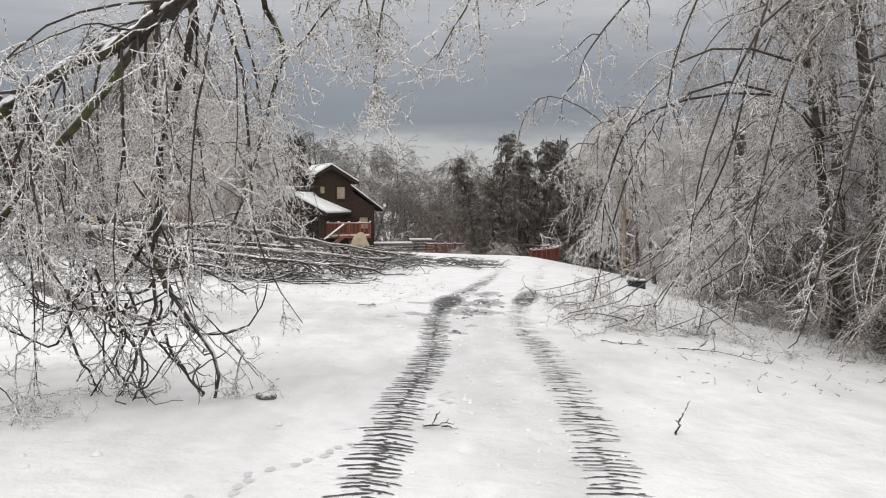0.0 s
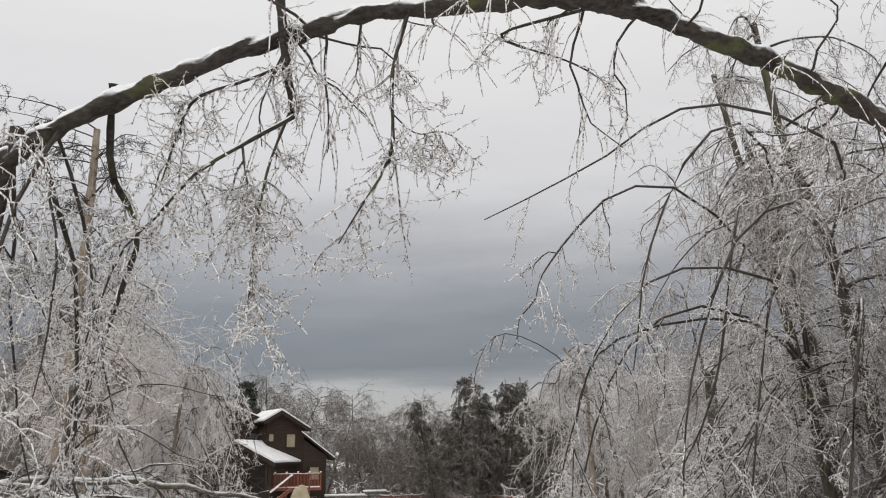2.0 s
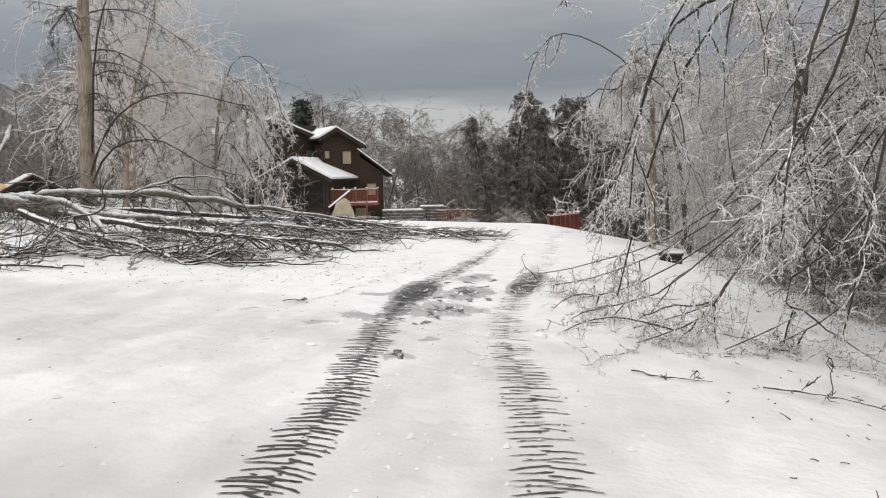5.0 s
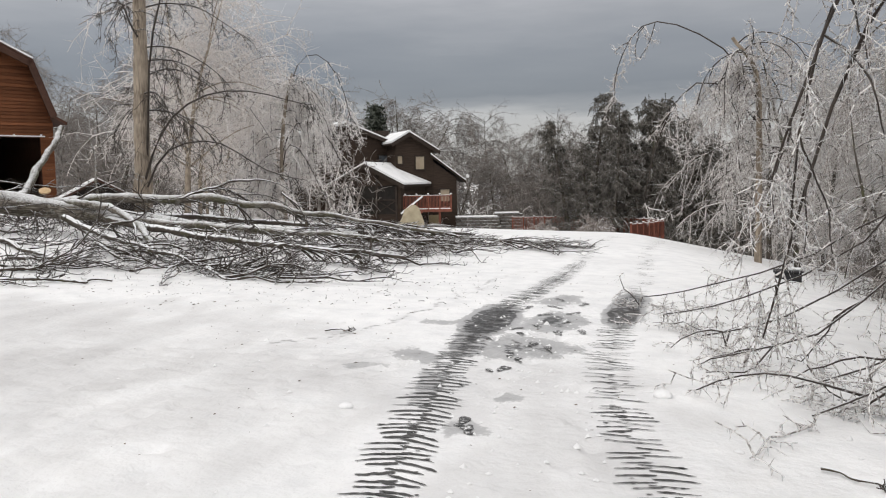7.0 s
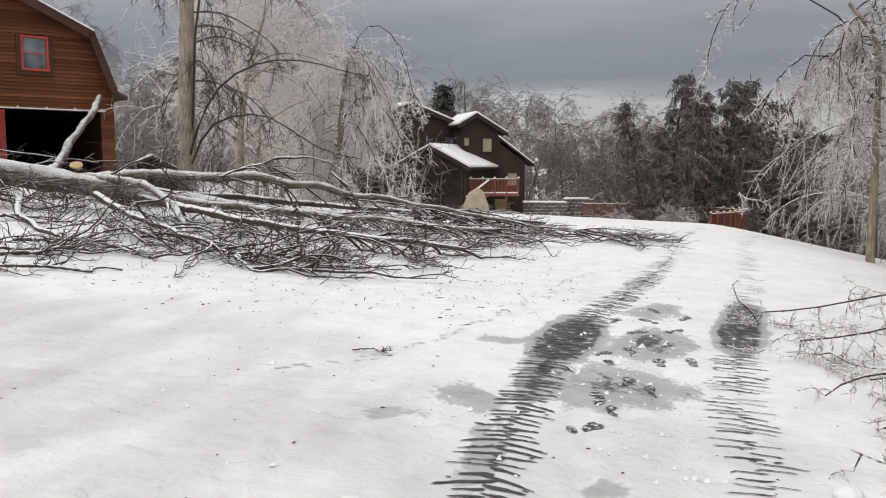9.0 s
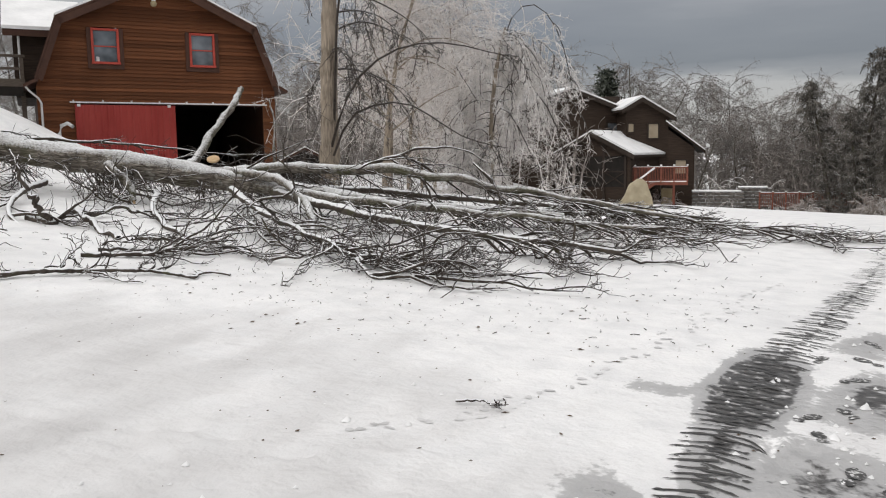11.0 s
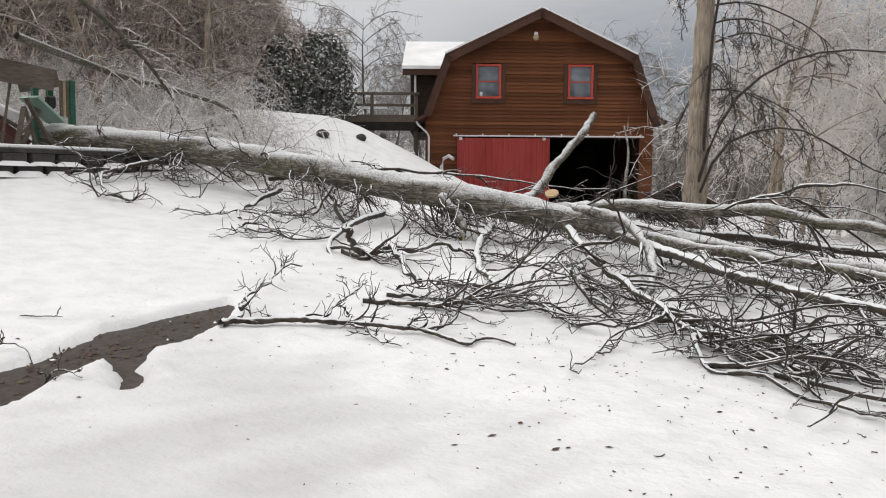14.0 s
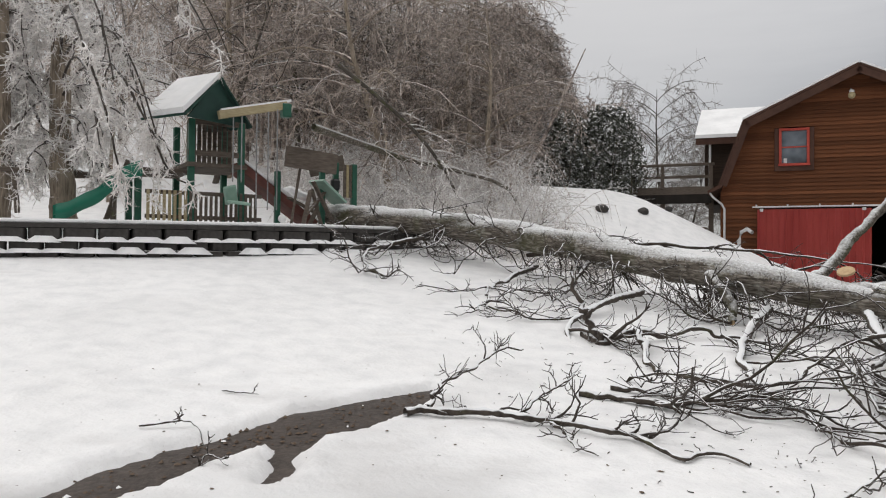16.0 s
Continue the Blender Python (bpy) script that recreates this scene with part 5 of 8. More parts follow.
scatter(CEDARS, [(2.2, 67, 0.85), (5.2, 65, 1.0), (7.6, 66, 1.05), (10.2, 67, 0.95), (13.0, 66, 0.8), (4.0, 71, 1.1), (8.8, 72, 1.15), (15.5, 66, 0.85), (19, 62, 0.8), (23, 60, 0.75), (3.6, 66, 0.7), (6.4, 68, 0.9), (9.0, 65.5, 0.8), (11.6, 68, 0.9), (14.4, 68.5, 0.9), (17.2, 64, 0.75)], "dark evergreens", 55)


def snowy_bush(name, label, x, y, R, H, leaf, material, seed, n=900):
    """A rounded bush: many short stems with leaf blades; snow lies on the upper ones."""
    rng = np.random.default_rng(seed)
    z = G(x, y)
    root = thing(name, label, "bush", pose(x, y, z))
    w, u = rng.uniform(0, 6.28, n), rng.uniform(0, 1, n) ** 0.5
    h = rng.uniform(0.05, 1, n)
    rad = R * np.sqrt(np.clip(1 - (h - 0.35) ** 2 / 0.46, 0.05, 1)) * (0.55 + 0.45 * u) * (1 + 0.2 * np.sin(3 * w) * np.sin(5 * h * 3)) * rng.uniform(0.86, 1.1, n)
    c = np.stack([rad * np.cos(w), rad * np.sin(w), h * H], -1)
    k = 7
    who = np.repeat(np.arange(n), k)
    d = unit(rng.normal(size=(n * k, 3)) + [0, 0, -0.3])
    a = c[who] + rng.normal(size=(n * k, 3)) * leaf * 0.5
    side = unit(np.cross(d, rng.normal(size=d.shape))) * leaf * 0.22
    V = np.stack([a - side * 0.4, a + d * leaf * 0.5 - side, a + d * leaf, a + d * leaf * 0.5 + side], 1).reshape(-1, 3)
    F = np.arange(len(V)).reshape(-1, 4)
    St = grow(rng, np.tile([[0, 0, 0]], (14, 1)) + rng.normal(size=(14, 3)) * [0.3, 0.3, 0], rng.normal(size=(14, 3)) * [0.7, 0.7, 0] + [0, 0, 1], H * 0.9, 7, 0.3, 0.12)
    hang(new("stemwork", mesh_of("stemwork", *tubes(St, taper(St, 0.05, 0.012), 4), BARK_DARK)), root)
    hang(new("foliage", mesh_of("foliage", V, F, material, False)), root, "dark leaves with snow on top")
    return root


LEAF = make_ice("snowy_leaf", (0.030, 0.036, 0.024), (0.13, 0.135, 0.105), 0.3, 0.7, 2.5, 0.5, (0.15, 0.6))
DARK_LEAF = make_ice("dark_conifer", (0.020, 0.028, 0.018), (0.075, 0.085, 0.06), 0.3, 0.7, 2.5, 0.6, None)
snowy_bush("evergreen_shrub", "large dark evergreen shrub heaped with snow", -34.6, 32.6, 1.6, 6.3, 0.20, LEAF, 81, 3600)
snowy_bush("evergreen_shrub", "dark evergreen shrub heaped with snow", -35.5, 30.9, 1.25, 5.0, 0.20, LEAF, 84, 2000)


def vine_mound(label, x, y, R, H, material, seed, n):
    """A tree smothered in hanging vines: a domed mass of fine drooping sprays with gaps."""
    rng = np.random.default_rng(seed)
    root = thing("vine_tree", label, "tree", pose(x, y, G(x, y)))
    T = grow(rng, [[0, 0, -0.2]], [[0.05, 0.0, 1]], H * 0.85, 10, 0.0, 0.05)
    p, d, _, _ = sprout(rng, T, 26, 0.3, 1.0, 0.7)
    d[:, 2] = np.abs(d[:, 2]) + 0.2
    L = grow(rng, p, d, R * rng.uniform(0.6, 1.1, len(p)), 8, 1.4, 0.15)
    w, h = rng.uniform(0, 6.28, n), rng.uniform(0, 1, n) ** 0.7
    lump = 1 + 0.16 * np.sin(3 * w + seed) * np.cos(4 * h) + 0.10 * np.sin(7 * w + 9 * h) + 0.10 * np.sin(11 * w - 6 * h)
    rad = R * np.sqrt(np.clip(1 - h ** 2.6, 0.02, 1)) * lump * rng.uniform(0.55, 1.0, n) ** 0.4
    c = np.stack([rad * np.cos(w), rad * np.sin(w), h * H * lump ** 0.5], -1)
    dirs = np.stack([np.cos(w) * 0.6, np.sin(w) * 0.6, rng.uniform(-0.2, 0.7, n)], -1) + rng.normal(size=(n, 3)) * 0.35
    S = grow(rng, c, dirs, rng.uniform(0.2, 0.8, n), 4, rng.uniform(0.2, 2.4, n), 0.3)
    hang(new("trunk", mesh_of("trunk", *joined(tubes(T, taper(T, 0.2, 0.05), 7), tubes(L, taper(L, 0.06, 0.015), 4)), BARK_DARK)), root)
    tagged(hang(new("vines", mesh_of("vines", *joined(tubes(S, taper(S, 0.017, 0.009), 3), twig_ends(rng, S, 5, 0.08, 0.3, 0.010, 0.15)), material)), root, "hanging brown vines dulled by ice"), kind="stuff")
    return root


for k, (x, y, R, H, n_) in enumerate([(-39.6, 31.2, 2.3, 9.2, 5200), (-38.2, 29.2, 2.4, 8.6, 5200), (-36.6, 27.2, 2.2, 7.6, 4200), (-37.4, 32.6, 1.6, 6.6, 3000)]):
    vine_mound("leafless tree smothered in brown hanging vines", x, y, R, H, ICE_BROWN, 181 + k, n_)
snowy_bush("evergreen_tree", "small dark conifer behind the house", -18.2, 93.8, 1.0, 11.5, 0.5, DARK_LEAF, 83, 700)


def twiggy_bush(label, x, y, R, H, material, seed, n=60, r=0.01):
    rng = np.random.default_rng(seed)
    z = G(x, y)
    root = thing("bare_shrub", label, "bush", pose(x, y, z))
    a = rng.normal(size=(n, 3)); a[:, 2] = np.abs(a[:, 2]) + 0.5
    S = grow(rng, rng.normal(size=(n, 3)) * [R * 0.25, R * 0.25, 0], a, rng.uniform(0.6, 1.2, n) * H * 1.3, 7, 1.6, 0.1)
    p, d, _, _ = sprout(rng, S, 9, 0.2, 1.0, 0.6, 0.2)
    W = grow(rng, p, d, H * rng.uniform(0.2, 0.5, len(p)), 4, 1.4, 0.15)
    tagged(hang(new("stemwork", mesh_of("stemwork", *tubes(S, taper(S, r * 1.6, r), 3), material)), root), kind="stuff")
    tagged(hang(new("twiggage", mesh_of("twiggage", *tubes(W, taper(W, r, r * 0.5), 3), material)), root), kind="stuff")
    return root


ICE_TAN = make_ice("iced_tan_twig", (0.14, 0.105, 0.085), (0.40, 0.34, 0.30), 0.3, 0.7, 5.0, 0.4, (0.5, 1.0))
twiggy_bush("domed leafless shrub glazed with ice by the fence", 2.5, 38.6, 0.5, 0.62, ICE_TAN, 91, 200, 0.010)
twiggy_bush("domed leafless shrub glazed with ice by the fence", 0.5, 38.7, 0.25, 0.38, ICE_TAN, 92, 110, 0.010)
twiggy_bush("pale iced shrub beside the house wall", -4.5, 74.5, 1.8, 2.6, ICE_PALE, 93, 50, 0.03)
twiggy_bush("pale iced shrub beside the house wall", -2.8, 75.5, 1.5, 2.4, ICE_PALE, 94, 50, 0.03)
twiggy_bush("brown iced shrub at the foot of the deck", -9.3, 70.6, 1.2, 1.6, ICE_TAN, 95, 50, 0.025)
for k, (x, y, R, H) in enumerate([(8.6, 12.4, 1.3, 1.6), (9.6, 10.6, 1.4, 1.8), (8.3, 10.4, 0.9, 1.0), (9.2, 14.0, 1.3, 1.7), (8.6, 16.0, 1.2, 1.6), (7.6, 18.2, 1.1, 1.4), (10.6, 11.8, 1.6, 2.2), (8.2, 20.6, 1.1, 1.5), (7.6, 23.0, 1.0, 1.2), (6.6, 17.0, 0.8, 0.9), (10.6, 14.6, 1.6, 2.4), (10.0, 17.0, 1.6, 2.4)]):
    twiggy_bush("tangled brown undergrowth glazed with ice", x, y, R, H, ICE_BRUSH if k % 3 else ICE_MID, 100 + k, 90, 0.007)
for k, (x, y, R, H) in enumerate([(-18.8, 19.6, 1.3, 1.7), (-17.2, 20.6, 1.2, 1.5), (-20.5, 20.0, 1.5, 2.0), (-19.5, 22.0, 1.5, 1.8), (-15.6, 21.6, 0.9, 1.0)]):
    twiggy_bush("leafless grey undergrowth behind the fallen trunk", x, y, R, H, ICE_PALE, 120 + k, 60, 0.008)

for k, (x, y, R, H) in enumerate([(-9.9, 25.4, 0.5, 1.9), (-9.2, 26.0, 0.5, 1.5), (-10.6, 25.2, 0.5, 1.0), (-11.6, 24.2, 0.5, 0.9), (-12.9, 23.4, 0.4, 0.7), (-8.2, 27.2, 0.6, 1.2)]):
    twiggy_bush("dark leafless brush behind the fallen trunk", x, y, R, H, TWIG_WET, 130 + k, 34, 0.006)

# broken trunk with a snow cap among the roadside trees
snag = thing("dead_tree", "snapped dead trunk with a cap of snow", "tree stump", pose(8.35, 23.5, G(8.35, 23.5)))
P = spline([(0, 0, -0.1), (0.05, 0, 2.0), (0.0, 0.02, 3.6), (0.02, 0, 5.0)], 10)[None]
hang(new("trunk", mesh_of("trunk", *tubes(P, taper(P, 0.17, 0.14), 9), BARK_DARK)), snag)
bm = bmesh.new(); bmesh.ops.create_uvsphere(bm, u_segments=10, v_segments=6, radius=0.16, matrix=Matrix.Translation((0.02, 0, 5.0)) @ Matrix.Diagonal((1.1, 1.1, 0.6, 1)))
part("snow_cap", bm, CAP, snag)

# big trunks beside the playground
_f = np.random.default_rng(302)
SWEEP = []
for k in range(5):
    z0, e = _f.uniform(4.6, 8.5), np.array([_f.uniform(-17.0, -15.4), _f.uniform(11.6, 14.2), 0])
    drop, top = _f.uniform(1.4, 2.6), _f.uniform(0.3, 0.8)
    u = np.linspace(0, 1, 8)
    SWEEP.append([tuple(np.array([-18.8, 11.3, z0]) * (1 - v) + np.array([e[0], e[1], z0]) * v + [0, 0, 4 * top * v * (1 - v) - drop * v ** 2.5]) for v in u])
arched_tree("tall_tree", "thick grey trunk with iced twigs beside the playset", [(-18.6, 10.2, G(-18.6, 10.2) - 0.1), (-18.6, 10.2, 5.0), (-18.5, 10.1, 12.0)], 0.30, [], 36, BARK_TAN, ICE_WHITE, (1.0, 2.6), 24, 11, 10, 0, 0.85, 1.7, 2.1)
arched_tree("tall_tree", "thick grey trunk with iced twigs beside the playset", [(-18.9, 11.4, G(-18.9, 11.4) - 0.1), (-18.8, 11.3, 5.0), (-18.9, 11.2, 12.0)], 0.27, [
    [(-18.8, 11.3, 5.6), (-17.6, 11.5, 6.2), (-16.3, 11.8, 6.0), (-15.6, 12.1, 5.2), (-15.3, 12.4, 4.4), (-15.2, 12.6, 3.7), (-15.2, 12.7, 3.2), (-15.2, 12.8, 2.9)],
    [(-18.8, 11.3, 4.8), (-17.6, 11.9, 5.3), (-16.6, 12.5, 5.1), (-16.0, 12.9, 4.4), (-15.8, 13.2, 3.8), (-15.7, 13.4, 3.3), (-15.7, 13.6, 3.0), (-15.7, 13.8, 2.9)]] + SWEEP, 37, BARK_TAN, ICE_WHITE, (1.0, 2.6), 22, 12, 10, 1, 0.85, 1.7, 2.1, limb_r=[0.03] * 7, hung=(0.3, 1.0))

for nm, lab, pts, r, mt in (("fallen_sapling", "thin pale fallen trunk leaning behind the playset", [(-20.72, 16.73, 4.87), (-21.5, 18.1, 4.63), (-22.2, 19.51, 4.39), (-22.33, 20.86, 4.18), (-22.25, 22.54, 3.68)], 0.10, BARK_LOG),
                           ("leaning_sapling", "thin dark sapling leaning downhill", [(-21.62, 17.5, 6.69), (-21.35, 18.81, 5.62), (-21.14, 19.61, 4.81), (-21.0, 20.2, 4.0), (-20.9, 20.6, 3.2)], 0.06, BARK_DARK)):
    o = np.array([pts[-1][0], pts[-1][1], G(*pts[-1][:2])])
    P = spline(pts + [(pts[-1][0] + 0.05, pts[-1][1] + 0.5, G(pts[-1][0] + 0.05, pts[-1][1] + 0.5) - 0.05)], 16)[None]
    root = thing(nm, lab, "fallen tree", pose(*o))
    V, F = tubes(P, taper(P, r, r * 0.5), 7); hang(new("trunk", mesh_of("trunk", V - o, F, mt)), root)
    rng = np.random.default_rng(160)
    p, d, _, _ = sprout(rng, P, 16, 0.1, 1.0, 0.7)
    S = grow(rng, p, d, rng.uniform(0.5, 1.6, len(p)), 6, 1.2, 0.15, gnd)
    V, F = joined(tubes(S, taper(S, 0.016, 0.007), 4), twig_ends(rng, S, 9, 0.1, 0.45, 0.008))
    tagged(hang(new("branchwork", mesh_of("branchwork", V - o, F, ICE_PALE)), root), kind="stuff")

# ---- fallen tree ----
rng = np.random.default_rng(131)
FO = np.array([-11.5, 21.5, G(-11.5, 21.5)])
fallen = thing("fallen_tree", "huge fallen grey-barked tree with a broken snow-dusted crown", "fallen tree", pose(*FO))
TR = spline([(-19.4, 17.0, 2.62), (-18.0, 17.75, 2.5), (-16.1, 18.9, 2.28), (-13.95, 20.25, 1.9), (-12.2, 21.15, 1.55), (-10.8, 22.0, 1.3), (-9.6, 22.7, 1.05), (-8.2, 23.0, 0.85), (-6.6, 23.3, 0.62), (-5.0, 23.6, 0.5), (-3.4, 23.9, 0.4)], 160)[None]
tr_r = np.interp(np.linspace(0, 1, 160), [0, 0.3, 0.55, 0.65, 0.8, 1], [0.25, 0.255, 0.235, 0.17, 0.11, 0.05])[None]
V, F = knobbly(TR, tr_r, 26, 7, 0.11, 0.5)
hang(new("trunk", mesh_of("trunk", V - FO, F, BARK_LOG)), fallen, "furrowed grey-brown trunk with frost along the top")


FALLEN = make_bark("fallen_branch", (0.018, 0.014, 0.012), (0.085, 0.070, 0.058), (0.40, 0.62, 11.0, 0.7), (1, 1, 1), 22.0, 0.25)


FALLEN_THIN = make_bark("fallen_thin_branch", (0.016, 0.012, 0.010), (0.072, 0.058, 0.048), (0.60, 0.82, 11.0, 0.7), (1, 1, 1), 22.0, 0.2)


def branch_part(name, pts, r0, r1, label, mat=None, n=16, k=9):
    mat = mat or (FALLEN if r0 < 0.088 else BARK_LOG)
    P = spline(pts, n)[None]
    P[0, 2:] += rng.normal(size=(n - 2, 3)) * r0 * (0.10 if "stub" in label else 0.16 if r0 > 0.08 else 0.38)
    r1 = r1 * 0.4 if r0 < 0.075 and r1 < 0.031 else r1
    P2 = spline(P[0], 48)[None]
    V, F = knobbly(P2, taper(P2, r0, r1), k, int(r0 * 1e4), 0.26, 0.12)
    hang(new(name, mesh_of(name, V - FO, F, mat)), fallen, label)
    return P


def disc_part(name, c, r, d, label):
    bm = bmesh.new()
    m = Matrix.Translation(Vector(c) - Vector(FO)) @ Vector(d).to_track_quat("Z", "Y").to_matrix().to_4x4()
    bmesh.ops.create_cone(bm, cap_ends=True, segments=14, radius1=r, radius2=r * 0.97, depth=0.03, matrix=m)
    part(name, bm, CUT, fallen, label)


BOUGHS = [branch_part("limb", *a) for a in (
    ([(-9.9, 22.6, 1.15), (-9.0, 23.1, 1.25), (-7.4, 23.6, 1.24), (-5.7, 23.95, 1.1), (-4.6, 24.1, 0.85), (-3.3, 24.4, 0.66), (-1.6, 24.6, 0.32)], 0.13, 0.03, "long limb lying over the crown"),
    ([(-11.5, 21.5, 1.42), (-11.25, 21.42, 1.33), (-10.95, 21.42, 1.12), (-10.78, 21.45, 0.92), (-10.72, 21.38, 0.72)], 0.095, 0.055, "snow-covered limb curving to the ground"),
    ([(-9.5, 22.72, 1.2), (-8.6, 22.64, 1.13), (-7.95, 22.32, 0.92), (-7.39, 21.95, 0.69), (-6.97, 21.47, 0.46), (-6.62, 20.92, 0.27), (-6.35, 20.4, 0.17)], 0.088, 0.045, "snow-covered limb curving to the ground"),
    ([(-10.32, 22.33, 1.25), (-10.45, 22.95, 1.62), (-10.55, 23.6, 2.15), (-10.58, 24.1, 2.55), (-10.7, 24.6, 2.95)], 0.088, 0.058, "broken upright limb stub", BARK_LOG),
    ([(-9.6, 24.2, 0.9), (-9.78, 24.4, 1.6), (-9.88, 24.6, 2.2), (-10.12, 24.75, 2.72)], 0.042, 0.03, "broken upright limb stub", BARK_LOG),
    ([(-13.4, 20.5, 1.6), (-13.0, 19.9, 1.15), (-12.5, 19.4, 0.95), (-11.9, 18.9, 0.8)], 0.045, 0.02, "side limb on the snow"),
    ([(-10.05, 18.66, 0.66), (-9.6, 18.66, 0.58), (-9.75, 19.14, 0.66), (-9.72, 19.71, 0.66), (-9.85, 20.3, 0.66), (-9.5, 20.6, 0.6), (-8.88, 20.96, 0.5)], 0.062, 0.025, "thick side limb on the snow"),
    ([(-9.59, 18.65, 0.5), (-9.63, 18.61, 0.7), (-9.72, 18.49, 0.96), (-9.79, 18.38, 1.22), (-9.81, 18.35, 1.5)], 0.062, 0.03, "broken upright spur"),
    ([(-9.7, 19.2, 0.72), (-9.2, 19.0, 0.6), (-8.74, 18.78, 0.5), (-8.14, 18.53, 0.40)], 0.044, 0.036, "short broken side limb"),
    ([(-7.96, 18.64, 0.41), (-7.63, 18.94, 0.38), (-7.45, 19.28, 0.36), (-7.55, 19.74, 0.40), (-7.5, 19.92, 0.55), (-7.34, 20.1, 0.73), (-7.15, 20.3, 0.85)], 0.034, 0.015, "bent side limb on the snow"),
    ([(-7.5, 17.3, 0.36), (-7.28, 17.54, 0.34), (-7.11, 17.76, 0.32), (-6.95, 17.94, 0.31), (-6.7, 18.3, 0.27)], 0.036, 0.02, "thin limb on the snow"),
    ([(-7.65, 17.7, 0.37), (-7.42, 17.96, 0.35), (-7.18, 18.18, 0.33), (-6.8, 18.5, 0.28)], 0.03, 0.016, "thin limb on the snow"),
    ([(-5.5, 19.45, 0.22), (-5.1, 19.47, 0.24), (-4.81, 19.49, 0.20), (-4.4, 19.27, 0.18), (-3.88, 19.35, 0.14)], 0.038, 0.02, "dark limb at the edge of the crown"),
    ([(-4.75, 19.1, 0.2), (-4.65, 18.93, 0.18), (-4.21, 18.43, 0.12), (-3.99, 18.29, 0.10), (-3.83, 18.56, 0.10), (-3.5, 18.65, 0.10)], 0.028, 0.014, "dark limb at the edge of the crown"),
    ([(-7.19, 22.6, 0.75), (-6.29, 21.9, 0.55), (-5.68, 21.4, 0.42), (-5.22, 21.0, 0.3)], 0.05, 0.025, "dark limb inside the crown"),
    ([(-9.7, 23.1, 0.8), (-8.6, 22.0, 0.6), (-7.5, 20.6, 0.45), (-6.6, 19.8, 0.32), (-5.6, 19.2, 0.22)], 0.055, 0.022, "limb lying on the snow"),
    ([(-8.9, 22.9, 0.9), (-7.0, 22.4, 0.75), (-5.0, 22.3, 0.6), (-3.2, 22.6, 0.45), (-1.6, 23.0, 0.3)], 0.09, 0.03, "long limb inside the crown"),
    ([(-8.8, 22.9, 0.85), (-6.8, 21.8, 0.65), (-5.0, 21.0, 0.5), (-3.4, 20.7, 0.36), (-1.8, 20.9, 0.2)], 0.085, 0.03, "long limb inside the crown"),
    ([(-9.0, 22.9, 0.9), (-7.4, 24.2, 0.8), (-5.4, 25.1, 0.6), (-3.2, 25.6, 0.4), (-1.0, 25.6, 0.25)], 0.085, 0.03, "long limb behind the crown"),
    ([(-9.4, 22.5, 0.9), (-7.8, 21.2, 0.6), (-6.3, 20.1, 0.42), (-5.0, 19.3, 0.26), (-3.8, 18.9, 0.15)], 0.07, 0.025, "limb lying on the snow"),
    ([(-10.6, 21.9, 0.9), (-9.6, 20.7, 0.62), (-8.3, 19.7, 0.45), (-7.0, 19.0, 0.3), (-5.8, 18.7, 0.2)], 0.07, 0.025, "limb lying on the snow"),
    ([(-12.2, 20.8, 1.1), (-11.4, 19.6, 0.95), (-10.4, 18.6, 0.7), (-9.2, 18.1, 0.45), (-7.8, 18.0, 0.32)], 0.06, 0.02, "limb lying on the snow"),
    ([(-14.3, 19.9, 1.5), (-13.8, 19.0, 1.2), (-12.9, 18.4, 1.05), (-11.8, 18.0, 0.85)], 0.05, 0.018, "limb lying on the snow"),
    ([(-16.6, 18.4, 2.05), (-16.2, 17.4, 1.85), (-15.2, 16.9, 1.65), (-14.2, 16.8, 1.35)], 0.05, 0.018, "limb hanging over the block wall"),
    ([(-5.2, 23.6, 0.5), (-3.8, 24.4, 0.45), (-2.2, 24.9, 0.35), (-0.8, 25.1, 0.2), (0.7, 25.0, 0.1)], 0.06, 0.02, "outer limb of the crown"),
    ([(-7.4, 23.6, 1.2), (-6.5, 24.0, 1.55), (-5.6, 24.2, 1.6), (-4.8, 24.2, 1.3)], 0.04, 0.015, "raised side limb"),
    ([(-15.0, 20.0, 1.7), (-13.6, 21.6, 1.9), (-12.0, 22.9, 1.75), (-10.2, 23.8, 1.5)], 0.05, 0.02, "limb behind the trunk"))]
disc_part("cut_end", (-9.86, 22.58, 1.46), 0.12, (0.25, -0.45, 0.85), "fresh yellow saw cut")
disc_part("cut_end", (-10.72, 21.36, 0.70), 0.055, (0.3, -0.9, 0.0), "fresh orange break")
ML = np.concatenate([spline(P[0], 14)[None] for i, P in enumerate(BOUGHS) if i not in (3, 4, 7, 8)])
crown_only = np.concatenate([spline(BOUGHS[i][0], 14)[None] for i in (0, 16, 17, 18, 19, 24)] + [spline(TR[0, 88:], 14)[None]])
p, d, _, _ = sprout(rng, ML, 6, 0.12, 1.0, 0.62)
p2, d2, _, _ = sprout(rng, crown_only, 15, 0.2, 1.0, 0.6)
p4, d4, _, _ = sprout(rng, crown_only, 11, 0.62, 1.0, 0.6)
p3, d3, _, _ = sprout(rng, np.stack([spline(TR[0, a:a + 30], 14) for a in (8, 26, 44, 62)]), 22, 0.0, 1.0, 0.95, 0.45)
p, d = np.concatenate([p, p2, p3, p4]), np.concatenate([d, d2, d3, d4])
d = unit(d * [1, 1, 0.40] + [0.62, -0.02, -0.20])
C1 = grow(rng, p, d, rng.uniform(0.6, 2.2, len(p)), 10, rng.uniform(0.1, 0.9, len(p)), 0.17, gnd)
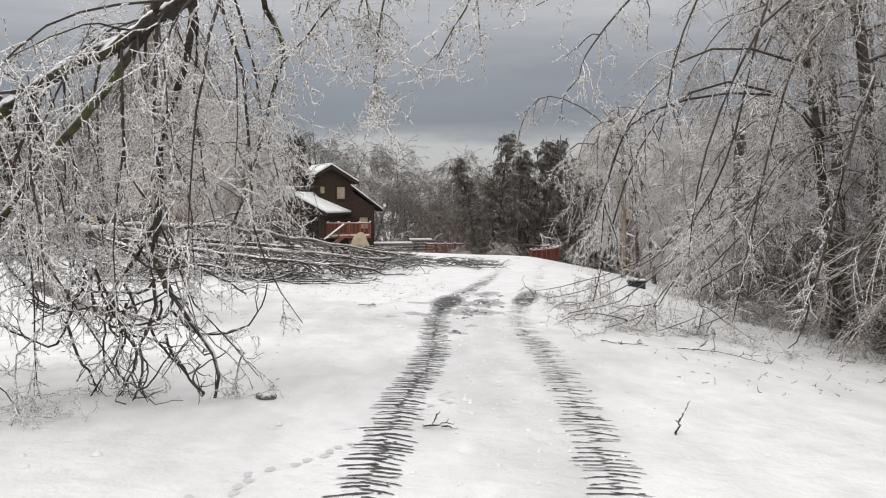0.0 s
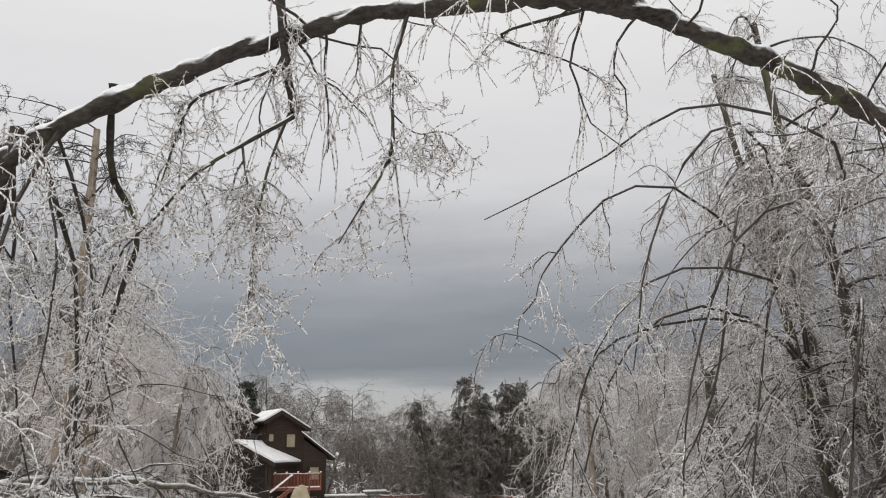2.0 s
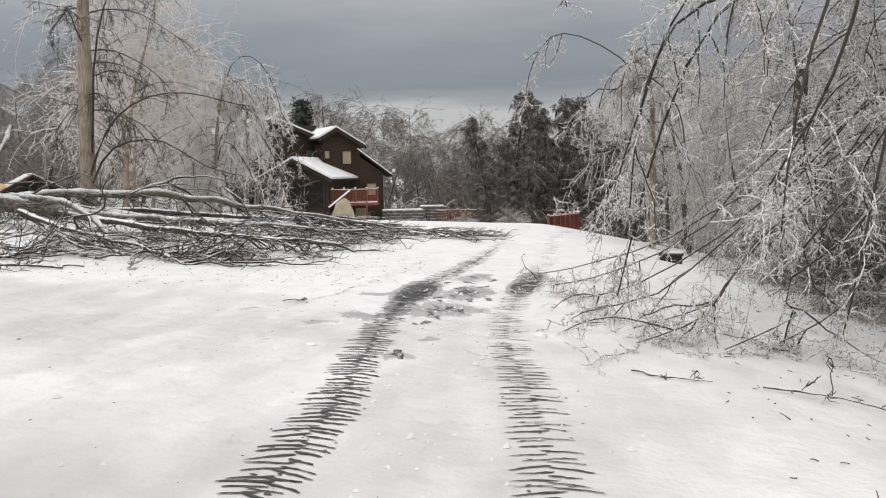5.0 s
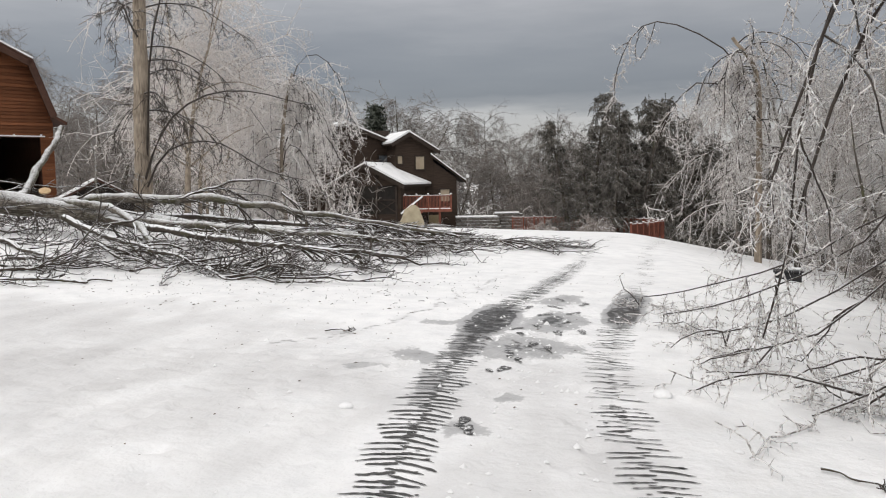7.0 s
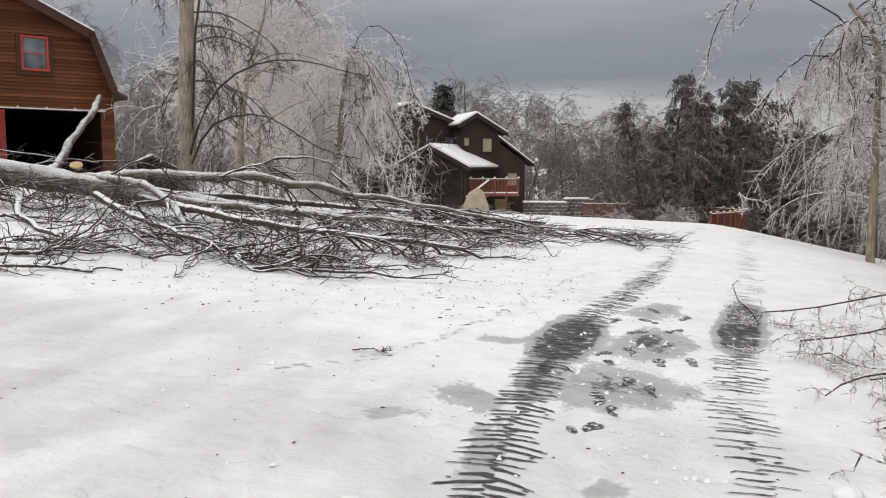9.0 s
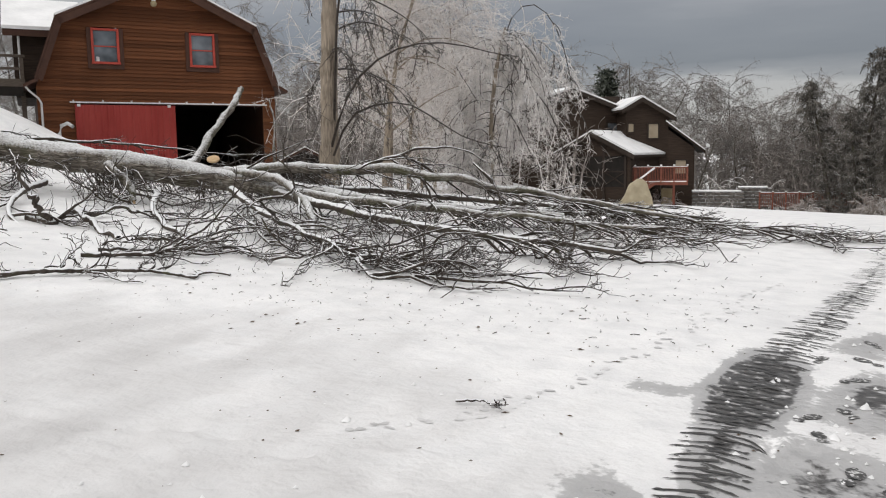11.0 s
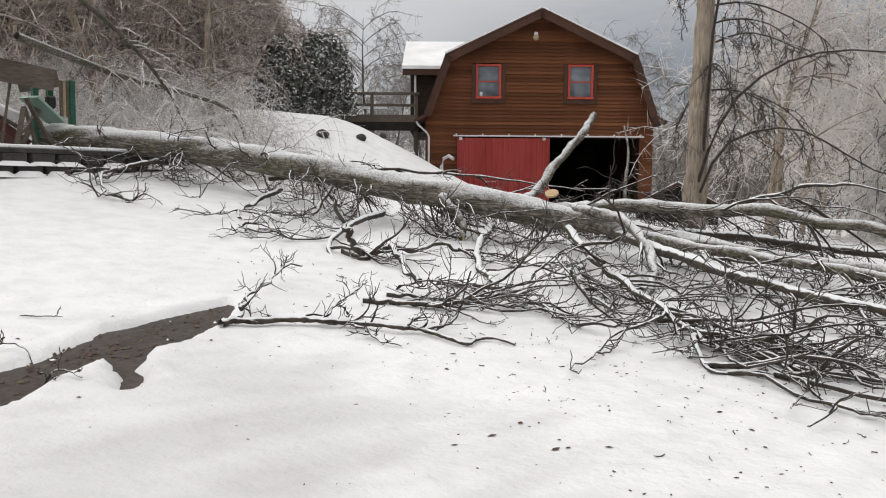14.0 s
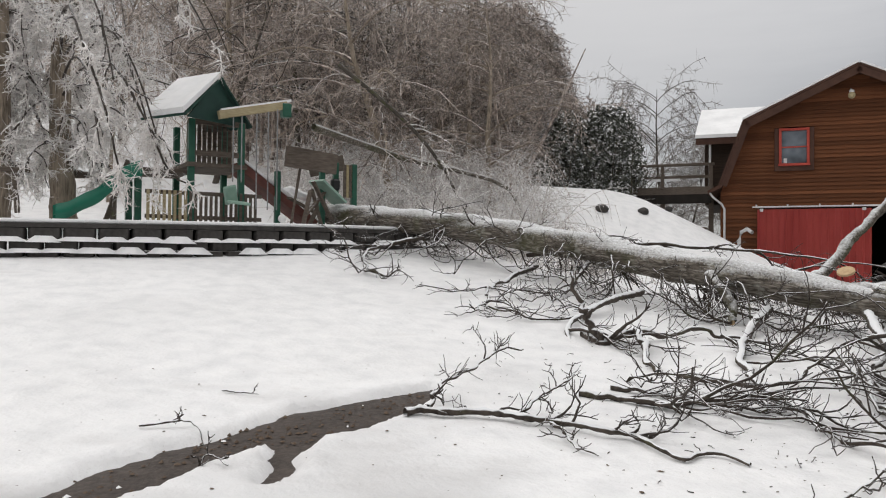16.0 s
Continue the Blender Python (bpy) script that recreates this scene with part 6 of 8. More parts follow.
p, d, _, _ = sprout(rng, C1, 4, 0.2, 1.0, 0.45)
d = unit(d * [1, 1, 0.7])
C2 = grow(rng, p, d, rng.uniform(0.15, 0.65, len(p)), 6, rng.uniform(-0.5, 0.5, len(p)), 0.18, gnd)
p, d, _, _ = sprout(rng, C2, 3, 0.3, 1.0, 0.45)
C3 = grow(rng, p, d, rng.uniform(0.08, 0.34, len(p)), 4, rng.uniform(-0.9, 0.3, len(p)), 0.26, gnd)
for q in (C1, C2, C3):
    g0 = gnd(q[..., 0], q[..., 1]); cap = np.interp(q[..., 0], [-8, -5, -3, -1, 1], [9, 1.5, 0.75, 0.42, 0.22])
    q[..., 2] = g0 + cap * np.tanh((q[..., 2] - g0) / cap)
c1r = rng.uniform(0.010, 0.030, len(C1)) * np.where(rng.random(len(C1)) < 0.2, 1.3, 0.95)
order = np.argsort(C1[:, 0, 1])
for k in order[:300]:
    V, F = tubes(C1[k:k + 1], taper(C1[k:k + 1], c1r[k], 0.008), 5)
    hang(new("branch", mesh_of("branch", V - FO, F, FALLEN_THIN)), fallen)
rest = order[300:]
V, F = tubes(C1[rest], taper(C1[rest], c1r[rest], 0.008), 5)
tagged(hang(new("branchwork", mesh_of("branchwork", V - FO, F, FALLEN_THIN)), fallen, "wet dark branches with snow on top"), kind="stuff")
V, F = joined(tubes(C2, taper(C2, 0.010, 0.005), 4), tubes(C3, taper(C3, 0.0055, 0.0035), 3))
tagged(hang(new("twiggage", mesh_of("twiggage", V - FO, F, TWIG_WET)), fallen, "dark wet twigs"), kind="stuff")


def loose_branch(label, pts, r0, seed, each=5, name="broken_branch"):
    rng = np.random.default_rng(seed)
    P = spline(pts, 16)[None]
    P[0, 1:-1] += rng.normal(size=(14, 3)) * r0 * [0.8, 0.8, 0.2]
    P[..., 2] = on_ground(P[..., 0], P[..., 1]) + P[..., 2]
    o = P[0, 0].copy()
    p, d, _, _ = sprout(rng, P, each, 0.1, 0.95, 0.6)
    d[:, 2] = np.abs(d[:, 2]) * 0.6
    long = min(1.6, np.linalg.norm(np.diff(P[0], axis=0), axis=1).sum())
    A = grow(rng, p, d, rng.uniform(0.08, 0.36, len(p)) * long, 7, 0.25, 0.30, gnd)
    p, d, _, _ = sprout(rng, A, 4, 0.2, 1.0, 0.6)
    B = grow(rng, p, d, rng.uniform(0.04, 0.14, len(p)) * long, 4, -0.3, 0.30, gnd)
    root = thing(name, label, "branch", pose(*o))
    P2 = spline(P[0], 56)[None]
    V, F = knobbly(P2, taper(P2, r0, r0 * 0.42), 8, seed, 0.34, 0.06)
    hang(new("stem", mesh_of("stem", V - o, F, FALLEN)), root)
    V, F = joined(tubes(A, taper(A, r0 * 0.45, 0.004), 4), tubes(B, taper(B, 0.005, 0.003), 3))
    tagged(hang(new("twiggage", mesh_of("twiggage", V - o, F, TWIG_WET)), root), kind="stuff")


loose_branch("dark knobbly branch lying alone on the snow", [(-7.02, 15.54, 0.04), (-7.03, 15.73, 0.05), (-6.97, 16.09, 0.06), (-6.79, 16.38, 0.06), (-6.69, 16.6, 0.06), (-6.38, 16.84, 0.05), (-6.24, 17.05, 0.05), (-5.97, 17.12, 0.04), (-5.67, 17.16, 0.03), (-5.74, 17.42, 0.03), (-5.5, 17.56, 0.02)], 0.032, 141, 13)
loose_branch("thin forked twig beside the dark branch", [(-6.8, 16.4, 0.05), (-7.0, 16.7, 0.16), (-7.1, 16.95, 0.24), (-7.3, 17.2, 0.34)], 0.014, 142, 6)
loose_branch("thin forked twig beside the dark branch", [(-6.66, 16.62, 0.04), (-6.4, 16.6, 0.05), (-6.1, 16.55, 0.03), (-5.85, 16.6, 0.02)], 0.014, 152, 5)
loose_branch("forked branch at the end of the dirt strip", [(-7.17, 15.78, 0.03), (-7.3, 15.9, 0.14), (-7.6, 16.15, 0.18), (-8.0, 16.5, 0.20), (-8.4, 16.9, 0.24), (-8.7, 17.25, 0.16)], 0.020, 143, 9)
loose_branch("thin broken twig by the dirt strip", [(-6.99, 13.59, 0.02), (-6.97, 13.83, 0.05), (-6.85, 13.95, 0.05), (-6.74, 14.03, 0.02)], 0.009, 153, 2)
loose_branch("thin straight twig on the snow", [(-7.98, 14.19, 0.02), (-7.9, 14.33, 0.02), (-7.82, 14.48, 0.02)], 0.008, 154, 1)
loose_branch("thin broken twig on the snow", [(-1.5, 14.62, 0.02), (-1.34, 14.66, 0.03), (-1.2, 14.6, 0.02)], 0.009, 144, 3)
loose_branch("thin broken twig in the tyre track", [(-0.02, 6.4, 0.02), (0.1, 6.36, 0.03), (0.24, 6.36, 0.02)], 0.011, 145, 2)
loose_branch("short stick standing in the snow", [(1.89, 6.45, -0.02), (1.93, 6.46, 0.12), (2.0, 6.47, 0.26)], 0.009, 146, 1)
loose_branch("thin broken twig on the snow", [(3.1, 10.75, 0.02), (3.5, 10.4, 0.05), (4.0, 10.1, 0.02)], 0.009, 147, 5)
loose_branch("thin broken twig on the snow", [(2.2, 11.2, 0.02), (2.5, 10.95, 0.02), (2.75, 10.85, 0.02)], 0.009, 148, 2)
loose_branch("thin broken twig on the snow", [(-6.3, 13.95, 0.02), (-6.12, 14.05, 0.05), (-6.0, 14.16, 0.02)], 0.008, 149, 4)
loose_branch("long dead sticks along the bank", [(6.2, 11.2, 0.04), (7.0, 10.6, 0.05), (7.6, 10.0, 0.05)], 0.02, 150, 3)

# stones by the drive
for k, (x, y, s) in enumerate([(-1.39, 7.13, 0.075), (-4.69, 10.18, 0.16), (1.57, 12.67, 0.062), (-0.57, 11.86, 0.04)]):
    bm = bmesh.new(); bmesh.ops.create_icosphere(bm, subdivisions=2, radius=s)
    for v in bm.verts:
        v.co = Vector((v.co.x * 1.25, v.co.y, v.co.z * 0.6)) * (1 + 0.25 * noise.noise(v.co * 9 + Vector((k, 0, 0))))
    solo(*(("stone", bm, STACK, "small grey stone poking from the snow", "stone") if k < 2 else ("snow_clod", bm, CAP, "rounded clod of snow beside the tyre track", "snow clod")), pose(x, y, float(on_ground(x, y)) + s * 0.25))

# litter of buds and bark on the snow
rng = np.random.default_rng(151)
n = 1100
lx = np.concatenate([rng.uniform(-9, 2, n // 2), rng.normal(-3.5, 2.5, n - n // 2)]); ly = np.concatenate([rng.uniform(7, 21, n // 2), rng.normal(18.3, 1.7, n - n // 2)])
lz = on_ground(lx, ly)
aa = rng.uniform(0, 6.28, n); s = rng.uniform(0.003, 0.009, n) * np.where(rng.random(n) < 0.16, rng.uniform(1.3, 2.4, n), 1)
c = np.stack([lx, ly, lz + s * 0.3], -1); e1 = np.stack([np.cos(aa), np.sin(aa), 0 * aa], -1) * (s * rng.uniform(1, 2.4, n))[:, None]; e2 = np.stack([-np.sin(aa), np.cos(aa), 0 * aa], -1) * s[:, None]
up = np.stack([0 * s, 0 * s, s * 0.45], -1)
V = np.stack([c - e1, c - e2, c + e1, c + e2, c + up], 1).reshape(-1, 3)
o = np.arange(n)[:, None] * 5
F = np.concatenate([o + [0, 1, 4], o + [1, 2, 4], o + [2, 3, 4], o + [3, 0, 4]], 0).reshape(-1, 3)
tagged(new("bark_litter", mesh_of("bark_litter", V, F, LITTER, False)), "dark crumbs of bark and buds strewn on the snow", "litter", kind="stuff")
n = 420
p = np.stack([rng.uniform(2.6, 8.6, n), rng.uniform(8.0, 17, n), np.zeros(n)], -1)
p2 = np.stack([rng.uniform(-10, 0, n), rng.uniform(16.4, 23, n), np.zeros(n)], -1)
p = np.concatenate([p, p2]); p[:, 2] = on_ground(p[:, 0], p[:, 1]) + 0.008
d = rng.normal(size=p.shape) * [1, 1, 0.12]
S = grow(rng, p, d, rng.uniform(0.02, 0.10, len(p)), 4, 0.0, 0.35)
tagged(new("fallen_twigs", mesh_of("fallen_twigs", *tubes(S, taper(S, 0.005, 0.003), 3), TWIG_WET)), "small broken twigs strewn over the snow", "twigs", kind="stuff")


# ---- barn ----
BARN_AT, BARN_TURN = (-26.51, 38.78, -0.09), 51.0
barn = thing("barn", "brown board-sided gambrel barn with red window trim and an open door", "barn", pose(*BARN_AT, 0, 0, BARN_TURN))
BX, BZ, KX, KZ, PZ, DEEP = 5.15, 4.75, 4.15, 7.55, 9.45, 13.0
MID = 0.35
BASE = 0.35
holes = [(-2.46, -1.48, 5.8, 7.18), (1.68, 2.66, 5.8, 7.18), (-3.3, 4.9, -1.0, 3.95)]


def half_width(z):
    if z <= BZ:
        return BX
    if z <= KZ:
        return BX + (KX - BX) * (z - BZ) / (KZ - BZ)
    return KX * max(0.0, (PZ - z) / (PZ - KZ))


def spans(z0, z1):
    """Stretches of a row of siding that are free of openings."""
    w = min(half_width(z0), half_width(z1)) if z1 < PZ else half_width(z0) * 0.5
    cut = [(MID - w, MID + w)]
    for a, b, lo, hi in holes:
        if z1 > lo and z0 < hi:
            cut = [s for x0, x1 in cut for s in ((x0, min(x1, a)), (max(x0, b), x1)) if s[1] - s[0] > 0.05]
    return cut


facade = part("front_wall", prism([(MID - BX, BASE), (MID - BX, BZ), (MID - KX, KZ), (MID - 0.02, PZ), (MID - 0.02, PZ - 2.0), (MID - 2.7, KZ - 0.1), (MID - 2.85, 4.0), (-3.3, 4.0), (-3.3, BASE)], 0.05, 0.2), BARN_TRIM, barn)
part("front_wall", prism([(MID + BX, BASE), (MID + BX, BZ), (MID + KX, KZ), (MID + 0.02, PZ), (MID + 0.02, PZ - 2.0), (MID + 2.4, KZ - 0.1), (MID + 2.4, 4.0), (4.9, 4.0), (4.9, BASE)], 0.05, 0.2), BARN_TRIM, barn)
part("front_wall", box((0.1, 0.125, 4.9), (5.4, 0.14, 1.78)), BARN_TRIM, barn)
part("front_wall", box((0.1, 0.125, 6.5), (3.1, 0.14, 2.2)), BARN_TRIM, barn)
for sx in (-1, 1):
    part("side_wall", box((MID + sx * (BX - 0.08), DEEP / 2 + 0.2, (BASE + BZ) / 2), (0.16, DEEP - 0.01, BZ - BASE)), BARN_TRIM, barn)
# back wall, loft and floor: shade of the unlit inside is in their colour
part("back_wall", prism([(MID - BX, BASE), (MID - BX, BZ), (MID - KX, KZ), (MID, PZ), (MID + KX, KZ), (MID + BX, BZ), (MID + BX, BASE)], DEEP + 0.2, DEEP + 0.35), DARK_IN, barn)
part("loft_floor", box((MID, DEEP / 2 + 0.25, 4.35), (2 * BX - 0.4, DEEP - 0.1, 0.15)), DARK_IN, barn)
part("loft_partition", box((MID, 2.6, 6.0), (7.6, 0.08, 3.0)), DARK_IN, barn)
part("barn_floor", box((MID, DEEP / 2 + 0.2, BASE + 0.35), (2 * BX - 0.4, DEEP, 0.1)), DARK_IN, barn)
ov = 0.55
for sx in (-1, 1):
    for (x0, z0, x1, z1), nm in (((BX - 0.03, BZ + 0.25, KX + 0.03, KZ + 0.06), "lower_roof"), ((KX + 0.06, KZ + 0.0, -0.02, PZ + 0.12), "upper_roof")):
        t = 0.09
        nxv, nzv = (z1 - z0), -(x1 - x0); ln = math.hypot(nxv, nzv); nxv, nzv = nxv / ln * t, nzv / ln * t
        pl = [(MID + sx * x0, z0), (MID + sx * x1, z1), (MID + sx * (x1 + nxv), z1 + nzv), (MID + sx * (x0 + nxv), z0 + nzv)]
        part(nm, prism(pl, -ov, DEEP + 0.4), BARN_TRIM, barn)
        if nm == "upper_roof":
            k0, k1 = 1.06, 2.0
            sl = [(MID + sx * (x0 + nxv * k0), z0 + nzv * k0), (MID + sx * (x1 + nxv * k0), z1 + nzv * k0), (MID + sx * (x1 + nxv * k1), z1 + nzv * k1), (MID + sx * (x0 + nxv * k1), z0 + nzv * k1)]
            part("roof_snow", prism(sl, -ov + 0.02, DEEP + 0.4), CAP, barn, "snow lying on the roof")
        # barge boards along the rake
        d = 0.30
        bl = [(MID + sx * x0, z0 - 0.02), (MID + sx * x1, z1 - 0.02), (MID + sx * (x1 - nxv / t * d * 0.8), z1 - nzv / t * d - 0.02), (MID + sx * (x0 - nxv / t * d * 0.8), z0 - nzv / t * d - 0.02)]
        part("barge_board", prism(bl, -ov - 0.03, -ov + 0.02), BARN_TRIM, barn, "brown barge board")
    fl = [(MID + sx * (BX - 0.05), BZ + 0.28), (MID + sx * (BX + 0.5), BZ - 0.02), (MID + sx * (BX + 0.47), BZ - 0.14), (MID + sx * (BX - 0.1), BZ + 0.15)]
    part("eave", prism(fl if sx > 0 else fl, -ov, DEEP + 0.4), BARN_TRIM, barn)


def window(parent, x0, x1, z0, z1, y, frame_mat, w=0.09, name="window", behind=None):
    win = part(name, box(((x0 + x1) / 2, y + 0.06, (z0 + z1) / 2), (x1 - x0, 0.02, z1 - z0)), GLASS, parent, "dark reflecting window glass")
    for c, s in ((((x0 + x1) / 2, y, z1 + w / 2), (x1 - x0 + 2 * w, 0.1, w)), (((x0 + x1) / 2, y - 0.02, z0 - w / 2), (x1 - x0 + 2 * w + 0.04, 0.14, w)), ((x0 - w / 2, y, (z0 + z1) / 2), (w, 0.1, z1 - z0)), ((x1 + w / 2, y, (z0 + z1) / 2), (w, 0.1, z1 - z0))):
        part("frame", box(c, s, bevel=0.008), frame_mat, win, "painted window frame")
    part("sash_bar", box(((x0 + x1) / 2, y + 0.035, (z0 + z1) / 2), (x1 - x0, 0.05, 0.05)), frame_mat, win)
    return win


for a, b, lo, hi in holes[:2]:
    window(barn, a + 0.02, b - 0.02, lo + 0.02, hi - 0.02, -0.05, RED_TRIM, 0.1)
    part("casing", box(((a + b) / 2, -0.035, lo - 0.18), (b - a + 0.5, 0.08, 0.2), bevel=0.01), BARN_TRIM, barn, "brown board below the window")
    for sx, xx in ((-1, a - 0.17), (1, b + 0.17)):
        part("casing", box((xx, -0.035, (lo + hi) / 2), (0.17, 0.07, hi - lo + 0.2), bevel=0.01), BARN_TRIM, barn)
jar = part("jar", box((-2.3, 0.0, 5.93), (0.13, 0.03, 0.22), bevel=0.02), WHITE_METAL, barn, "pale jar behind the glass")
# sliding door: ribbed red steel on a white rail
rib = []
xx, yy = -3.36, -0.16
while xx < 0.72:
    rib += [(xx, yy), (xx + 0.03, yy - 0.035), (xx + 0.07, yy - 0.035), (xx + 0.10, yy)]
    xx += 0.255
bm = bmesh.new()
top = [bm.verts.new((a, b, 3.95)) for a, b in rib]; bot = [bm.verts.new((a, b, BASE + 0.1)) for a, b in rib]
for i in range(len(rib) - 1):
    bm.faces.new((bot[i], bot[i + 1], top[i + 1], top[i]))
bmesh.ops.solidify(bm, geom=bm.faces[:], thickness=0.02)
door = part("sliding_door", bm, RED_DOOR, barn, "ribbed red steel sliding door, half open")
for x in (-3.2, 0.55):
    part("hanger", box((x, -0.2, 3.92), (0.14, 0.03, 0.12), bevel=0.01), WHITE_METAL, door, "white metal hanger")
rail = part("door_rail", box((0.75, -0.17, 4.05), (8.6, 0.07, 0.06), bevel=0.01), WHITE_METAL, barn, "white steel door rail")
for x in np.linspace(-3.4, 4.9, 8):
    part("bracket", box((float(x), -0.12, 4.10), (0.06, 0.12, 0.10)), WHITE_METAL, rail)
lamp = part("yard_lamp", box((0.1, -0.35, 8.55), (0.18, 0.18, 0.14), bevel=0.04), WHITE_METAL, barn, "pale yard lamp under the gable")
bm = bmesh.new(); bmesh.ops.create_uvsphere(bm, u_segments=12, v_segments=8, radius=0.14, matrix=pose(0.1, -0.35, 8.40)); part("globe", bm, TAN_WOOD, lamp, "yellowed glass globe")
part("lamp_arm", bar((0.1, -0.3, 8.6), (0.1, 0.1, 8.75), 0.05), WHITE_METAL, lamp)
# annex behind with a snowy roof
part("annex_wall", box((-3.9, 5.9, 5.8), (3.4, 6.4, 2.8)), HOUSE_WOOD, barn)
AX = lambda a, b, d: (d, a, b)
part("annex_roof", add_prism(bmesh.new(), [(2.1, 7.2), (2.1, 7.34), (6.2, 9.2), (6.2, 9.06)], -5.95, -2.6, AX), BARN_TRIM, barn)
part("roof_snow", add_prism(bmesh.new(), [(2.05, 7.345), (2.05, 7.5), (6.2, 9.38), (6.2, 9.205)], -5.98, -2.6, AX), CAP, barn, "thick snow on the annex roof")
part("annex_fascia", box((-4.3, 2.1, 7.2), (3.3, 0.05, 0.3)), BARN_TRIM, barn)
part("downspout", pipe([(-5.35, 2.2, 7.1), (-5.35, 2.15, 5.8), (-5.35, 2.15, 4.6)], 0.05), WHITE_METAL, barn, "white downspout on the annex")
part("downspout", pipe([(MID - BX - 0.42, -0.45, 4.68), (MID - BX - 0.3, -0.4, 4.5), (MID - BX + 0.05, -0.14, 4.2), (MID - BX + 0.16, -0.1, 4.0), (MID - BX + 0.16, -0.1, 2.6), (MID - BX + 0.16, -0.1, 1.3)], 0.045), WHITE_METAL, barn, "white downspout on the barn corner")
# deck beside it
deck = part("deck", box((-7.4, 4.6, 5.0), (4.4, 5.2, 0.34)), GREY_WOOD, barn, "weathered raised deck")
part("beam", box((-7.4, 2.1, 4.63), (4.2, 0.2, 0.4)), DARK_IN, deck)
for x in (-9.45, -7.4, -5.3):
    part("post", box((x, 2.05, 5.62), (0.16, 0.16, 1.1), bevel=0.01), GREY_WOOD, deck)
    part("leg", box((x, 2.3, 3.6), (0.2, 0.2, 2.5)), GREY_WOOD, deck)
part("rail", box((-7.4, 2.05, 6.17), (4.5, 0.22, 0.11), bevel=0.01), GREY_WOOD, deck)
part("rail", box((-7.4, 2.05, 5.62), (4.2, 0.06, 0.12)), GREY_WOOD, deck)
part("rail", box((-9.45, 4.6, 6.17), (0.22, 5.0, 0.11)), GREY_WOOD, deck)
part("post", box((-9.45, 6.9, 5.62), (0.16, 0.16, 1.1)), GREY_WOOD, deck)
part("bench_top", box((-7.6, 4.4, 5.75), (1.5, 0.7, 0.07)), CAP, deck, "snow-covered table top")
# siding boards, one by one
row, z = 0.162, BASE
boards = {}
while z < PZ - 0.15:
    for x0, x1 in spans(z, z + row):
        key = round(x1 - x0, 2)
        if key not in boards:
            bm = bmesh.new()
            add_prism(bm, [(0.0, 0.0), (-0.05, 0.0), (-0.012, row + 0.012), (0.0, row + 0.012)], -key / 2, key / 2, lambda a, b, d: (d, a, b))
            me = bpy.data.meshes.new("board"); bm.to_mesh(me); bm.free(); me.materials.append(BARN_WOOD)
            boards[key] = me
        ob = new("board", boards[key])
        ob.parent = facade
        ob.location = ((x0 + x1) / 2, 0.048, z)
    z += row

# machine by the barn door: a green chipper with a white curved chute
chip = thing("wood_chipper", "green garden chipper with a curved white chute by the barn", "machine", pose(-28.5, 35.1, G(-28.5, 35.1) - 0.2))
part("body", box((0, 0, 0.45), (0.8, 0.6, 0.6), bevel=0.05), GREEN_PAINT, chip)
part("hopper", box((-0.35, 0, 0.95), (0.5, 0.5, 0.5), (0, 20, 0), 0.03), GREEN_PAINT, chip)
part("chute", pipe([(0.1, 0, 0.7), (0.1, 0, 1.4), (0.25, 0, 1.75), (0.6, 0, 1.85), (0.9, 0, 1.7)], 0.075, 9), WHITE_METAL, chip, "curved white discharge chute")
for sy in (-1, 1):
    bm = bmesh.new(); bmesh.ops.create_cone(bm, cap_ends=True, segments=16, radius1=0.28, radius2=0.28, depth=0.14, matrix=pose(0, sy * 0.4, 0.0, 90)); part("wheel", bm, BLACK, chip)

# small shed right of the barn
shed = thing("shed", "small low dark shed with a snowy roof", "shed", pose(-16.2, 35.2, G(-16.2, 35.2) - 0.55, 0, 0, 35))
part("wall", prism([(-1.3, 0), (-1.3, 1.1), (0, 1.75), (1.3, 1.1), (1.3, 0)], 0, 2.6), DARK_IN, shed)
for sx in (-1, 1):
    part("roof", prism([(sx * 1.55, 0.95), (0, 1.78), (0, 1.86), (sx * 1.55, 1.03)], -0.3, 2.8), BARN_TRIM, shed)
    part("roof_snow", prism([(sx * 1.50, 1.065), (0, 1.867), (0, 1.92), (sx * 1.48, 1.11)], -0.15, 2.70), CAP, shed)

# ---- house beyond the crest ----
HZ = -3.1
house = thing("house", "dark brown wooden house with snowy gables and a screened porch", "house", pose(-10.8, 73.4, 0, 0, 0, 11))


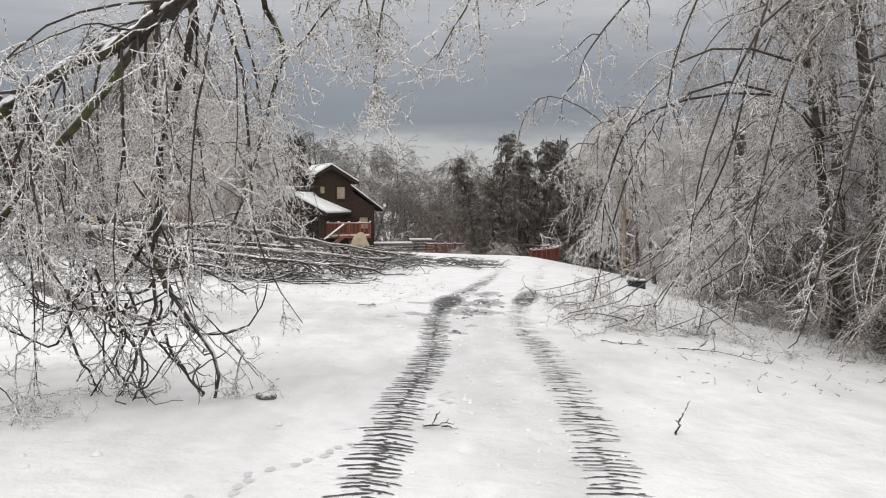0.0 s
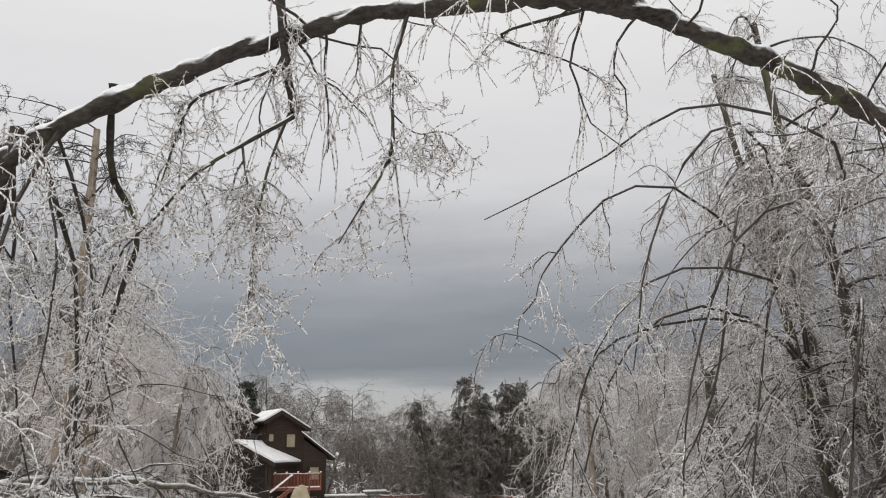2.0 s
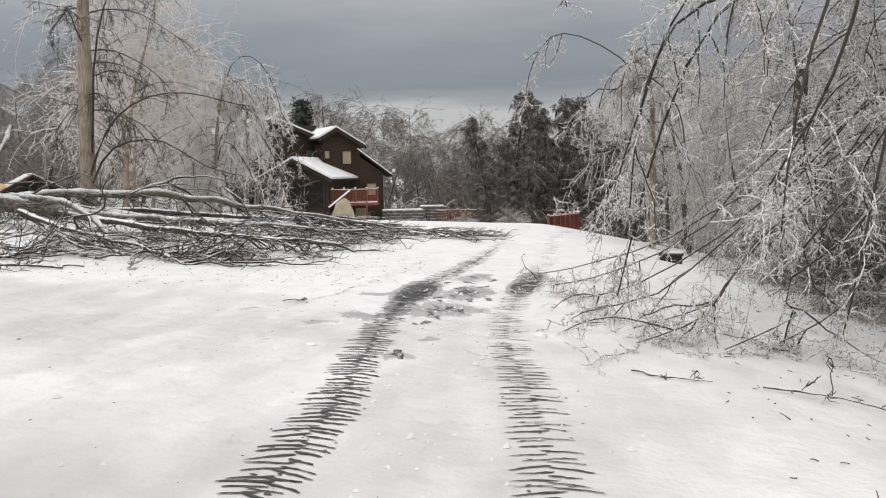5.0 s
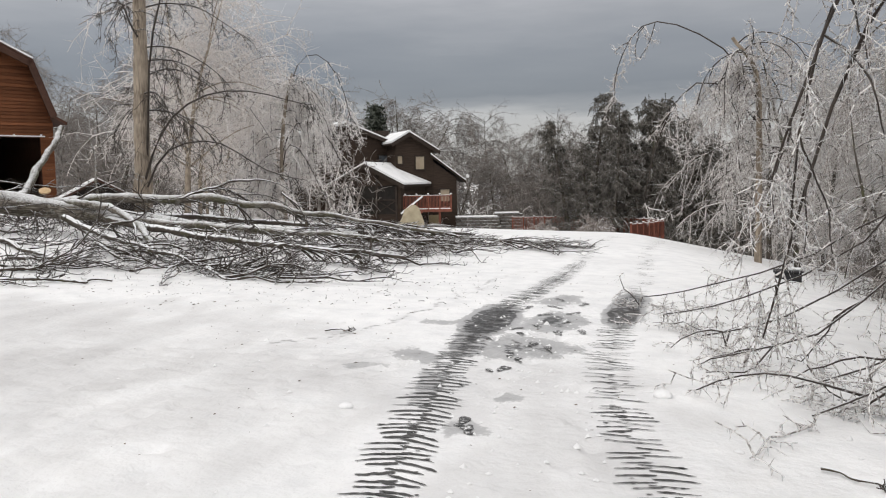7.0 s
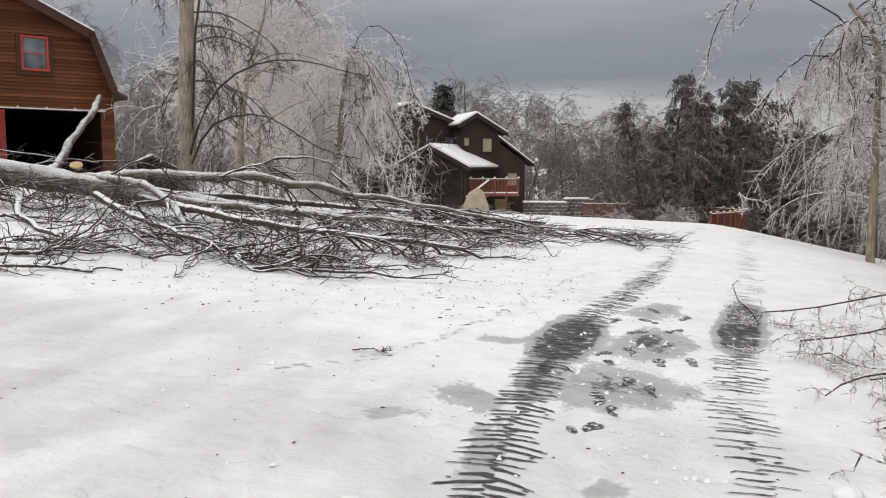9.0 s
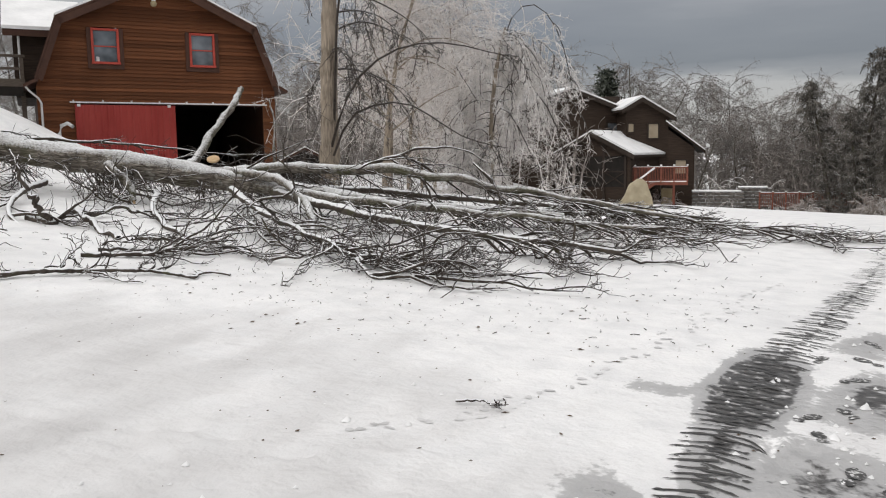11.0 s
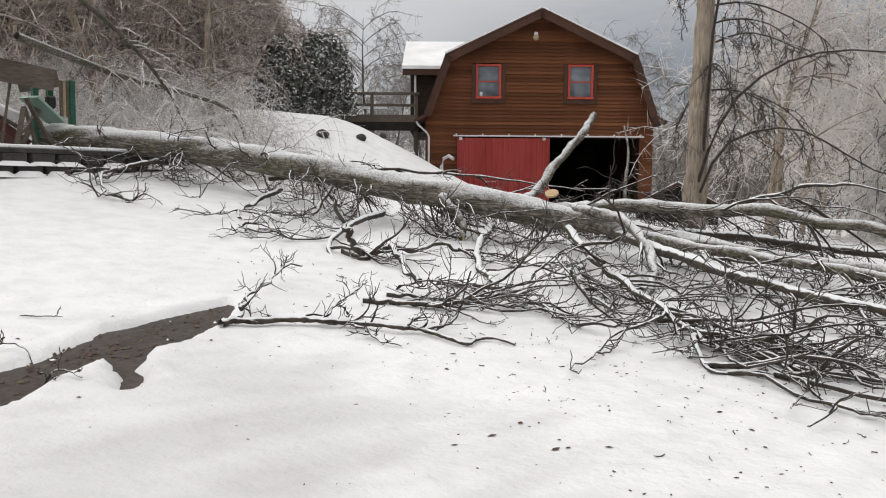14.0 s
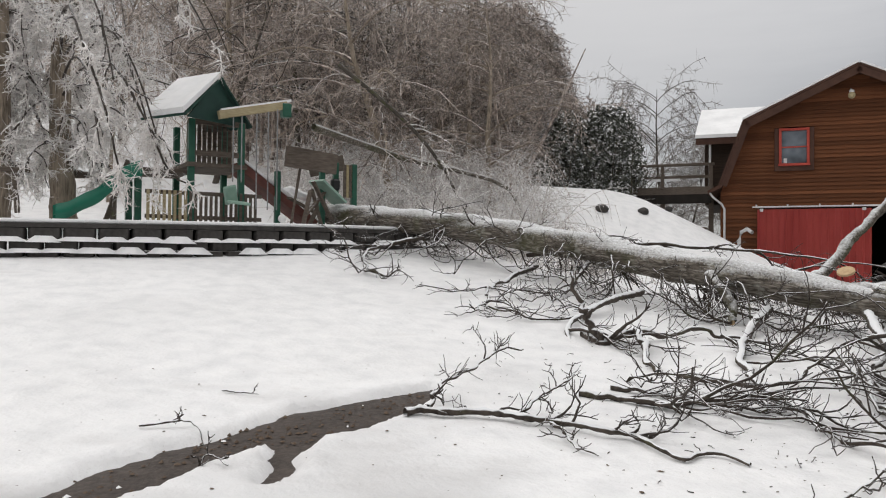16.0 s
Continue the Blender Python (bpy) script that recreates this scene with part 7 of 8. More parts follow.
def gable(parent, at, turn, width, depth, eave, peak, base, wall_mat, nm, over=0.45, snow=True, short=1.0):
    """A gabled block: walls, two roof slopes with snow, barge boards. Its gable looks along -y before the turn."""
    M = pose(at[0], at[1], 0, 0, 0, turn)
    h = width / 2
    P = lambda a, b, d: M @ Vector((a, d, b))
    blk = part(nm, add_prism(bmesh.new(), [(-h * short, base), (-h * short, peak - (peak - eave) * short), (0, peak), (h, eave), (h, base)], 0, depth, P), wall_mat, parent)
    sl = (peak - eave) / h
    for sx in (-1, 1):
        run = h * (short if sx < 0 else 1) + over
        xo, zo = sx * run, peak - sl * run
        part("roof", add_prism(bmesh.new(), [(xo, zo + 0.03), (0, peak + 0.03), (0, peak + 0.2), (xo, zo + 0.2)], -over, depth, P), HOUSE_TRIM, blk)
        if snow:
            part("roof_snow", add_prism(bmesh.new(), [(xo * 0.99, zo + 0.205), (0, peak + 0.205), (0, peak + 0.38), (xo * 0.99, zo + 0.36)], -over + 0.05, depth - 0.02, P), CAP, blk, "snow on the roof")
        part("barge_board", add_prism(bmesh.new(), [(xo, zo - 0.12), (0, peak - 0.12), (0, peak + 0.21), (xo, zo + 0.21)], -over - 0.04, -over + 0.01, P), HOUSE_TRIM, blk)
    return blk, M


main, _ = gable(house, (-5.5, -0.5), 30, 11.0, 11.0, 4.3, 6.2, HZ, HOUSE_WOOD, "main_block")
wing, WM = gable(house, (-0.25, -0.5), 18, 4.4, 5.1, 4.1, 5.37, HZ, HOUSE_WOOD, "right_wing", short=0.5)
porch, PM = gable(house, (-3.6, -4.15), -22, 5.7, 6.2, 1.3, 2.75, HZ, HOUSE_WOOD, "screened_porch")
part("lean_to", prism([(1.5, HZ), (1.5, 3.4), (3.8, 1.75), (3.8, HZ)], 0.2, 6.5), HOUSE_WOOD, house)
part("lean_to_roof", prism([(1.65, 3.75), (1.65, 3.57), (4.55, 1.35), (4.55, 1.53)], -0.3, 6.7), HOUSE_TRIM, house)
part("roof_snow", prism([(1.65, 3.87), (1.65, 3.755), (4.53, 1.535), (4.53, 1.64)], -0.28, 6.68), CAP, house)


def wall_window(parent, M, x, z, w, h, y=-0.03, fill=CURTAIN):
    c = part("window", bmesh.new(), GLASS, parent, "curtained window")
    bm = bmesh.new(); bm.from_mesh(c.data)
    add_box(bm, (x, y, z), (w, 0.04, h)); bm.transform(M); bm.to_mesh(c.data); bm.free()
    c.data.materials.clear(); c.data.materials.append(fill)
    for q, s in (((x, y - 0.03, z + h / 2), (w + 0.16, 0.08, 0.1)), ((x, y - 0.03, z - h / 2), (w + 0.16, 0.08, 0.1)), ((x - w / 2, y - 0.03, z), (0.1, 0.08, h)), ((x + w / 2, y - 0.03, z), (0.1, 0.08, h))):
        bm = box(q, s); bm.transform(M); part("frame", bm, HOUSE_TRIM, c)


wall_window(wing, WM, 1.0, 3.05, 0.85, 1.15)
wall_window(wing, WM, -0.75, 3.3, 0.5, 0.7)
wall_window(house, pose(0, 0, 0), 2.8, 0.3, 0.85, 1.1, 0.17)
wall_window(main, pose(-5.5, -0.5, 0, 0, 0, 30), 3.9, 3.5, 1.6, 0.6, -0.03, GLASS)
dish = part("satellite_dish", bmesh.new(), WHITE_METAL, house, "small pale dish on the eave")
bm = bmesh.new(); bmesh.ops.create_uvsphere(bm, u_segments=14, v_segments=8, radius=0.17, matrix=pose(4.72, -0.15, 1.9, 65, 0, 25) @ Matrix.Diagonal((1, 1, 0.28, 1))); bm.to_mesh(dish.data); bm.free()
part("dish_arm", bar((4.4, 0.1, 1.55), (4.72, -0.1, 1.87), 0.05), WHITE_METAL, dish)
part("chimney", box((-2.6, 4.2, 5.2), (1.3, 0.9, 1.6), (0, 0, 18), 0.03), HOUSE_TRIM, house, "dark boxed chimney")
# porch timber and screens
for x in (-2.5, -0.85, 0.85, 2.5):
    bm = bar((x, -0.06, HZ), (x, -0.06, 1.3 if abs(x) > 2 else 2.2), 0.16); bm.transform(PM); part("post", bm, HOUSE_TRIM, porch)
for x0, x1 in ((-2.5, -0.85), (-0.85, 0.85), (0.85, 2.5)):
    for a, b in ((-0.9, 0.1), (0.1, -0.9)):
        bm = bar((x0, -0.08, a), (x1, -0.08, b), 0.08); bm.transform(PM); part("brace", bm, HOUSE_TRIM, porch)
    bm = bar((x0, -0.08, 0.1), (x1, -0.08, 0.1), 0.1); bm.transform(PM); part("rail", bm, HOUSE_TRIM, porch)
bm = box((0, -0.04, 0.1), (5.0, 0.03, 2.2)); bm.transform(PM); part("screen", bm, DARK_IN, porch, "dark insect screen")
# red deck
rdeck = thing("wooden_deck", "reddish wooden deck with snow-topped railing and stairs", "deck", pose(-12.25, 73.1, 0, 0, 0, 11))
part("platform", box((2.2, -3.0, -0.78), (4.6, 3.6, 0.22)), RED_WOOD, rdeck)
for k, x in enumerate(np.linspace(-0.05, 4.45, 6)):
    part("post", box((float(x), -4.75, -0.15), (0.10, 0.10, 1.25), bevel=0.01), RED_WOOD, rdeck)
    part("post_cap", box((float(x), -4.75, 0.52), (0.15, 0.15, 0.10), bevel=0.03), CAP, rdeck, "knob of snow")
    if k % 2 == 0:
        part("leg", box((float(x), -4.6, -2.0), (0.16, 0.16, 2.3)), RED_WOOD, rdeck)
part("hand_rail", box((2.2, -4.75, 0.36), (4.6, 0.16, 0.08)), RED_WOOD, rdeck)
part("rail_snow", box((2.2, -4.75, 0.42), (4.5, 0.12, 0.035), bevel=0.01), CAP, rdeck)
part("hand_rail", box((2.2, -4.75, -0.55), (4.6, 0.08, 0.08)), RED_WOOD, rdeck)
for x in np.linspace(0.05, 4.4, 40):
    part("baluster", box((float(x), -4.75, -0.1), (0.05, 0.045, 0.86)), RED_WOOD, rdeck)
part("stair_rail", bar((0.5, -5.4, -0.95), (2.2, -5.0, 0.35), 0.1, 0.12), CAP, rdeck)
part("stair_string", bar((0.5, -5.3, -1.9), (2.2, -5.0, -0.75), 0.1, 0.25), RED_WOOD, rdeck)
part("under_door", box((3.2, -3.0, -2.0), (0.9, 0.08, 1.6)), TAN_WOOD, rdeck, "tan cellar door below the deck")

# dry stone terrace
for k, (x, w, zz) in enumerate([(-4.3, 3.4, 0.0), (-1.9, 2.0, 0.35)]):
    wall = thing("stone_wall", "low dry-stacked grey stone wall with snow on the ledges", "stone wall", pose(x - 0.9, 71.5 + k, -3.45, 0, 0, 6))
    rr = np.random.default_rng(160 + k)
    for j in range(8 + k):
        xx = -w / 2
        while xx < w / 2:
            ww = rr.uniform(0.25, 0.55)
            part("stone", box((xx + ww / 2, rr.normal() * 0.03, 0.12 + j * 0.25), (ww - 0.04, 0.5, 0.22), (0, 0, rr.normal() * 3), 0.03), STACK, wall)
            xx += ww
    part("snow_top", box((0, 0, 0.06 + (8 + k) * 0.25), (w, 0.6, 0.12), bevel=0.04), CAP, wall)

# ranch fence along the far edge of the drive
fence = thing("fence", "low reddish board fence with a snow-topped rail", "fence", pose(0, 0, 0))
FP = spline([(-2.2, 70.0), (1.0, 69.5), (4.2, 67.6), (7.0, 64.8), (8.2, 61.8), (7.2, 59.0), (5.6, 56.5)], 24)
for i in range(24):
    x, y = FP[i]; zb = -2.52 + 0.006 * i
    part("post", box((x, y, zb + 0.2), (0.12, 0.12, 1.9), bevel=0.02), RED_WOOD, fence)
    part("post_cap", box((x, y, zb + 1.18), (0.14, 0.14, 0.07), bevel=0.03), CAP, fence)
    if i < 23:
        x2, y2 = FP[i + 1]
        part("rail", bar((x, y, zb + 1.04), (x2, y2, zb + 1.05), 0.08, 0.07), RED_WOOD, fence)
        part("rail_snow", bar((x, y, zb + 1.095), (x2, y2, zb + 1.105), 0.07, 0.03), CAP, fence)
        for f in np.linspace(0.05, 0.95, 11 if i > 14 else 8):
            part("picket", box((x + (x2 - x) * f, y + (y2 - y) * f, zb + 0.6), (0.20 if i > 14 else 0.035, 0.03, 0.95), (0, 0, math.degrees(math.atan2(y2 - y, x2 - x)))), RED_WOOD, fence)

# ---- stone by the drive ----
bm = bmesh.new(); bmesh.ops.create_icosphere(bm, subdivisions=4, radius=0.5)
for v in bm.verts:
    h = (v.co.z + 0.5)
    w = 0.92 - 0.74 * max(0, h - 0.12) ** 1.15
    v.co = Vector((max(-0.5, min(0.5, v.co.x * 1.5)) * w + 0.10 * (0.45 - h) * -1, max(-0.3, min(0.3, v.co.y * 1.2)) * 0.7 * w, h * 0.92 - 0.1))
    v.co += v.co.normalized() * 0.045 * noise.noise(v.co * 4.0) + Vector((0, 0, 0)) + v.co.normalized() * 0.015 * noise.noise(v.co * 14.0)
solo("standing_stone", bm, STONE, "upright tan boulder standing in the snow by the drive", "stone", pose(-3.3, 30.1, G(-3.3, 30.1) - 0.05, 0, 0, 15))

# black drain box at the roadside
dbox = thing("roadside_box", "low black plastic box half buried at the roadside", "box", pose(5.5, 23.6, G(5.5, 23.6), 0, 0, -15))
part("body", box((0, 0, 0.03), (0.5, 0.36, 0.24), bevel=0.02), BLACK, dbox)
part("lid", box((0, 0, 0.17), (0.56, 0.42, 0.04), bevel=0.015), BLACK, dbox)
part("snow_lump", box((0.1, 0, 0.21), (0.3, 0.2, 0.05), bevel=0.02), CAP, dbox)

# ---- retaining wall ----
WL = spline([(-14.2, 5.0, 0), (-15.2, 9.5, 0), (-15.8, 13.5, 0), (-16.5, 16.2, 0), (-17.6, 18.6, 0), (-18.4, 20.2, 0)], 120)
wlen = np.r_[0, np.cumsum(np.hypot(np.diff(WL[:, 0]), np.diff(WL[:, 1])))]
rwall = thing("retaining_wall", "low dark block retaining wall with snow on its ledges", "retaining wall", pose(0, 0, 0))
rr = np.random.default_rng(170)
bw, bh = 0.53, 0.19


def wall_at(s):
    x, y = np.interp(s, wlen, WL[:, 0]), np.interp(s, wlen, WL[:, 1])
    x2, y2 = np.interp(s + 0.05, wlen, WL[:, 0]), np.interp(s + 0.05, wlen, WL[:, 1])
    return float(x), float(y), math.degrees(math.atan2(y2 - y, x2 - x))


bm = bmesh.new()
h = bw / 2 - 0.012
add_prism(bm, [(-h, 0.3), (-h, 0.02), (-h * 0.86, -0.10), (h * 0.86, -0.10), (h, 0.02), (h, 0.3)], 0, bh - 0.012, lambda a, b, d: (a, b, d))
bmesh.ops.bevel(bm, geom=bm.edges[:], offset=0.012, segments=1, affect="EDGES")
block_me = bpy.data.meshes.new("block"); bm.to_mesh(block_me); bm.free(); block_me.materials.append(BLOCK)
bm = bmesh.new(); bmesh.ops.create_cone(bm, cap_ends=True, segments=7, radius1=0.5, radius2=0.24, depth=0.62, matrix=Matrix.Diagonal((0.72, 0.30, 0.17, 1)))
lump_me = bpy.data.meshes.new("snow_lump"); bm.to_mesh(lump_me); bm.free(); lump_me.materials.append(CAP)
TOP = 2.20
for c in range(4):
    s = 0.1 + (bw / 2 if c % 2 else 0)
    while s < wlen[-1] - bw:
        x, y, a = wall_at(s)
        b = new("block", block_me); b.parent = rwall
        b.matrix_basis = pose(x + 0.06 * (3 - c), y, TOP - 0.12 - (4 - c) * bh + 0.012 * (y - 13), 0, 0, a + rr.normal() * 1.5)
        if c < 3 and rr.random() < 0.88:
            l2 = new("snow_lump", lump_me); l2.parent = rwall
            xs2, ys2, a2 = wall_at(s + bw / 2)
            l2.matrix_basis = pose(xs2 + 0.06 * (3 - c) + 0.07, ys2, TOP - 0.12 - (3 - c) * bh + 0.012 * (y - 13) - 0.004, 0, 0, a2) @ Matrix.Diagonal((rr.uniform(0.7, 1.2), 1, rr.uniform(0.6, 1.2), 1))
        s += bw
for i in range(0, 118, 3):
    p, q = WL[i], WL[min(i + 3, 119)]
    part("cap_stone", bar((p[0] - 0.12, p[1], TOP - 0.085 + 0.012 * (p[1] - 13)), (q[0] - 0.12, q[1], TOP - 0.085 + 0.012 * (q[1] - 13)), 0.42, 0.075), BLOCK, rwall)
    part("snow_top", bar((p[0] - 0.15, p[1] - 0.01, TOP - 0.01 + 0.012 * (p[1] - 13)), (q[0] - 0.15, q[1] + 0.01, TOP - 0.01 + 0.012 * (q[1] - 13)), 0.4, 0.075, 0.02), CAP, rwall)

# ---- playset ----
PX, PY, PZ0 = -18.4, 14.4, 2.33
play = thing("playset", "wooden playset with green posts and slide, crushed by the tree", "playset", pose(PX, PY, PZ0, 0, 0, 104))
# local x runs along the wall (to the right as seen from the drive), local y points away from the drive
for x, y, h in ((-0.55, 0, 2.15), (0.5, 0, 2.15), (-0.55, 1.3, 2.15), (0.5, 1.3, 2.15), (-1.55, 0.2, 1.2), (-1.55, 1.2, 1.2)):
    part("post", box((x, y, h / 2), (0.13, 0.13, h), bevel=0.012), GREEN_PAINT, play, "green post")
part("platform", box((-0.02, 0.65, 1.2), (1.25, 1.5, 0.09)), GREY_WOOD, play)
part("platform", box((-1.1, 0.7, 1.05), (1.1, 1.2, 0.08)), GREY_WOOD, play)
for k in range(9):
    part("slat", box((-0.45 + 0.11 * k, 0.62, 1.72), (0.085, 0.03, 0.95), bevel=0.006), GREY_WOOD, play, "dark upright board")
for z in (1.45, 2.1):
    part("cross_rail", box((-0.02, -0.03, z), (1.2, 0.05, 0.11)), GREY_WOOD, play)
TURN = Matrix.Translation((0, 0.65, 0)) @ pose(0, 0, 0, 0, 0, 28) @ Matrix.Translation((0, -0.65, 0))
place_t = lambda a, b, d: TURN @ Vector((a * 0.92 - 0.56, d * 0.95, b * 0.97 - 0.06))
part("roof_panel", prism([(-0.95, 2.2), (0.05, 3.12), (0.05, 3.17), (-0.98, 2.24)], -0.25, 1.15, place_t), GREEN_ROOF, play, "green roof panel")
part("roof_panel", prism([(1.0, 2.2), (0.05, 3.12), (0.05, 3.17), (1.03, 2.24)], -0.25, 1.15, place_t), GREEN_ROOF, play, "green roof panel")
part("roof_snow", prism([(-1.0, 2.245), (0.04, 3.175), (0.04, 3.28), (-1.02, 2.36)], -0.22, 1.12, place_t), CAP, play, "snow on the playset roof")
part("gable_panel", prism([(-0.82, 2.2), (0.05, 3.1), (0.9, 2.2)], -0.14, -0.10, place_t), GREEN_ROOF, play, "green gable board")
part("sunburst", bar((-0.33, -0.35, 2.24), (-0.08, -0.22, 2.5), 0.02, 0.04), CAP, play)
part("sunburst", bar((-0.33, -0.35, 2.24), (-0.62, -0.5, 2.5), 0.02, 0.04), CAP, play)
# slide
SP = spline([(-1.5, 0.25, 1.02), (-1.8, 0.22, 0.9), (-2.05, 0.2, 0.68), (-2.3, 0.18, 0.44), (-2.6, 0.16, 0.28), (-2.85, 0.15, 0.12), (-3.08, 0.14, 0.06)], 24)
V, F = [], []
prof = [(-0.27, 0.20), (-0.24, -0.10), (0.0, -0.12), (0.24, -0.10), (0.27, 0.20), (0.23, 0.20), (0.19, 0.03), (0.0, 0.0), (-0.19, 0.03), (-0.23, 0.20)]
for q in SP:
    V += [(q[0], q[1] + a, q[2] + b) for a, b in prof]
m = len(prof)
for i in range(23):
    for j in range(m):
        F.append((i * m + j, i * m + (j + 1) % m, (i + 1) * m + (j + 1) % m, (i + 1) * m + j))
SLIDE = make_plain("green_slide_plastic", (0.008, 0.16, 0.10), (0.015, 0.22, 0.14), 3.0, 0.3, 0.5, 0.05)
slide = hang(new("slide", mesh_of("slide", V, F, SLIDE)), play, "dark green plastic slide")
# swing beam, tipped by the fall
part("swing_beam", bar((-0.12, -0.45, 2.2), (1.38, -0.35, 2.58), 0.12, 0.17, 0.01), TAN_WOOD, play, "yellowed swing beam")
part("beam_bracket", box((1.36, -0.35, 2.46), (0.2, 0.2, 0.3), (0, 0, 0), 0.02), GREEN_PAINT, play, "green beam bracket")
part("beam_snow", bar((-0.07, -0.45, 2.31), (1.46, -0.35, 2.69), 0.1, 0.05), CAP, play)
for x, zt in ((0.2, 2.22), (0.38, 2.26), (0.7, 2.36), (0.95, 2.42), (1.15, 2.46)):
    part("chain", bar((x, -0.42, zt), (x, -0.42, 0.3 if x > 0.6 else 0.85), 0.022), CHAIN, play, "swing chain")
part("swing_seat", box((0.32, -0.42, 0.42), (0.45, 0.35, 0.06), (8, 4, 0), 0.02), MINT, play, "faded mint bucket swing")
part("swing_back", box((0.18, -0.35, 0.58), (0.28, 0.06, 0.4), (20, -15, 0), 0.025), MINT, play)
bm = bmesh.new(); bmesh.ops.create_uvsphere(bm, u_segments=12, v_segments=8, radius=0.09, matrix=pose(1.25, -0.5, 0.12)); part("ball", bm, CAP, play, "snowy white ball on the swing")
# picket fence and trim below
for k in range(22):
    x = -1.4 + 0.105 * k
    part("picket", box((x, -0.06, 0.33), (0.06, 0.03, 0.62), (0, 0, 0), 0.006), TAN_WOOD if k < 8 else GREY_WOOD, play, "narrow upright slat")
for z in (0.6, 0.1):
    part("picket_rail", box((-0.25, -0.02, z), (2.4, 0.05, 0.08)), GREY_WOOD, play)
part("ladder_rail", bar((-2.05, 0.9, 0), (-1.62, 0.9, 1.3), 0.06, 0.1), GREY_WOOD, play)
# ramp and wrecked end
part("ramp", prism([(0.35, 1.28), (0.55, 1.36), (2.35, 0.12), (2.2, 0.02)], 0.1, 0.9), make_plain("red_brown_board", (0.09, 0.035, 0.03), (0.17, 0.07, 0.055), 5.0, 0.8), play, "red-brown climbing ramp")
part("ramp_snow", prism([(0.6, 1.37), (0.62, 1.42), (1.9, 0.55), (1.88, 0.47)], 0.15, 0.85), CAP, play)
part("broken_panel", box((1.8, -0.75, 1.38), (1.18, 0.06, 0.44), (0, 5, 0), 0.01), GREY_WOOD, play, "grey broken board panel")
part("broken_panel", box((2.6, 0.3, 1.42), (0.95, 0.05, 0.36), (0, -14, 8), 0.01), GREY_WOOD, play, "brown broken panel")
for x, y, h, tl in ((2.32, -0.1, 1.45, 0), (2.78, 0.2, 1.5, 0), (3.1, -0.1, 1.45, 0), (1.35, 0.1, 1.2, 0)):
    part("post", box((x, y, h / 2), (0.12, 0.12, h), (0, tl, 0), 0.012), GREEN_PAINT, play, "green post")
for k in range(4):
    part("slat", box((2.86 + 0.07 * k, -0.12, 1.05), (0.06, 0.03, 0.75)), TAN_WOOD if k % 2 else GREY_WOOD, play)
for a, b in (((1.45, -0.5, 0), (1.62, -0.6, 1.3)), ((1.9, -0.6, 0.95), (2.5, -0.4, 0.0)), ((1.75, -0.55, 0.2), (2.3, -0.3, 0.75)), ((2.0, -0.2, 0.05), (2.6, 0.2, 0.95)), ((1.5, -0.2, 0.6), (2.4, 0.3, 0.3)), ((2.15, -0.5, 0.0), (2.0, -0.3, 0.8)), ((1.65, -0.7, 0.0), (1.85, -0.6, 0.75))):
    part("broken_board", bar(a, b, 0.1, 0.04), GREY_WOOD, play, "broken grey board")
part("snow_heap", box((2.0, 0.5, 0.75), (0.7, 0.5, 0.12), (0, 20, 0), 0.05), CAP, play)
part("tyre_swing", box((2.62, -0.15, 0.95), (0.2, 0.16, 0.26), (0, 0, 0), 0.04), BLACK, play)
part("tipped_panel", bar((2.1, -0.3, 1.0), (2.75, -0.1, 0.55), 0.5, 0.05), MINT, play, "mint plastic panel under snow")
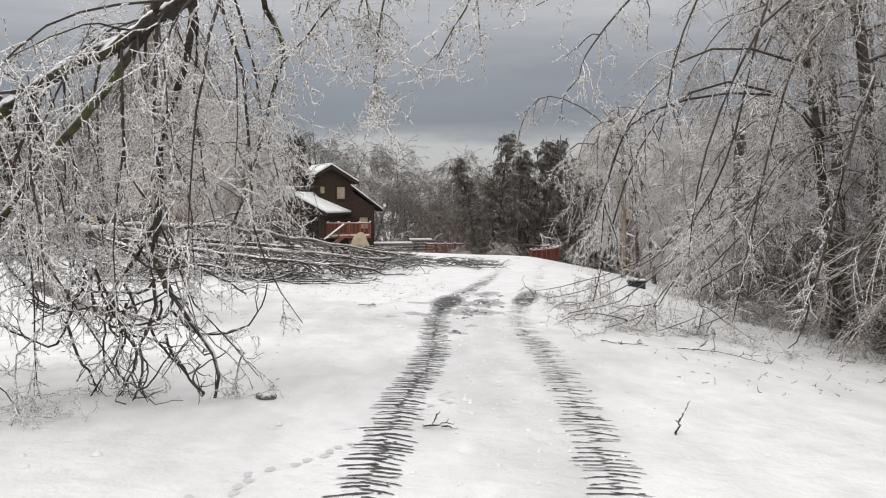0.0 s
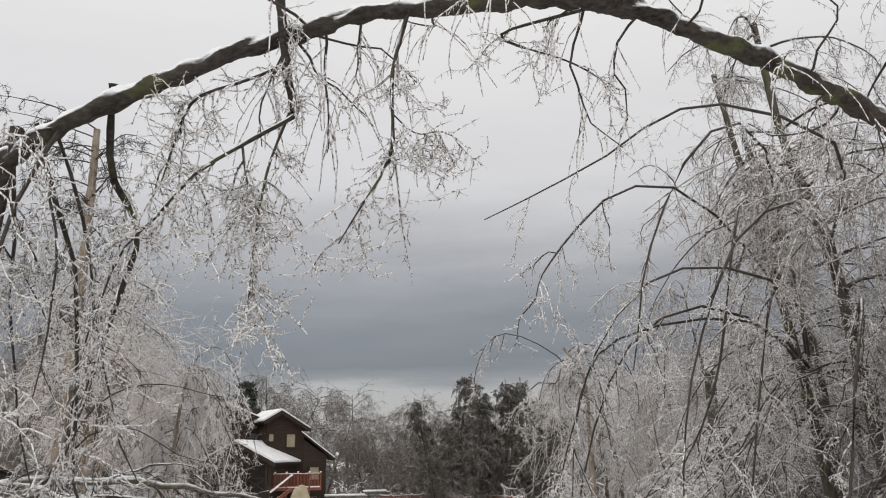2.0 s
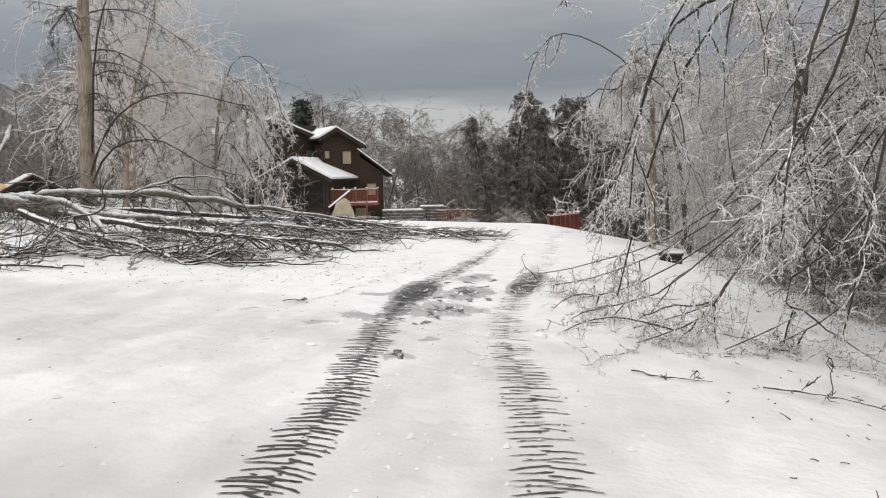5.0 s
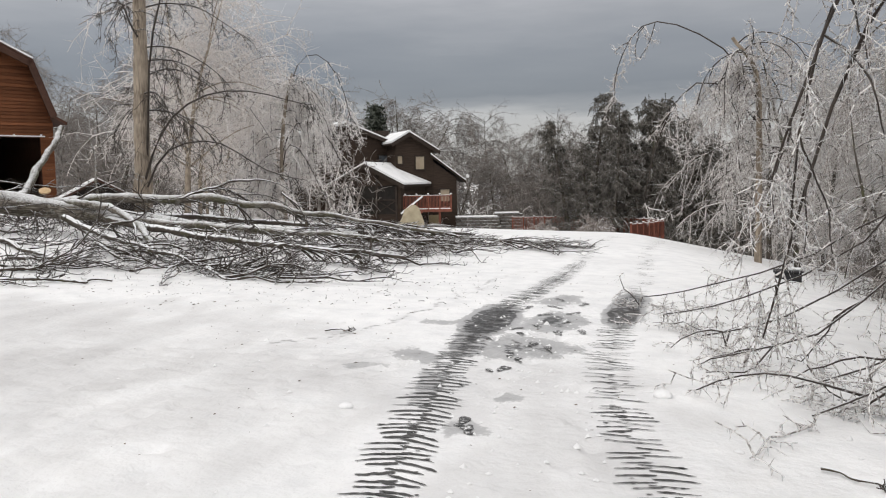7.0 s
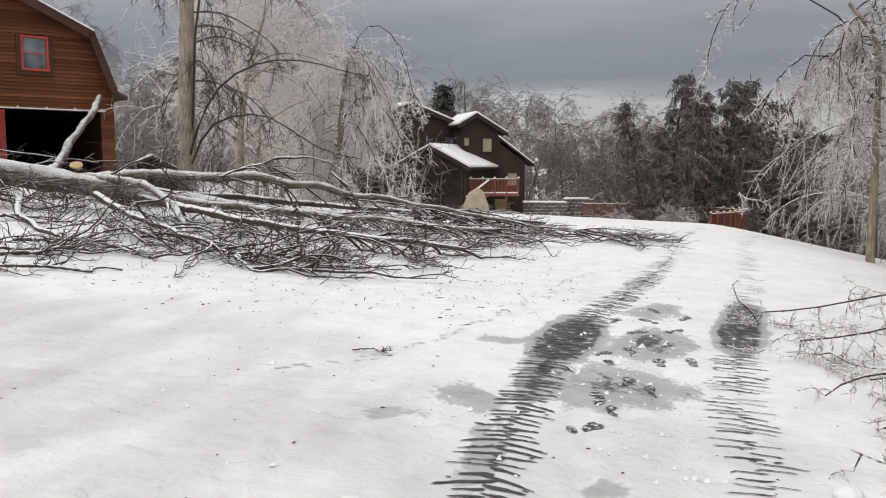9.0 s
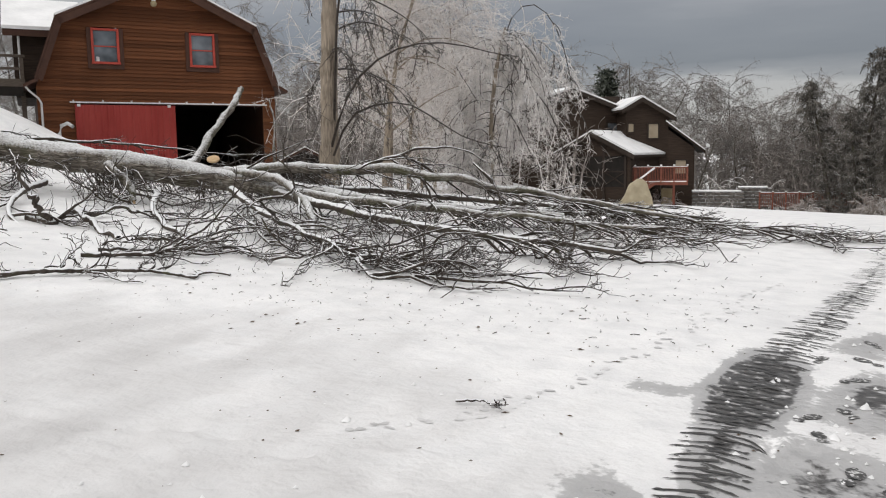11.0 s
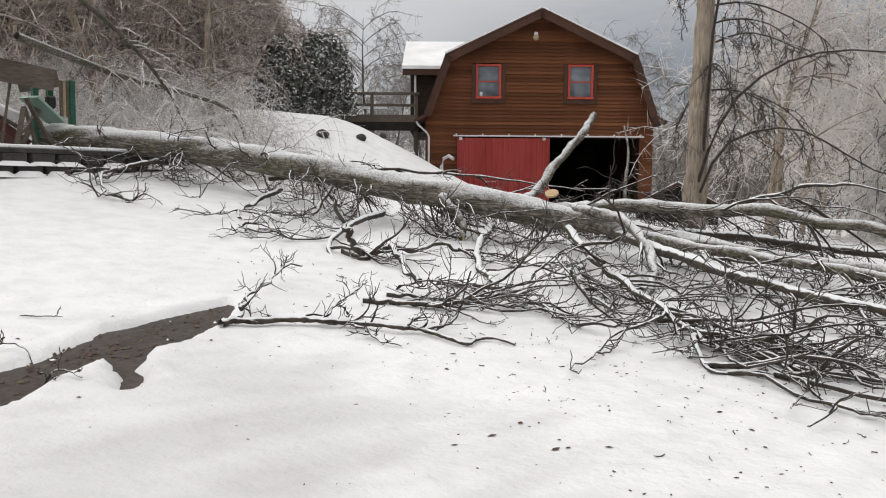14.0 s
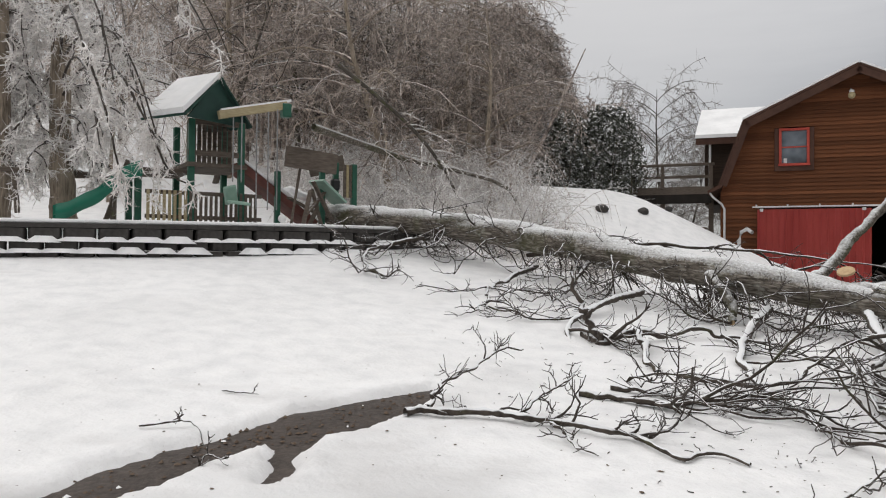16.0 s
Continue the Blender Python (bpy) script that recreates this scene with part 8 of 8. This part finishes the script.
# weathered crate frames beside the slide
crate = thing("sawhorse", "weathered leaning wooden sawhorse beside the slide", "sawhorse", pose(-17.2, 10.55, G(-17.2, 10.55) + 0.45, 0, 0, 100))
for x in (-0.3, 0.3):
    part("leg", bar((x, -0.25, 0), (x * 0.8, 0, 0.75), 0.08), GREY_WOOD, crate)
    part("leg", bar((x, 0.25, 0), (x * 0.8, 0, 0.75), 0.08), GREY_WOOD, crate)
part("top_board", bar((-0.5, 0, 0.77), (0.5, 0, 0.77), 0.12, 0.08), GREY_WOOD, crate)

# snow-topped log lying across the slope behind the slide
LOG = spline([(-20.6, 8.0, 3.75), (-20.9, 9.4, 3.7), (-21.3, 11.0, 3.6), (-21.6, 12.4, 3.45)], 24)[None]
log = thing("fallen_log", "dark snow-topped log lying on the slope behind the playset", "log", pose(*LOG[0, 0]))
V, F = knobbly(LOG, taper(LOG, 0.15, 0.10), 10, 191, 0.2, 0.3)
hang(new("stem", mesh_of("stem", V - LOG[0, 0], F, FALLEN)), log)
for k, (x, y) in enumerate(((-20.65, 8.3), (-21.5, 12.1))):
    part("prop", bar((x - LOG[0, 0, 0], y - LOG[0, 0, 1], G(x, y) - LOG[0, 0, 2] - 0.1), (x - LOG[0, 0, 0], y - LOG[0, 0, 1], 3.6 - LOG[0, 0, 2]), 0.14, bevel=0.02), BARK_DARK, log, "short dark stump under the log")

# rocks on the bank below the barn deck
for k, (x, y, s) in enumerate([(-23.9, 26.4, 0.21), (-23.84, 27.9, 0.17), (-25.0, 29.6, 0.12)]):
    bm = bmesh.new(); bmesh.ops.create_icosphere(bm, subdivisions=2, radius=s)
    for v in bm.verts:
        v.co = Vector((v.co.x * 1.3, v.co.y, v.co.z * 0.85)) * (1 + 0.3 * noise.noise(v.co * 4 + Vector((k * 3, 0, 0))))
    solo("boulder", bm, BLOCK, "dark boulder showing on the snowy bank", "rock", pose(x, y, G(x, y) + s * 0.1))

# snow-layered stack of lumber by the barn corner
stack = thing("lumber_stack", "small stack of lumber with layers of snow by the barn", "lumber", pose(-27.9, 32.95, G(-27.9, 32.95), 0, 0, 51))
for k in range(6):
    part("plank", box((0.02 * (-1) ** k, 0, 0.08 + 0.15 * k), (0.5 + 0.05 * (k % 2), 0.9, 0.06), (0, 0, 4 * (-1) ** k), 0.01), GREY_WOOD, stack)
    part("snow_layer", box((0, 0, 0.14 + 0.15 * k), (0.46, 0.86, 0.06), (0, 0, 0), 0.02), CAP, stack)
